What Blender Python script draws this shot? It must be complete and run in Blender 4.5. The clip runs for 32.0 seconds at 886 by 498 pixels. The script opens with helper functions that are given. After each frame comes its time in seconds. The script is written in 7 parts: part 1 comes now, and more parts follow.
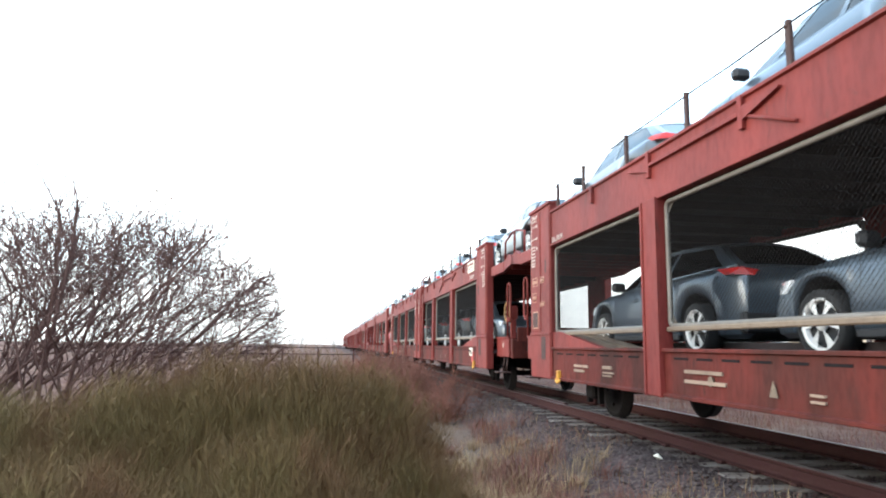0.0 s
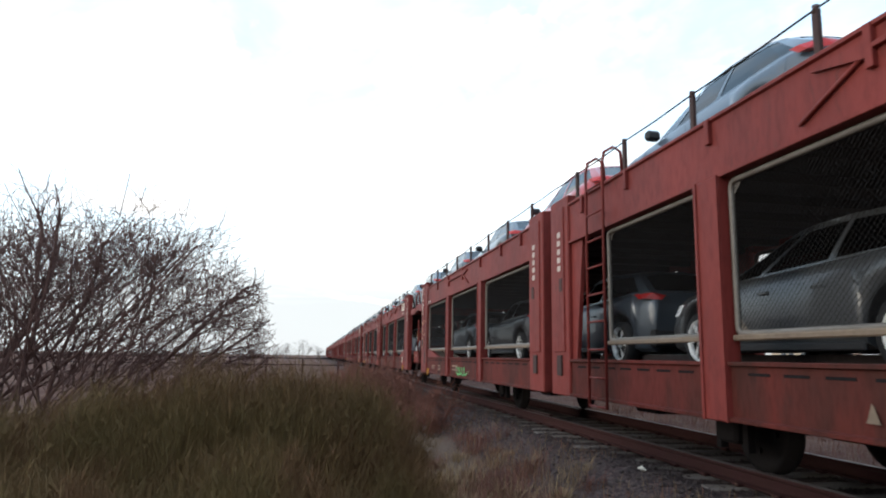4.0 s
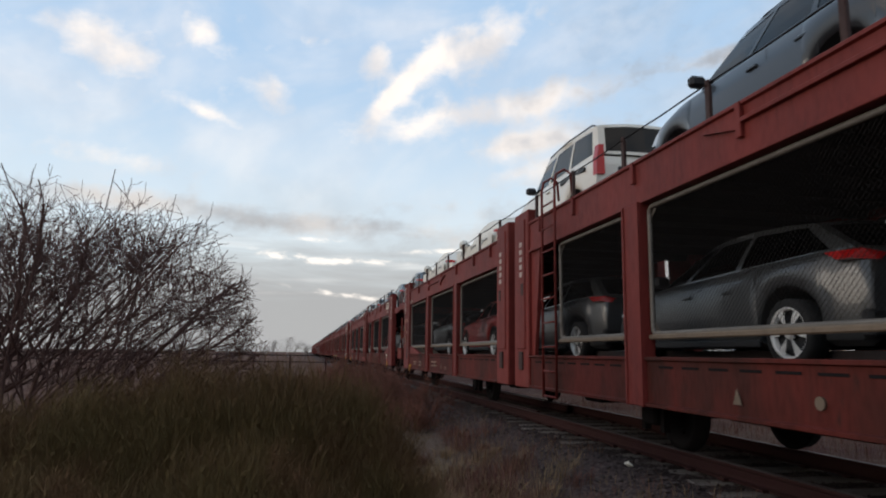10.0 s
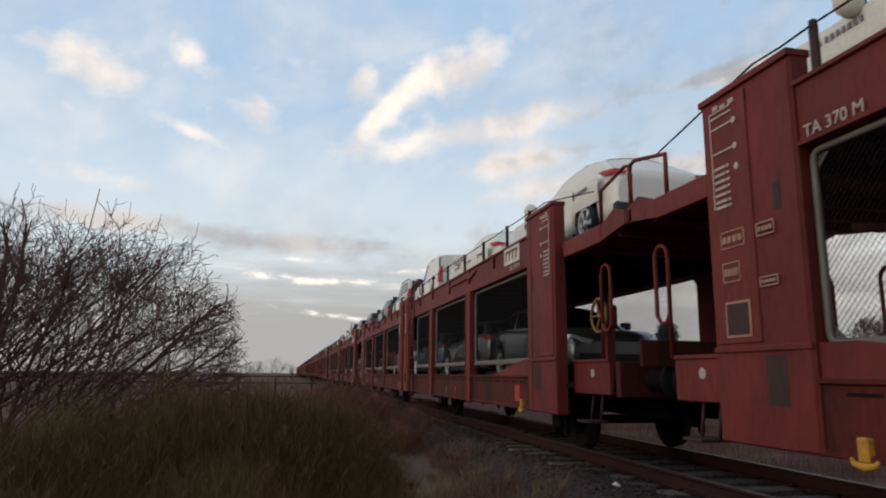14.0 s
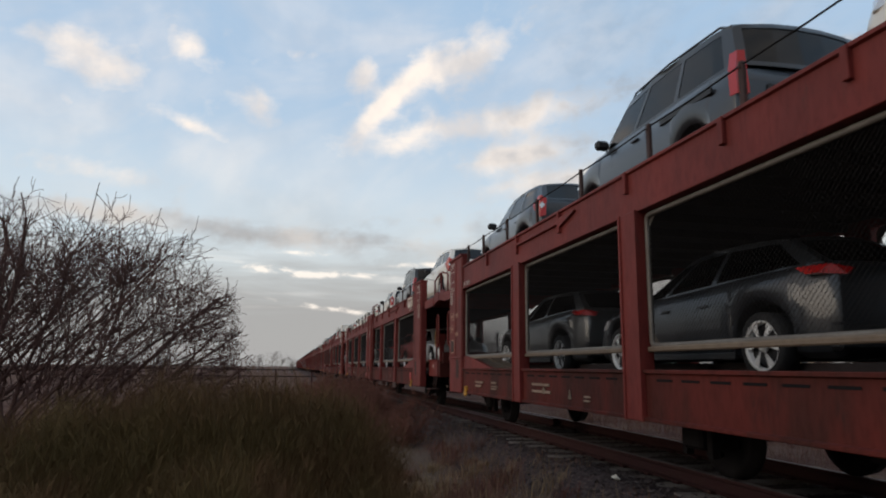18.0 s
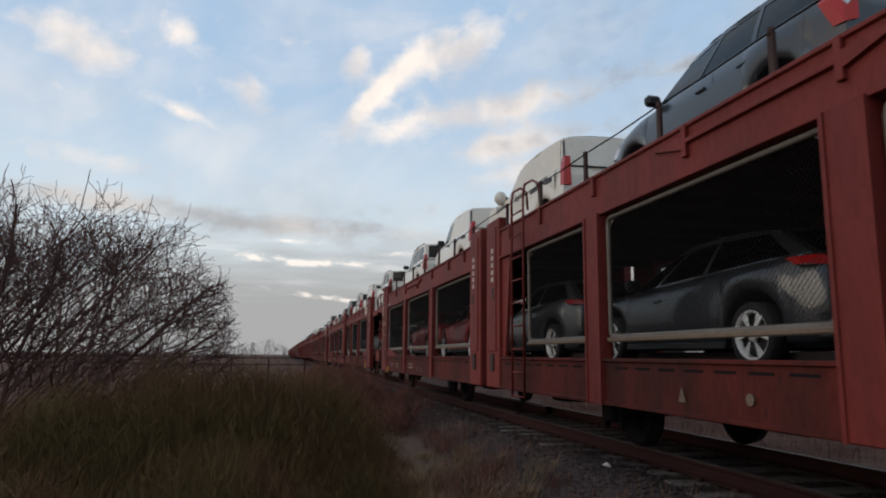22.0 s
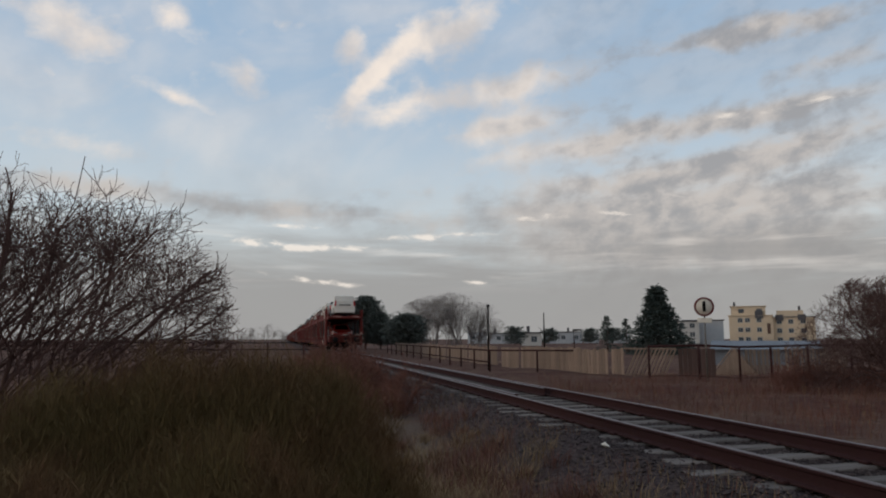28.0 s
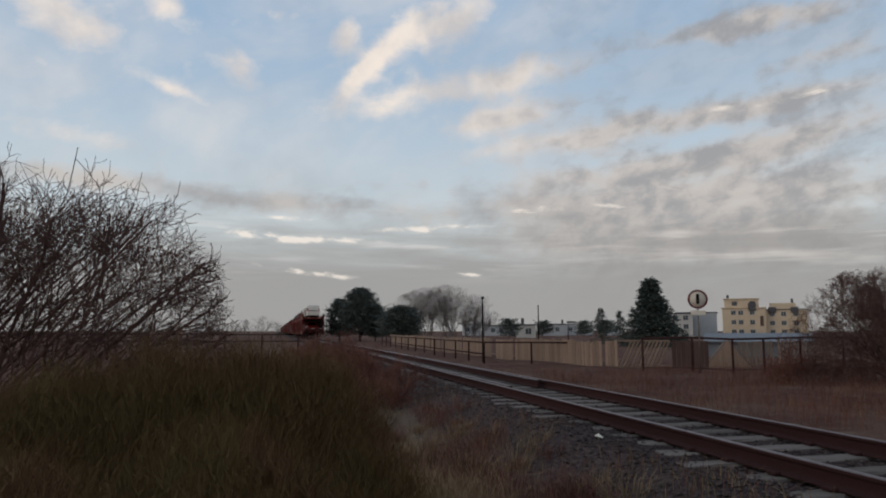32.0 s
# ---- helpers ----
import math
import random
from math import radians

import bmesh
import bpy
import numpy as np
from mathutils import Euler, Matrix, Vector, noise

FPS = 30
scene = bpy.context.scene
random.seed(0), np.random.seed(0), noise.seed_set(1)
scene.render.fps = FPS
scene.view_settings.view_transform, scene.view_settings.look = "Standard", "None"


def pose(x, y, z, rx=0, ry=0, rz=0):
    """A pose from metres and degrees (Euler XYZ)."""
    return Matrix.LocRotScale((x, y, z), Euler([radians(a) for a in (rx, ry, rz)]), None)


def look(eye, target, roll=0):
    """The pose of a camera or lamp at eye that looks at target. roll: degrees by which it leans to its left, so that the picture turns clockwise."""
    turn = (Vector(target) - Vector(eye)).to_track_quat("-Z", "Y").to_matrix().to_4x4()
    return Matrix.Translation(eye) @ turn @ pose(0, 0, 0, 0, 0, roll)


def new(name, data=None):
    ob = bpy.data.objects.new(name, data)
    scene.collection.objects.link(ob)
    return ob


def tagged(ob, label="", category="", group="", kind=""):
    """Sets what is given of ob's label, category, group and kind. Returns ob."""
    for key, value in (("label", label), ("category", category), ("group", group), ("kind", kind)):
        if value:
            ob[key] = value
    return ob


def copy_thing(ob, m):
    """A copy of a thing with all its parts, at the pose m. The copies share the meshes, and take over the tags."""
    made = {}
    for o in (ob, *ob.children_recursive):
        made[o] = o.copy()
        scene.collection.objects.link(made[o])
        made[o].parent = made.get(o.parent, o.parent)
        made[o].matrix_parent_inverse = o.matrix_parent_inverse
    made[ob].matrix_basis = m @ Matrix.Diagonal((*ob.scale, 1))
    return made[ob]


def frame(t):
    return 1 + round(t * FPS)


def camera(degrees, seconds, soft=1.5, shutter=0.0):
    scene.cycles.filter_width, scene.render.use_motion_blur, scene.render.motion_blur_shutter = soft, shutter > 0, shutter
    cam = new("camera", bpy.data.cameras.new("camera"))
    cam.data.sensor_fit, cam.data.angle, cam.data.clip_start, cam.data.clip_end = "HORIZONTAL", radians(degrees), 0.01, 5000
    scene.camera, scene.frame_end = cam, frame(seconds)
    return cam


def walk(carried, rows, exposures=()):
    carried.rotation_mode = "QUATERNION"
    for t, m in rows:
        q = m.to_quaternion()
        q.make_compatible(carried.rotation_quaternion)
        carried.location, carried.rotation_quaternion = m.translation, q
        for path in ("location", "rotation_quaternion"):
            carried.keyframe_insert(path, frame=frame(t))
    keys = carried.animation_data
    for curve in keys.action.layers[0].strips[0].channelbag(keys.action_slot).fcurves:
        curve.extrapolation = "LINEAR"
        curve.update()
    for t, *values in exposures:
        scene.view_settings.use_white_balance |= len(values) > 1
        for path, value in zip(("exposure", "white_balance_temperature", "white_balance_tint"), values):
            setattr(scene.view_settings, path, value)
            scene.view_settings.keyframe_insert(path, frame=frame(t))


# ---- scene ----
# The eye stands beside the track, 1.10 m over the rail heads; the track runs along +Y at x = TRACK.
cam = camera(66.32, 32.0, soft=2.0, shutter=0.06)
EYE = (0.0, 0.0, 1.10)
TRACK = 5.22
# seconds, heading to the right of the track, upward tilt, lean (degrees)
PATH = [
    (0, 9.15, 8.10, 0.64), (0.5, 9.44, 8.49, 0.77), (1, 9.91, 8.98, 0.83), (1.5, 10.07, 9.47, 0.81),
    (2, 10.05, 9.55, 0.75), (2.5, 10.33, 9.18, 0.80), (3, 10.53, 8.97, 0.91), (3.5, 10.36, 9.06, 0.87),
    (5.5, 10.40, 8.42, 0.82), (6, 10.58, 8.13, 0.76), (6.5, 10.62, 8.23, 0.67), (7, 10.75, 8.34, 0.61),
    (7.5, 10.86, 8.48, 0.67), (8, 10.90, 8.27, 0.77), (8.5, 10.92, 8.17, 0.85), (9, 11.01, 8.33, 0.82),
    (9.5, 11.21, 8.53, 0.80), (10, 11.37, 8.77, 0.75), (10.5, 11.60, 9.06, 0.61), (11, 11.72, 9.57, 0.61),
    (11.5, 11.97, 10.32, 0.68), (12, 12.10, 10.82, 0.73), (12.5, 11.99, 10.60, 0.65), (13, 12.10, 10.35, 0.57),
    (13.5, 12.37, 10.32, 0.46), (14, 12.48, 10.46, 0.50), (14.5, 12.62, 10.54, 0.52), (16.5, 12.53, 10.02, 0.43),
    (17, 12.39, 9.96, 0.45), (17.5, 12.22, 10.02, 0.48), (18, 12.49, 9.91, 0.49), (18.5, 12.65, 9.68, 0.47),
    (19, 12.62, 9.42, 0.49), (19.5, 12.77, 9.52, 0.49), (20, 13.02, 9.44, 0.45), (20.5, 13.20, 9.29, 0.46),
    (21, 13.20, 9.10, 0.51), (21.5, 13.14, 8.96, 0.57), (22, 13.08, 8.97, 0.60), (22.5, 12.97, 8.98, 0.49),
    (23, 12.71, 8.85, 0.28), (23.5, 12.52, 8.35, 0.10), (24, 12.34, 7.94, 0.13), (24.5, 12.37, 7.83, 0.03),
    (25, 12.55, 7.83, -0.18), (25.5, 12.85, 7.75, -0.32), (27.5, 13.27, 7.41, -0.18), (28, 13.31, 7.56, -0.07),
    (28.5, 13.25, 7.58, -0.05), (29, 13.21, 7.33, -0.02), (29.5, 13.30, 7.16, -0.12), (30, 13.36, 7.06, -0.05),
    (30.5, 13.48, 7.04, 0.01), (31, 13.55, 7.02, 0.04), (31.5, 13.67, 7.01, -0.04), (32, 13.76, 6.89, 0.00),
]
# seconds, stops, kelvin, tint
EXPOSURES = [(0.0, 2.68, 6200, 5), (1.0, 2.38, 6200, 5), (2.0, 2.05, 6200, 5), (3.0, 1.72, 6250, 6), (3.5, 1.56, 6250, 7), (5.5, 0.88, 6400, 8),
             (6.5, 0.62, 6250, 9), (7.5, 0.47, 6200, 10), (9.0, 0.37, 6400, 11), (11.0, 0.35, 6550, 12),
             (14.0, 0.27, 6700, 12), (20.0, 0.20, 6650, 12), (23.0, 0.17, 6500, 12), (25.5, -0.06, 6550, 11), (28.0, -0.08, 6650, 12), (32.0, -0.08, 6650, 12)]
walk(cam, [(t, pose(*EYE, 90 + tilt, 0, -heading) @ pose(0, 0, 0, 0, 0, lean)) for t, heading, tilt, lean in PATH],
     EXPOSURES)

# ---- world and sun ----
SUN_AZ, SUN_EL = 273.0, 13.0   # degrees from +Y towards +X; low on the left


def math_node(nt, op, a, b=None, c=None, clamp=False):
    n = nt.nodes.new("ShaderNodeMath")
    n.operation, n.use_clamp = op, clamp
    for i, v in enumerate((a, b, c)):
        if v is None:
            continue
        if isinstance(v, (int, float)):
            n.inputs[i].default_value = v
        else:
            nt.links.new(v, n.inputs[i])
    return n.outputs[0]


def mix_colour(nt, fac, a, b, blend="MIX"):
    n = nt.nodes.new("ShaderNodeMix")
    n.data_type, n.blend_type = "RGBA", blend
    for k, v in ((0, fac), (6, a), (7, b)):
        if isinstance(v, (int, float)):
            n.inputs[k].default_value = v
        elif isinstance(v, (tuple, list)):
            n.inputs[k].default_value = (*v, 1)
        else:
            nt.links.new(v, n.inputs[k])
    return n.outputs[2]


def noise_node(nt, vec, scale, detail=4, rough=0.55, distort=0.0):
    n = nt.nodes.new("ShaderNodeTexNoise")
    n.inputs["Scale"].default_value, n.inputs["Detail"].default_value = scale, detail
    n.inputs["Roughness"].default_value, n.inputs["Distortion"].default_value = rough, distort
    if vec is not None:
        nt.links.new(vec, n.inputs["Vector"])
    return n


def ramp(nt, fac, lo, hi):
    n = nt.nodes.new("ShaderNodeMapRange")
    n.interpolation_type = "SMOOTHSTEP"
    n.inputs[1].default_value, n.inputs[2].default_value = lo, hi
    nt.links.new(fac, n.inputs[0])
    return n.outputs[0]


def combine(nt, x, y, z=0.0):
    n = nt.nodes.new("ShaderNodeCombineXYZ")
    for i, v in enumerate((x, y, z)):
        if isinstance(v, (int, float)):
            n.inputs[i].default_value = v
        else:
            nt.links.new(v, n.inputs[i])
    return n.outputs[0]


def build_world():
    world = bpy.data.worlds.new("world")
    scene.world = world
    world.use_nodes = True
    nt = world.node_tree
    nt.nodes.clear()
    sky = nt.nodes.new("ShaderNodeTexSky")
    sky.sky_type, sky.sun_disc = "NISHITA", False
    sky.sun_elevation, sky.sun_rotation = radians(SUN_EL), radians(SUN_AZ)
    sky.air_density, sky.dust_density, sky.ozone_density = 1.0, 0.6, 2.0
    tc = nt.nodes.new("ShaderNodeTexCoord")
    sep = nt.nodes.new("ShaderNodeSeparateXYZ")
    nt.links.new(tc.outputs["Generated"], sep.inputs[0])
    x, y, z = sep.outputs
    az = math_node(nt, "MULTIPLY", math_node(nt, "ARCTAN2", x, y), 57.2958)
    el = math_node(nt, "MULTIPLY", math_node(nt, "ARCSINE", z), 57.2958)
    # a flat layer of cloud seen in perspective
    lift = math_node(nt, "ADD", math_node(nt, "MAXIMUM", z, 0.0), 0.09)
    px, py = math_node(nt, "DIVIDE", x, lift), math_node(nt, "DIVIDE", y, lift)
    plane = combine(nt, px, py)
    warp = noise_node(nt, combine(nt, az, el), 0.16, 5, 0.6)
    wsep = nt.nodes.new("ShaderNodeSeparateColor")
    nt.links.new(warp.outputs["Color"], wsep.inputs[0])
    waz = math_node(nt, "ADD", az, math_node(nt, "MULTIPLY", math_node(nt, "SUBTRACT", wsep.outputs[0], 0.5), 3.6))
    wel = math_node(nt, "ADD", el, math_node(nt, "MULTIPLY", math_node(nt, "SUBTRACT", wsep.outputs[1], 0.5), 2.4))

    def field_of(rows, u0, v0):
        total = None
        for caz, cel, half_l, half_w, turn, gain in rows:
            c, s = math.cos(radians(turn)), math.sin(radians(turn))
            da, de = math_node(nt, "SUBTRACT", u0, caz), math_node(nt, "SUBTRACT", v0, cel)
            u = math_node(nt, "ADD", math_node(nt, "MULTIPLY", da, c / half_l), math_node(nt, "MULTIPLY", de, s / half_l))
            v = math_node(nt, "ADD", math_node(nt, "MULTIPLY", da, -s / half_w), math_node(nt, "MULTIPLY", de, c / half_w))
            r = math_node(nt, "ADD", math_node(nt, "MULTIPLY", u, u), math_node(nt, "MULTIPLY", v, v))
            d = math_node(nt, "MULTIPLY", math_node(nt, "EXPONENT", math_node(nt, "MULTIPLY", r, -1.0)), gain)
            total = d if total is None else math_node(nt, "ADD", total, d)
        return total
    total = field_of(CLOUDS, waz, wel)
    grain = noise_node(nt, combine(nt, math_node(nt, "MULTIPLY", math_node(nt, "ADD", az, math_node(nt, "MULTIPLY", el, 0.6)), 0.42),
                                  math_node(nt, "SUBTRACT", el, math_node(nt, "MULTIPLY", az, 0.17))), 0.30, 8, 0.6, 0.5).outputs[0]
    field = math_node(nt, "ADD", total, math_node(nt, "MULTIPLY", math_node(nt, "SUBTRACT", grain, 0.5), math_node(nt, "ADD", math_node(nt, "MULTIPLY", ramp(nt, az, 14, 34), 0.6), 1.1)))
    lumps = noise_node(nt, combine(nt, math_node(nt, "MULTIPLY", az, 0.75), math_node(nt, "SUBTRACT", el, math_node(nt, "MULTIPLY", az, 0.1))), 0.62, 5, 0.55, 0.2).outputs[0]
    field = math_node(nt, "ADD", field, math_node(nt, "MULTIPLY", math_node(nt, "SUBTRACT", lumps, 0.5), 1.3))
    right = ramp(nt, az, 12, 30)
    bands = noise_node(nt, combine(nt, math_node(nt, "MULTIPLY", az, 0.5), math_node(nt, "SUBTRACT", el, math_node(nt, "MULTIPLY", az, 0.20))), 0.40, 6, 0.52, 0.2).outputs[0]
    field = math_node(nt, "ADD", field, math_node(nt, "MULTIPLY", math_node(nt, "SUBTRACT", bands, math_node(nt, "SUBTRACT", 0.5, math_node(nt, "MULTIPLY", ramp(nt, el, 26, 12), 0.30))), math_node(nt, "MULTIPLY", right, 1.2)))
    cover = ramp(nt, field, -0.05, 1.3)
    # far away from the view the same broken cloud goes on
    broken = ramp(nt, noise_node(nt, plane, 0.55, 6, 0.55, 0.6).outputs[0], 0.42, 0.66)
    away = ramp(nt, math_node(nt, "ABSOLUTE", math_node(nt, "SUBTRACT", az, 13.0)), 42, 62)
    cover = math_node(nt, "MAXIMUM", cover, math_node(nt, "MULTIPLY", broken, away))
    veil = ramp(nt, noise_node(nt, combine(nt, math_node(nt, "MULTIPLY", az, 0.5), math_node(nt, "SUBTRACT", el, math_node(nt, "MULTIPLY", az, 0.2))), 0.11, 5, 0.55, 0.4).outputs[0],
                0.36, 0.74)
    cover = math_node(nt, "MAXIMUM", cover, math_node(nt, "MULTIPLY", veil, 0.45))
    # haze bank at the horizon
    ragged = noise_node(nt, combine(nt, math_node(nt, "MULTIPLY", az, 0.12), el), 0.5, 6, 0.6, 0.5).outputs[0]
    edge = math_node(nt, "ADD", el, math_node(nt, "MULTIPLY", math_node(nt, "SUBTRACT", ragged, 0.5), 9.0))
    bank = math_node(nt, "SUBTRACT", 1.0, ramp(nt, edge, 4.0, 11.5))
    blue = mix_colour(nt, ramp(nt, el, 5, 26), (0.69, 0.775, 0.815), (0.385, 0.56, 0.765))
    skymix = mix_colour(nt, 0.82, mix_colour(nt, 1.0, sky.outputs[0], (0.13, 0.12, 0.10), "MULTIPLY"), blue)
    # lit tops are cream, bases grey
    shade = ramp(nt, noise_node(nt, combine(nt, az, math_node(nt, "SUBTRACT", el, 1.2)), 0.17, 4, 0.5).outputs[0], 0.36, 0.62)
    shade = math_node(nt, "ADD", math_node(nt, "MULTIPLY", shade, math_node(nt, "SUBTRACT", 1.0, right)), math_node(nt, "MULTIPLY", right, ramp(nt, math_node(nt, "ADD", math_node(nt, "MULTIPLY", bands, 0.5), math_node(nt, "MULTIPLY", lumps, 0.5)), 0.62, 0.40)))
    lit = math_node(nt, "SUBTRACT", 1.0, ramp(nt, math_node(nt, "ADD", az, math_node(nt, "MULTIPLY", grain, 20.0)), 20, 42))
    lit = math_node(nt, "MULTIPLY", lit, ramp(nt, el, 11.5, 15.5))
    tone = mix_colour(nt, math_node(nt, "MULTIPLY", shade, math_node(nt, "ADD", math_node(nt, "MULTIPLY", lit, 0.62), 0.38)),
                      mix_colour(nt, lit, (0.345, 0.345, 0.352), (0.66, 0.635, 0.62)), (1.0, 0.89, 0.775))
    c1 = mix_colour(nt, math_node(nt, "MULTIPLY", cover, 0.88), skymix, tone)
    streak = ramp(nt, noise_node(nt, combine(nt, math_node(nt, "MULTIPLY", az, 0.10), el), 0.8, 4, 0.5, 0.3).outputs[0], 0.52, 0.70)
    bankc = mix_colour(nt, math_node(nt, "MULTIPLY", streak, ramp(nt, el, 3.5, 7.0)), (0.335, 0.335, 0.332), (0.62, 0.60, 0.57))
    c2 = mix_colour(nt, math_node(nt, "MULTIPLY", bank, 0.9), c1, bankc)
    flecks = noise_node(nt, combine(nt, math_node(nt, "MULTIPLY", az, 0.32), el), 1.1, 6, 0.6, 0.6).outputs[0]
    bright = math_node(nt, "MULTIPLY", ramp(nt, math_node(nt, "MULTIPLY", field_of(STREAKS, waz, math_node(nt, "ADD", el, math_node(nt, "MULTIPLY",
                       math_node(nt, "SUBTRACT", wsep.outputs[1], 0.5), 1.2))), math_node(nt, "ADD", math_node(nt, "MULTIPLY", math_node(nt, "SUBTRACT", flecks, 0.5), 5.0), 0.9)), 0.2, 1.1), 0.75)
    c2 = mix_colour(nt, bright, c2, (1.0, 0.93, 0.84))
    below = ramp(nt, el, -2.0, -0.2)
    c3 = mix_colour(nt, below, (0.10, 0.09, 0.085), c2)
    bg = nt.nodes.new("ShaderNodeBackground")
    bg.inputs[1].default_value = 1.0
    nt.links.new(c3, bg.inputs[0])
    out = nt.nodes.new("ShaderNodeOutputWorld")
    nt.links.new(bg.outputs[0], out.inputs[0])


# azimuth, elevation, half length, half width, turn (degrees), strength
CLOUDS = [
    (7.0, 21.6, 4.6, 1.05, 45, 1.15), (13.6, 25.3, 6.2, 1.65, 22, 1.20), (4.9, 24.0, 1.8, 1.25, 38, 1.0),
    (11.4, 19.8, 5.9, 1.1, 14, 1.00), (20.5, 21.0, 6.4, 1.2, 9, 1.05), (17.4, 17.5, 2.9, 1.1, 24, 1.05), (21.2, 18.0, 3.2, 1.2, 7, 0.95),
    (-17.2, 22.8, 4.2, 1.9, -12, 1.15), (-17.9, 18.8, 1.2, 0.60, -50, 0.55), (-8.6, 19.0, 2.2, 0.60, -22, 0.90), (-3.8, 21.1, 2.0, 1.10, -22, 0.95),
    (-9.3, 24.9, 2.4, 1.20, -36, 0.80), (-1.0, 25.0, 3.0, 1.2, 20, 0.50), (24.5, 15.7, 9.2, 1.0, 7, 1.00), (38.7, 17.2, 9.0, 1.0, 5, 1.00),
    (36.9, 23.0, 5.0, 1.10, 3, 0.95), (43.4, 23.1, 5.5, 1.00, 2, 0.95), (28.3, 13.0, 9.0, 0.9, 4, 0.95), (40.7, 14.2, 7.0, 1.1, 6, 1.0),
    (44.5, 20.0, 5.0, 0.9, 8, 0.80), (10.3, 12.6, 5.0, 0.60, 4, 0.35), (30.1, 10.5, 17.0, 1.80, 2, 1.15),
    (-16.0, 11.5, 6.9, 1.10, -1, 1.00), (-1.7, 10.6, 9.5, 1.0, -2, 1.00), (32.4, 7.3, 15.0, 2.0, 1, 1.15), (-15.0, 14.5, 7.0, 1.0, -3, 0.45),
]
STREAKS = [
    (-2.1, 7.8, 2.6, 0.42, -6, 1.0), (3.6, 7.5, 4.4, 0.34, 0, 0.95), (0.1, 5.1, 2.2, 0.24, -8, 0.9), (4.1, 4.6, 2.8, 0.24, -3, 0.9),
    (0.5, 9.3, 2.4, 0.26, 0, 0.9), (11.7, 8.6, 5.0, 0.36, 2, 0.9), (21.1, 10.0, 2.8, 0.36, 4, 0.8), (28.0, 10.3, 1.3, 0.24, -14, 0.7),
    (32.9, 11.4, 2.0, 0.26, -10, 0.6), (44.1, 17.5, 1.9, 0.42, 4, 0.9), (37.8, 17.2, 3.1, 0.36, 0, 0.6), (16.0, 4.8, 1.4, 0.2, -3, 0.7),
]
build_world()
sun = new("sun", bpy.data.lights.new("sun", "SUN"))
sun.data.energy, sun.data.angle, sun.data.color = 0.5, radians(28), (1.0, 0.86, 0.70)
sun.matrix_world = look((0, 0, 40), Vector((0, 0, 40)) - Vector((math.sin(radians(SUN_AZ)) * math.cos(radians(SUN_EL)),
                        math.cos(radians(SUN_AZ)) * math.cos(radians(SUN_EL)), math.sin(radians(SUN_EL)))))


# ---- materials ----
def material(name, base=(0.5, 0.5, 0.5), rough=0.6, metal=0.0, second=None, scale=3.0, amount=0.5, fine=40.0, fine_amount=0.25,
             bump=0.15, coat=0.0, emit=0.0, spec=0.35, stretch=(1, 1, 1), rust=None, rust_amount=0.5, random_tint=0.0):
    """A painted, earthy or metal surface: blotches at one scale, grain at another, relief and spots of wear."""
    m = bpy.data.materials.new(name)
    m.use_nodes = True
    nt = m.node_tree
    b = nt.nodes["Principled BSDF"]
    tc = nt.nodes.new("ShaderNodeTexCoord")
    mp = nt.nodes.new("ShaderNodeMapping")
    mp.inputs["Scale"].default_value = stretch
    nt.links.new(tc.outputs["Object"], mp.inputs[0])
    big = noise_node(nt, mp.outputs[0], scale, 5, 0.6, 0.3).outputs[0]
    small = noise_node(nt, mp.outputs[0], fine, 3, 0.6).outputs[0]
    second = second or tuple(c * 0.6 for c in base)
    col = mix_colour(nt, math_node(nt, "MULTIPLY", ramp(nt, big, 0.35, 0.68), amount), base, second)
    if random_tint:
        info = nt.nodes.new("ShaderNodeObjectInfo")
        isl = nt.nodes.new("ShaderNodeNewGeometry")
        rnd = math_node(nt, "FRACT", math_node(nt, "ADD", info.outputs["Random"], isl.outputs["Random Per Island"]))
        dark = mix_colour(nt, 1.0, col, (0.45, 0.45, 0.45), "MULTIPLY")
        col = mix_colour(nt, math_node(nt, "MULTIPLY", rnd, random_tint), col, dark)
    grainc = mix_colour(nt, 1.0, col, (0.45, 0.45, 0.45), "MULTIPLY")
    col = mix_colour(nt, math_node(nt, "MULTIPLY", ramp(nt, small, 0.4, 0.75), fine_amount), col, grainc)
    if rust:
        spots = noise_node(nt, mp.outputs[0], scale * 4.3, 7, 0.7, 0.6).outputs[0]
        col = mix_colour(nt, math_node(nt, "MULTIPLY", ramp(nt, spots, 0.57, 0.72), rust_amount), col, rust)
    nt.links.new(col, b.inputs["Base Color"])
    b.inputs["Metallic"].default_value, b.inputs["Specular IOR Level"].default_value = metal, spec
    nt.links.new(math_node(nt, "ADD", math_node(nt, "MULTIPLY", small, 0.2), rough - 0.1, clamp=True), b.inputs["Roughness"])
    if coat:
        b.inputs["Coat Weight"].default_value, b.inputs["Coat Roughness"].default_value = coat, 0.06
    if bump:
        bn = nt.nodes.new("ShaderNodeBump")
        bn.inputs["Strength"].default_value, bn.inputs["Distance"].default_value = bump, 0.02
        nt.links.new(small, bn.inputs["Height"])
        nt.links.new(bn.outputs[0], b.inputs["Normal"])
    if emit:
        b.inputs["Emission Color"].default_value, b.inputs["Emission Strength"].default_value = (*base, 1), emit
    return m


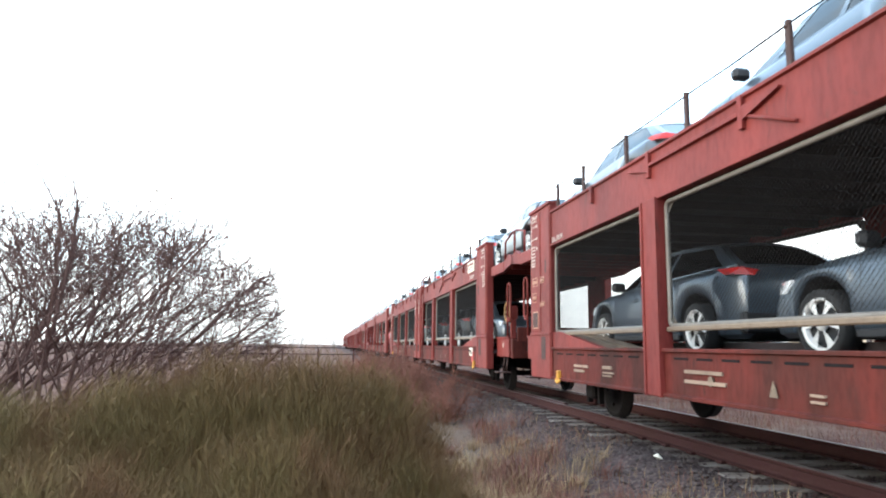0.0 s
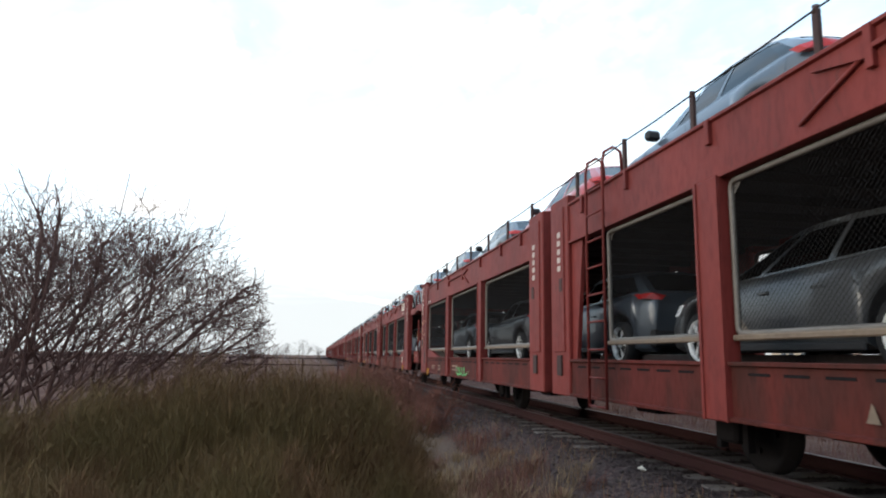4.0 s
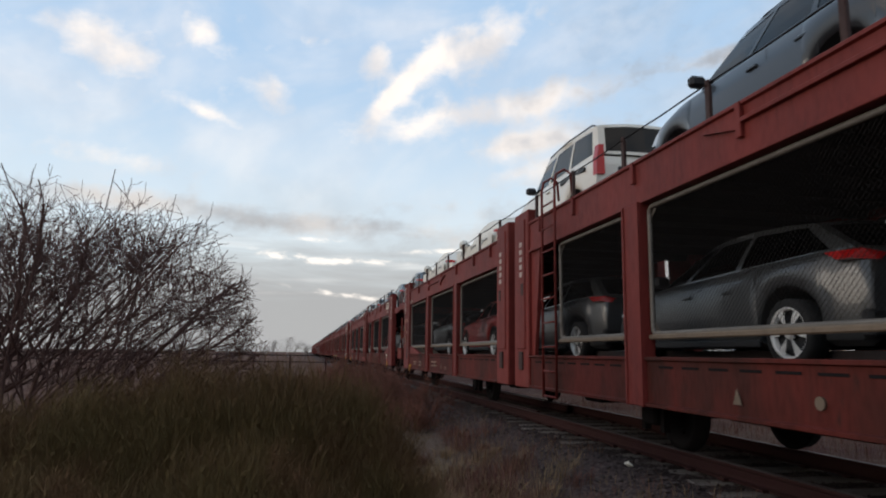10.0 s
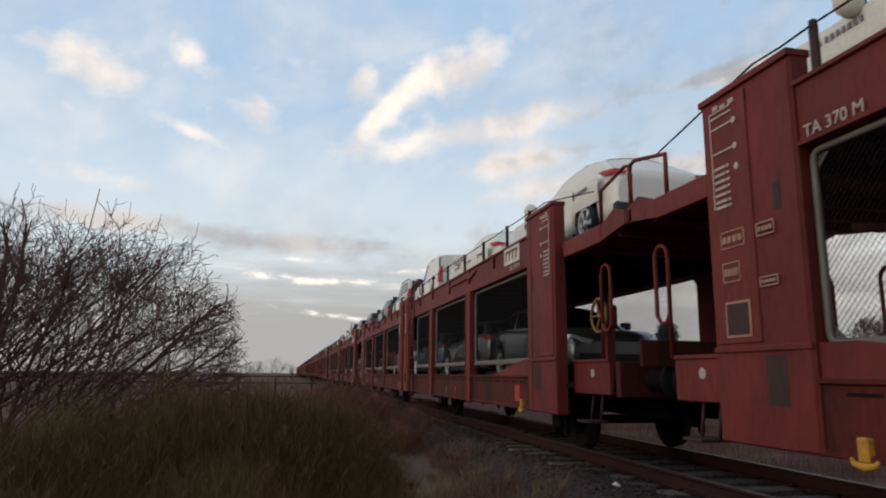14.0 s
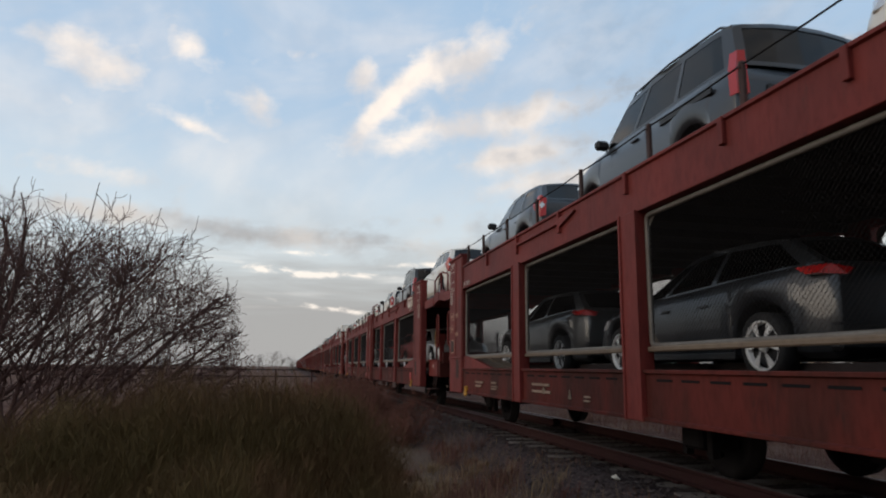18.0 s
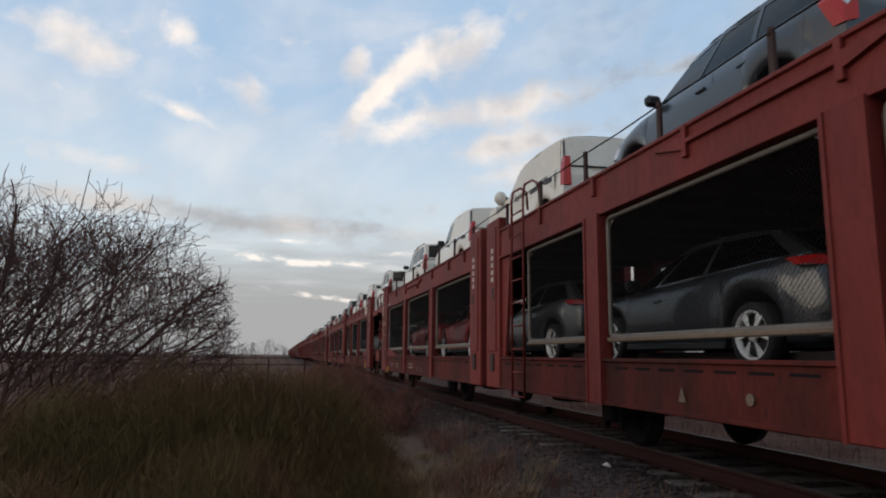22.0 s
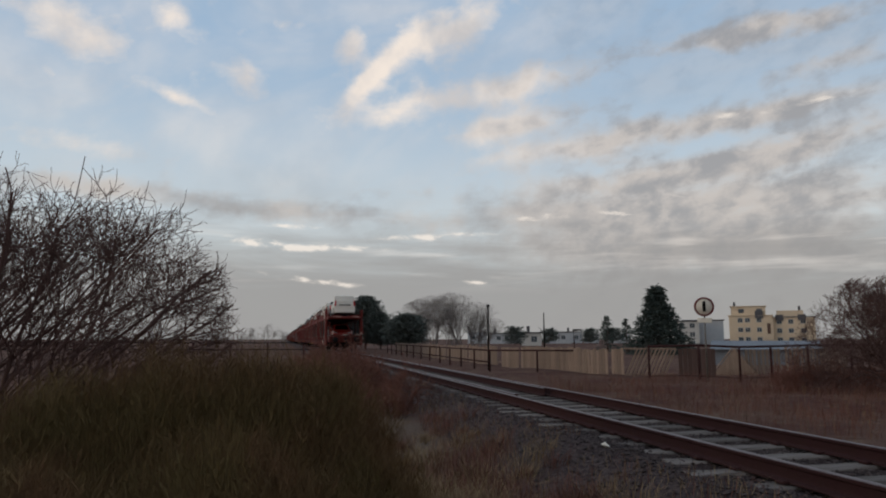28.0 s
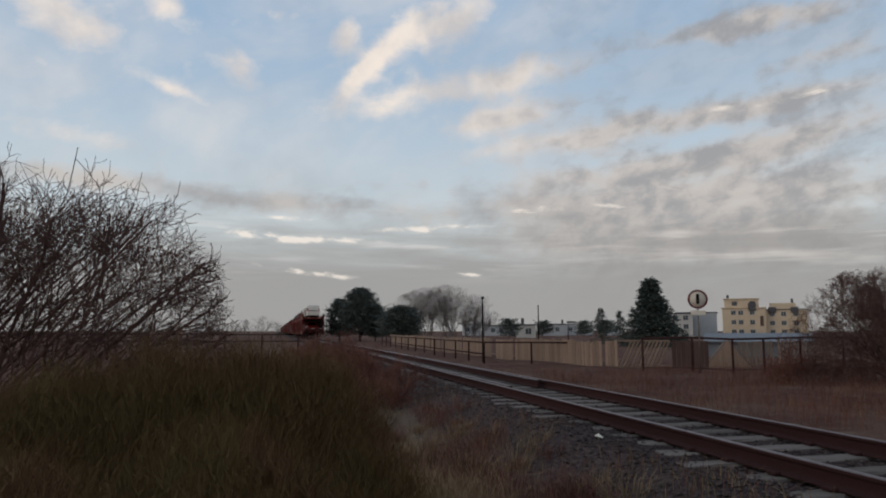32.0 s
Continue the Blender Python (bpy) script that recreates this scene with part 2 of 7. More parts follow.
def glass_material(name, tint, rough=0.02):
    m = bpy.data.materials.new(name)
    m.use_nodes = True
    nt = m.node_tree
    nt.nodes.clear()
    tr, gl = nt.nodes.new("ShaderNodeBsdfTransparent"), nt.nodes.new("ShaderNodeBsdfGlossy")
    tr.inputs[0].default_value, gl.inputs["Roughness"].default_value = (*tint, 1), rough
    fr, mx, out = nt.nodes.new("ShaderNodeFresnel"), nt.nodes.new("ShaderNodeMixShader"), nt.nodes.new("ShaderNodeOutputMaterial")
    fr.inputs[0].default_value = 1.5
    nt.links.new(fr.outputs[0], mx.inputs[0])
    nt.links.new(tr.outputs[0], mx.inputs[1])
    nt.links.new(gl.outputs[0], mx.inputs[2])
    nt.links.new(mx.outputs[0], out.inputs[0])
    return m


def car_paint(name, base, metal=0.35):
    return material(name, base, 0.34, metal, scale=1.2, amount=0.15, fine=300, fine_amount=0.1, bump=0.0, coat=0.5)


M = {
    "red": material("wagon_red", (0.180, 0.028, 0.022), 0.62, spec=0.2, second=(0.112, 0.020, 0.017), scale=1.1, amount=0.9,
                    fine=16, fine_amount=0.35, bump=0.1, stretch=(1, 1, 0.35), rust=(0.055, 0.022, 0.016), rust_amount=0.6),
    # Streaked grime; the darker base also holds shade of sill and wagon end.
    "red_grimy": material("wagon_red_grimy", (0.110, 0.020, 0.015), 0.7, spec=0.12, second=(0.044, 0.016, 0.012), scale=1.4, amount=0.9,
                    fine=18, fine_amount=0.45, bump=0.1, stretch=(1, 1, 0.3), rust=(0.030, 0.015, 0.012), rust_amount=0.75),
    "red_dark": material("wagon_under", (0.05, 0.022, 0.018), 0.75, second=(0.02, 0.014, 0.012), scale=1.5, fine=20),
    "deck": material("deck_steel", (0.034, 0.027, 0.027), 0.75, spec=0.12, second=(0.02, 0.016, 0.016), scale=2.0, fine=25),
    "black": material("black_iron", (0.013, 0.011, 0.011), 0.8, spec=0.08, fine=30),
    "grey": material("galvanised_frame", (0.165, 0.145, 0.125), 0.55, 0.25, second=(0.08, 0.066, 0.054), scale=2.5, fine=30),
    "plank": material("weathered_rail", (0.165, 0.122, 0.085), 0.75, second=(0.10, 0.068, 0.052), scale=2.0, fine=20),
    "wire": material("dull_wire", (0.028, 0.025, 0.024), 0.8, 0.0, bump=0, fine=20),
    "faded": material("lettering_faded", (0.42, 0.25, 0.17), 0.7, second=(0.27, 0.12, 0.08), scale=6, fine=60, bump=0),
    "white": material("lettering_white", (0.52, 0.45, 0.39), 0.7, second=(0.34, 0.25, 0.20), scale=6, fine=60, bump=0),
    "graffiti_green": material("graffiti_green", (0.10, 0.45, 0.12), 0.5, bump=0, fine=50),
    "cream": material("sign_cream", (0.72, 0.66, 0.55), 0.65, second=(0.5, 0.42, 0.34), scale=3, fine=60, bump=0),
    "yellow_worn": material("worn_yellow", (0.27, 0.16, 0.06), 0.65, second=(0.14, 0.07, 0.035), scale=9, fine=60),
    "yellow": material("yellow_paint", (0.56, 0.27, 0.03), 0.6, second=(0.24, 0.12, 0.025), scale=8, fine=60),
    "rim_red": material("sign_rim_red", (0.15, 0.03, 0.03), 0.5, fine=60, bump=0),
    "signal_red": material("signal_red", (0.40, 0.03, 0.025), 0.5, fine=60, bump=0),
    "steel": material("rail_head", (0.17, 0.13, 0.125), 0.5, 0.75, second=(0.085, 0.05, 0.045), scale=5, fine=60, bump=0.03),
    "rust": material("rail_rust", (0.044, 0.018, 0.018), 0.85, second=(0.045, 0.022, 0.018), scale=6, fine=50, bump=0.3),
    "sleeper": material("sleeper_wood", (0.20, 0.172, 0.155), 0.85, second=(0.075, 0.058, 0.052), scale=3, fine=26,
                        stretch=(0.35, 3, 3), bump=0.5, random_tint=0.75),
    "stone": material("ballast_stone", (0.100, 0.078, 0.074), 0.9, second=(0.045, 0.031, 0.030), scale=9, fine=60, bump=0.4,
                      random_tint=0.9),
    "tyre": material("tyre_rubber", (0.014, 0.014, 0.015), 0.8, fine=80, bump=0.1),
    "rim": material("alloy_rim", (0.66, 0.66, 0.65), 0.35, 0.1, fine=60, fine_amount=0.05, bump=0),
    "trim": material("black_trim", (0.018, 0.018, 0.02), 0.5, fine=120, bump=0.05),
    "lamp_red": material("tail_lens", (0.40, 0.008, 0.008), 0.3, fine=90, fine_amount=0.1, bump=0, coat=0.3, second=(0.4, 0.01, 0.01)),
    "lamp_clear": material("head_lens", (0.6, 0.62, 0.65), 0.12, 0.3, fine=60, bump=0, coat=1.0),
    "glass": glass_material("window_glass", (0.03, 0.036, 0.038)),
    "film": material("transit_film", (0.74, 0.70, 0.62), 0.5, second=(0.64, 0.60, 0.52), scale=2.5, fine=30, bump=0.2),
    "film_mark": material("film_mark", (0.20, 0.19, 0.18), 0.6, bump=0, fine=60),
    "p_dark": car_paint("paint_anthracite", (0.032, 0.036, 0.042)),
    "p_grey": car_paint("paint_grey", (0.075, 0.079, 0.083)),
    "p_silver": car_paint("paint_silver", (0.36, 0.36, 0.36), 0.6),
    "p_red": car_paint("paint_red", (0.34, 0.015, 0.010), 0.2),
    "p_blue": car_paint("paint_blue", (0.022, 0.035, 0.12)),
    "p_steel": car_paint("paint_steel_blue", (0.06, 0.078, 0.10)),
    "p_teal": car_paint("paint_teal", (0.08, 0.15, 0.17)),
    "p_white": car_paint("paint_white", (0.72, 0.665, 0.575), 0.0),
    "bark": material("bark", (0.120, 0.070, 0.060), 0.9, second=(0.064, 0.034, 0.031), scale=4, fine=30, bump=0.3),
    "broom": material("broom_stem", (0.142, 0.101, 0.042), 0.8, second=(0.155, 0.066, 0.041), scale=1.3, amount=0.8, fine=25,
                      bump=0, random_tint=0.5),
    "straw": material("dry_grass", (0.36, 0.25, 0.135), 0.9, second=(0.12, 0.065, 0.04), scale=0.7, amount=0.9, fine=20, bump=0,
                      random_tint=0.8),
    "weed": material("red_weed", (0.225, 0.100, 0.073), 0.9, second=(0.105, 0.047, 0.039), scale=1, amount=0.8, fine=20, bump=0,
                     random_tint=0.7),
    "board": material("fence_board", (0.32, 0.225, 0.165), 0.85, second=(0.18, 0.12, 0.09), scale=2, fine=24, stretch=(3, 3, 0.5),
                      bump=0.3, random_tint=0.6),
    "board_dark": material("brown_board", (0.15, 0.085, 0.065), 0.85, second=(0.085, 0.05, 0.042), scale=2, fine=24, stretch=(3, 3, 0.5), bump=0.3, random_tint=0.5),
    # Spruce green raised and greyed; the colour carries some distance haze.
    "needle": material("spruce_needles", (0.08, 0.10, 0.088), 0.85, second=(0.05, 0.064, 0.056), scale=1.0, fine=8, bump=0,
                       random_tint=0.6),
    # Pines stand farther off, so more haze is mixed into their green.
    "pine": material("pine_needles", (0.125, 0.14, 0.125), 0.85, second=(0.09, 0.103, 0.093), scale=0.8, fine=8, bump=0, random_tint=0.6),
    # Twigs of the distant trees, their bark colour paled to imitate haze.
    "hazed_twig": material("far_twigs", (0.25, 0.215, 0.20), 0.9, second=(0.20, 0.17, 0.16), scale=0.6, fine=8, bump=0, random_tint=0.4),
    # Ochre toned down and paled: part of the distance haze sits in this colour.
    "plaster": material("ochre_plaster", (0.64, 0.50, 0.35), 0.85, second=(0.54, 0.42, 0.30), scale=0.4, fine=6, bump=0.1),
    "plaster_white": material("white_plaster", (0.52, 0.50, 0.46), 0.85, second=(0.4, 0.38, 0.36), scale=0.4, fine=6),
    # Grey plaster lightened towards the sky: distance haze is put into the colour.
    "plaster_grey_hazed": material("grey_plaster", (0.44, 0.45, 0.46), 0.85, second=(0.36, 0.37, 0.38), scale=0.4, fine=6),
    "roof": material("roof_slate", (0.10, 0.095, 0.10), 0.8, second=(0.07, 0.06, 0.06), scale=1, fine=6),
    "pane": material("far_pane", (0.06, 0.075, 0.09), 0.15, fine=10, bump=0, coat=0.6),
    "sheet": material("shed_sheet", (0.17, 0.18, 0.20), 0.6, second=(0.12, 0.13, 0.14), scale=0.7, fine=8),
}


for key in ("bark", "broom", "straw", "weed", "hazed_twig", "needle", "pine", "stone", "sleeper", "rust"):
    M[key].node_tree.nodes["Principled BSDF"].inputs["Specular IOR Level"].default_value = 0.1


def ground_material():
    """Brown earth with dead grass, grey ballast along the track and a bare sandy patch beside it."""
    m = bpy.data.materials.new("earth")
    m.use_nodes = True
    nt = m.node_tree
    b = nt.nodes["Principled BSDF"]
    tc = nt.nodes.new("ShaderNodeTexCoord")
    v = tc.outputs["Object"]
    sep = nt.nodes.new("ShaderNodeSeparateXYZ")
    nt.links.new(v, sep.inputs[0])
    big = noise_node(nt, v, 0.35, 5, 0.6, 0.4).outputs[0]
    mid = noise_node(nt, v, 2.2, 6, 0.65, 0.3).outputs[0]
    fine = noise_node(nt, v, 26, 5, 0.7).outputs[0]
    col = mix_colour(nt, ramp(nt, big, 0.38, 0.62), (0.097, 0.047, 0.040), (0.145, 0.084, 0.063))
    col = mix_colour(nt, ramp(nt, mid, 0.5, 0.72), col, (0.19, 0.135, 0.09))
    off = math_node(nt, "ABSOLUTE", math_node(nt, "SUBTRACT", sep.outputs[0], TRACK))
    ragged = math_node(nt, "ADD", off, math_node(nt, "MULTIPLY", math_node(nt, "SUBTRACT", mid, 0.5), 2.2))
    bed = math_node(nt, "SUBTRACT", 1.0, ramp(nt, ragged, 2.2, 3.1))
    grit = noise_node(nt, v, 19, 4, 0.75).outputs[0]
    col = mix_colour(nt, bed, col, mix_colour(nt, ramp(nt, grit, 0.36, 0.66), (0.044, 0.029, 0.028), (0.128, 0.096, 0.090)))
    # Bed between the rails darkened in its colour for the shade under the train.
    train_shade = math_node(nt, "SUBTRACT", 1.0, ramp(nt, ragged, 0.9, 1.9))
    col = mix_colour(nt, math_node(nt, "MULTIPLY", train_shade, 0.8), col, mix_colour(nt, ramp(nt, grit, 0.36, 0.66), (0.020, 0.014, 0.014), (0.062, 0.047, 0.046)))
    dx = math_node(nt, "DIVIDE", math_node(nt, "SUBTRACT", sep.outputs[0], 1.75), 0.85)
    dy = math_node(nt, "DIVIDE", math_node(nt, "SUBTRACT", sep.outputs[1], 11.8), 3.6)
    r = math_node(nt, "ADD", math_node(nt, "MULTIPLY", dx, dx), math_node(nt, "MULTIPLY", dy, dy))
    sand = math_node(nt, "SUBTRACT", 1.0, ramp(nt, math_node(nt, "ADD", r, math_node(nt, "MULTIPLY", math_node(nt, "SUBTRACT", mid, 0.5), 3.0)), 0.35, 1.3))
    col = mix_colour(nt, math_node(nt, "MULTIPLY", sand, 0.85), col, (0.135, 0.102, 0.080))
    col = mix_colour(nt, math_node(nt, "MULTIPLY", ramp(nt, fine, 0.42, 0.7), 0.55), col, (0.022, 0.015, 0.014))
    nt.links.new(col, b.inputs["Base Color"])
    b.inputs["Roughness"].default_value, b.inputs["Specular IOR Level"].default_value = 0.95, 0.05
    bn = nt.nodes.new("ShaderNodeBump")
    bn.inputs["Strength"].default_value, bn.inputs["Distance"].default_value = 0.8, 0.05
    nt.links.new(fine, bn.inputs["Height"])
    nt.links.new(bn.outputs[0], b.inputs["Normal"])
    return m


M["earth"] = ground_material()


# ---- mesh helpers ----
def to_mesh(name, bm, mats, smooth=False):
    me = bpy.data.meshes.new(name)
    bm.normal_update()
    bm.to_mesh(me)
    bm.free()
    for m in (mats if isinstance(mats, (list, tuple)) else [mats]):
        me.materials.append(m)
    if smooth:
        me.polygons.foreach_set("use_smooth", [True] * len(me.polygons))
    return me


def part(name, bm, mat, parent, label="", smooth=False, kind=""):
    """One mesh object under a thing or a part. bm may be a bmesh or a ready mesh."""
    me = bm if isinstance(bm, bpy.types.Mesh) else to_mesh(name, bm, mat, smooth)
    ob = new(name, me)
    ob.parent = parent
    return tagged(ob, label, kind=kind)


def share(name, me, parent, m=None, label=""):
    ob = new(name, me)
    ob.parent = parent
    if m is not None:
        ob.matrix_basis = m
    return tagged(ob, label)


def thing(name, label, category, group="", at=None, kind=""):
    ob = new(name)
    if at is not None:
        ob.matrix_basis = at
    return tagged(ob, label, category, group, kind)


def box(bm, x0, x1, y0, y1, z0, z1, bevel=0.0, mat=0):
    vs = [bm.verts.new((x, y, z)) for z in (z0, z1) for y in (y0, y1) for x in (x0, x1)]
    fs = [bm.faces.new([vs[i] for i in q]) for q in ((0, 2, 3, 1), (4, 5, 7, 6), (0, 1, 5, 4), (2, 6, 7, 3), (0, 4, 6, 2), (1, 3, 7, 5))]
    for f in fs:
        f.material_index = mat
    if bevel:
        es = list({e for f in fs for e in f.edges})
        bmesh.ops.bevel(bm, geom=es, offset=bevel, segments=1, affect="EDGES", material=-1)
    return bm


def ring_frame(d):
    d = d.normalized()
    a = d.orthogonal().normalized()
    return a, d.cross(a)


def tube(bm, pts, radii, sides=6, cap=True, mat=0):
    pts = [Vector(p) for p in pts]
    if isinstance(radii, (int, float)):
        radii = [radii] * len(pts)
    a = None
    rings = []
    for i, p in enumerate(pts):
        d = (pts[min(i + 1, len(pts) - 1)] - pts[max(i - 1, 0)]).normalized()
        a = d.orthogonal().normalized() if a is None else (a - d * a.dot(d)).normalized()
        b = d.cross(a)
        rings.append([bm.verts.new(p + (a * math.cos(k * math.tau / sides) + b * math.sin(k * math.tau / sides)) * radii[i]) for k in range(sides)])
    for r, s in zip(rings, rings[1:]):
        for k in range(sides):
            f = bm.faces.new((r[k], r[(k + 1) % sides], s[(k + 1) % sides], s[k]))
            f.smooth, f.material_index = True, mat
    if cap:
        bm.faces.new(rings[0][::-1]).material_index = mat
        bm.faces.new(rings[-1]).material_index = mat
    return bm


def lathe(bm, profile, sides=24, axis="x", mat=0, centre=(0, 0, 0), cap=True):
    """profile: (along the axis, radius)."""
    rings = []
    for u, r in profile:
        ring = []
        for k in range(sides):
            c, s = math.cos(k * math.tau / sides) * r, math.sin(k * math.tau / sides) * r
            co = {"x": (u, c, s), "y": (c, u, s), "z": (c, s, u)}[axis]
            ring.append(bm.verts.new(Vector(co) + Vector(centre)))
        rings.append(ring)
    for r, s in zip(rings, rings[1:]):
        for k in range(sides):
            f = bm.faces.new((r[k], r[(k + 1) % sides], s[(k + 1) % sides], s[k]))
            f.smooth, f.material_index = True, mat
    for ring in (rings[0], rings[-1]) if cap else ():
        try:
            bm.faces.new(ring).material_index = mat
        except ValueError:
            pass
    return bm


def bmnew():
    return bmesh.new()


def bx(*a, **k):
    return box(bmesh.new(), *a, **k)


def text_mesh(name, words, size, mat):
    """Flat raised letters in the XY plane, origin at the left end of the base line."""
    cu = bpy.data.curves.new(name, "FONT")
    cu.body, cu.size, cu.extrude = words, size, 0.002
    ob = bpy.data.objects.new(name, cu)
    scene.collection.objects.link(ob)
    me = bpy.data.meshes.new_from_object(ob.evaluated_get(bpy.context.evaluated_depsgraph_get()))
    bpy.data.objects.remove(ob)
    bpy.data.curves.remove(cu)
    me.materials.clear()
    me.materials.append(mat)
    return me


# ---- ground and track ----
def smooth01(v):
    v = max(0.0, min(1.0, v))
    return v * v * (3 - 2 * v)


def ground_z(x, y):
    d = abs(x - TRACK)
    bed = 1 - smooth01((d - 1.45) / 1.3)
    side = -0.46 + 0.10 * smooth01((TRACK - 4 - x) / 4.0)
    n = noise.noise((x * 0.35, y * 0.35, 3.1)) * 0.09 + noise.noise((x * 1.3, y * 1.3, 7.7)) * 0.035
    n *= smooth01((d - 1.2) / 1.5)
    fade = 1 - smooth01((abs(x) + abs(y)) / 260)
    return side * (1 - bed) - (0.212 - 0.055 * smooth01((d - 0.85) / 0.5) * (0.5 + 0.9 * noise.noise((x * 1.1, y * 1.1, 5.5)))) * bed + n * fade + noise.noise((x * 6, y * 6, 1.0)) * 0.012 * fade


def grid_axis(lo, hi, fine_lo, fine_hi, step, grow=1.35):
    xs = list(np.arange(fine_lo, fine_hi + 1e-6, step))
    s = step
    while xs[-1] < hi:
        s *= grow
        xs.append(min(xs[-1] + s, hi))
    s = step
    while xs[0] > lo:
        s *= grow
        xs.insert(0, max(xs[0] - s, lo))
    return xs


def build_ground():
    xs, ys = grid_axis(-2500, 2500, -6, 16, 0.16), grid_axis(-2500, 3500, -2, 34, 0.2)
    verts = [(x, y, ground_z(x, y)) for y in ys for x in xs]
    n = len(xs)
    faces = [(j * n + i, j * n + i + 1, (j + 1) * n + i + 1, (j + 1) * n + i) for j in range(len(ys) - 1) for i in range(n - 1)]
    me = bpy.data.meshes.new("ground")
    me.from_pydata(verts, [], faces)
    me.polygons.foreach_set("use_smooth", [True] * len(me.polygons))
    me.materials.append(M["earth"])
    tagged(new("ground", me), "brown earth with dead grass and gravel beside the track", "ground", kind="structure")


def rail_profile(scale=1.0):
    half = [(0.0, -0.172), (0.075, -0.172), (0.075, -0.16), (0.016, -0.142), (0.010, -0.125), (0.010, -0.05), (0.034, -0.036),
            (0.036, -0.008), (0.028, 0.0), (0.0, 0.0)]
    return [(x * scale, z) for x, z in half] + [(-x * scale, z) for x, z in half[-2:0:-1]]


def rail_mesh(name, y0, y1, step=6.0):
    bm = bmnew()
    prof = rail_profile()
    ys = list(np.arange(y0, y1, step)) + [y1]
    rings = [[bm.verts.new((x, y, z)) for x, z in prof] for y in ys]
    for r, s in zip(rings, rings[1:]):
        for k in range(len(prof)):
            a, b = k, (k + 1) % len(prof)
            f = bm.faces.new((r[a], s[a], s[b], r[b]))
            top = prof[a][1] > -0.012 and prof[b][1] > -0.012
            f.material_index = 1 if top else 0
    bm.faces.new(rings[0])
    bm.faces.new(rings[-1][::-1])
    return to_mesh(name, bm, [M["rust"], M["steel"]])


def sleeper_mesh(seed):
    rnd = random.Random(seed)
    bm = bmnew()
    box(bm, -1.3, 1.3, -0.125, 0.125, -0.33, -0.178, bevel=0.018)
    bmesh.ops.subdivide_edges(bm, edges=[e for e in bm.edges if e.calc_length() > 1], cuts=7)
    for v in bm.verts:
        v.co += Vector((0, rnd.uniform(-0.008, 0.008), rnd.uniform(-0.008, 0.004) - (rnd.uniform(0.0, 0.012) if abs(v.co.x) > 0.9 else 0.0)))
    return to_mesh("sleeper", bm, M["sleeper"])


def scatter_mesh(name, places, shape, mat):
    """Many small copies of shape (vertices, faces) at places (x, y, z, scale, turn, lean), joined."""
    sv, sf = shape
    sv = np.array(sv, float)
    allv, allf, off = [], [], 0
    for x, y, z, s, turn, lean in places:
        c, sn = math.cos(turn), math.sin(turn)
        v = sv * s
        v = np.stack([v[:, 0] + lean * v[:, 2], v[:, 1], v[:, 2]], 1)
        v = np.stack([v[:, 0] * c - v[:, 1] * sn + x, v[:, 0] * sn + v[:, 1] * c + y, v[:, 2] + z], 1)
        allv.append(v)
        allf += [tuple(i + off for i in f) for f in sf]
        off += len(sv)
    me = bpy.data.meshes.new(name)
    me.from_pydata(np.concatenate(allv).tolist(), [], allf)
    me.materials.append(mat)
    return me


def pebble_shape(seed):
    rnd = random.Random(seed)
    v = [(0, 0, 0.7), (0, 0, -0.5)] + [(math.cos(a) * rnd.uniform(0.7, 1.2), math.sin(a) * rnd.uniform(0.6, 1.0), rnd.uniform(-0.2, 0.35))
                                       for a in np.arange(6) * math.tau / 6]
    f = [(0, 2 + k, 2 + (k + 1) % 6) for k in range(6)] + [(1, 2 + (k + 1) % 6, 2 + k) for k in range(6)]
    return v, f


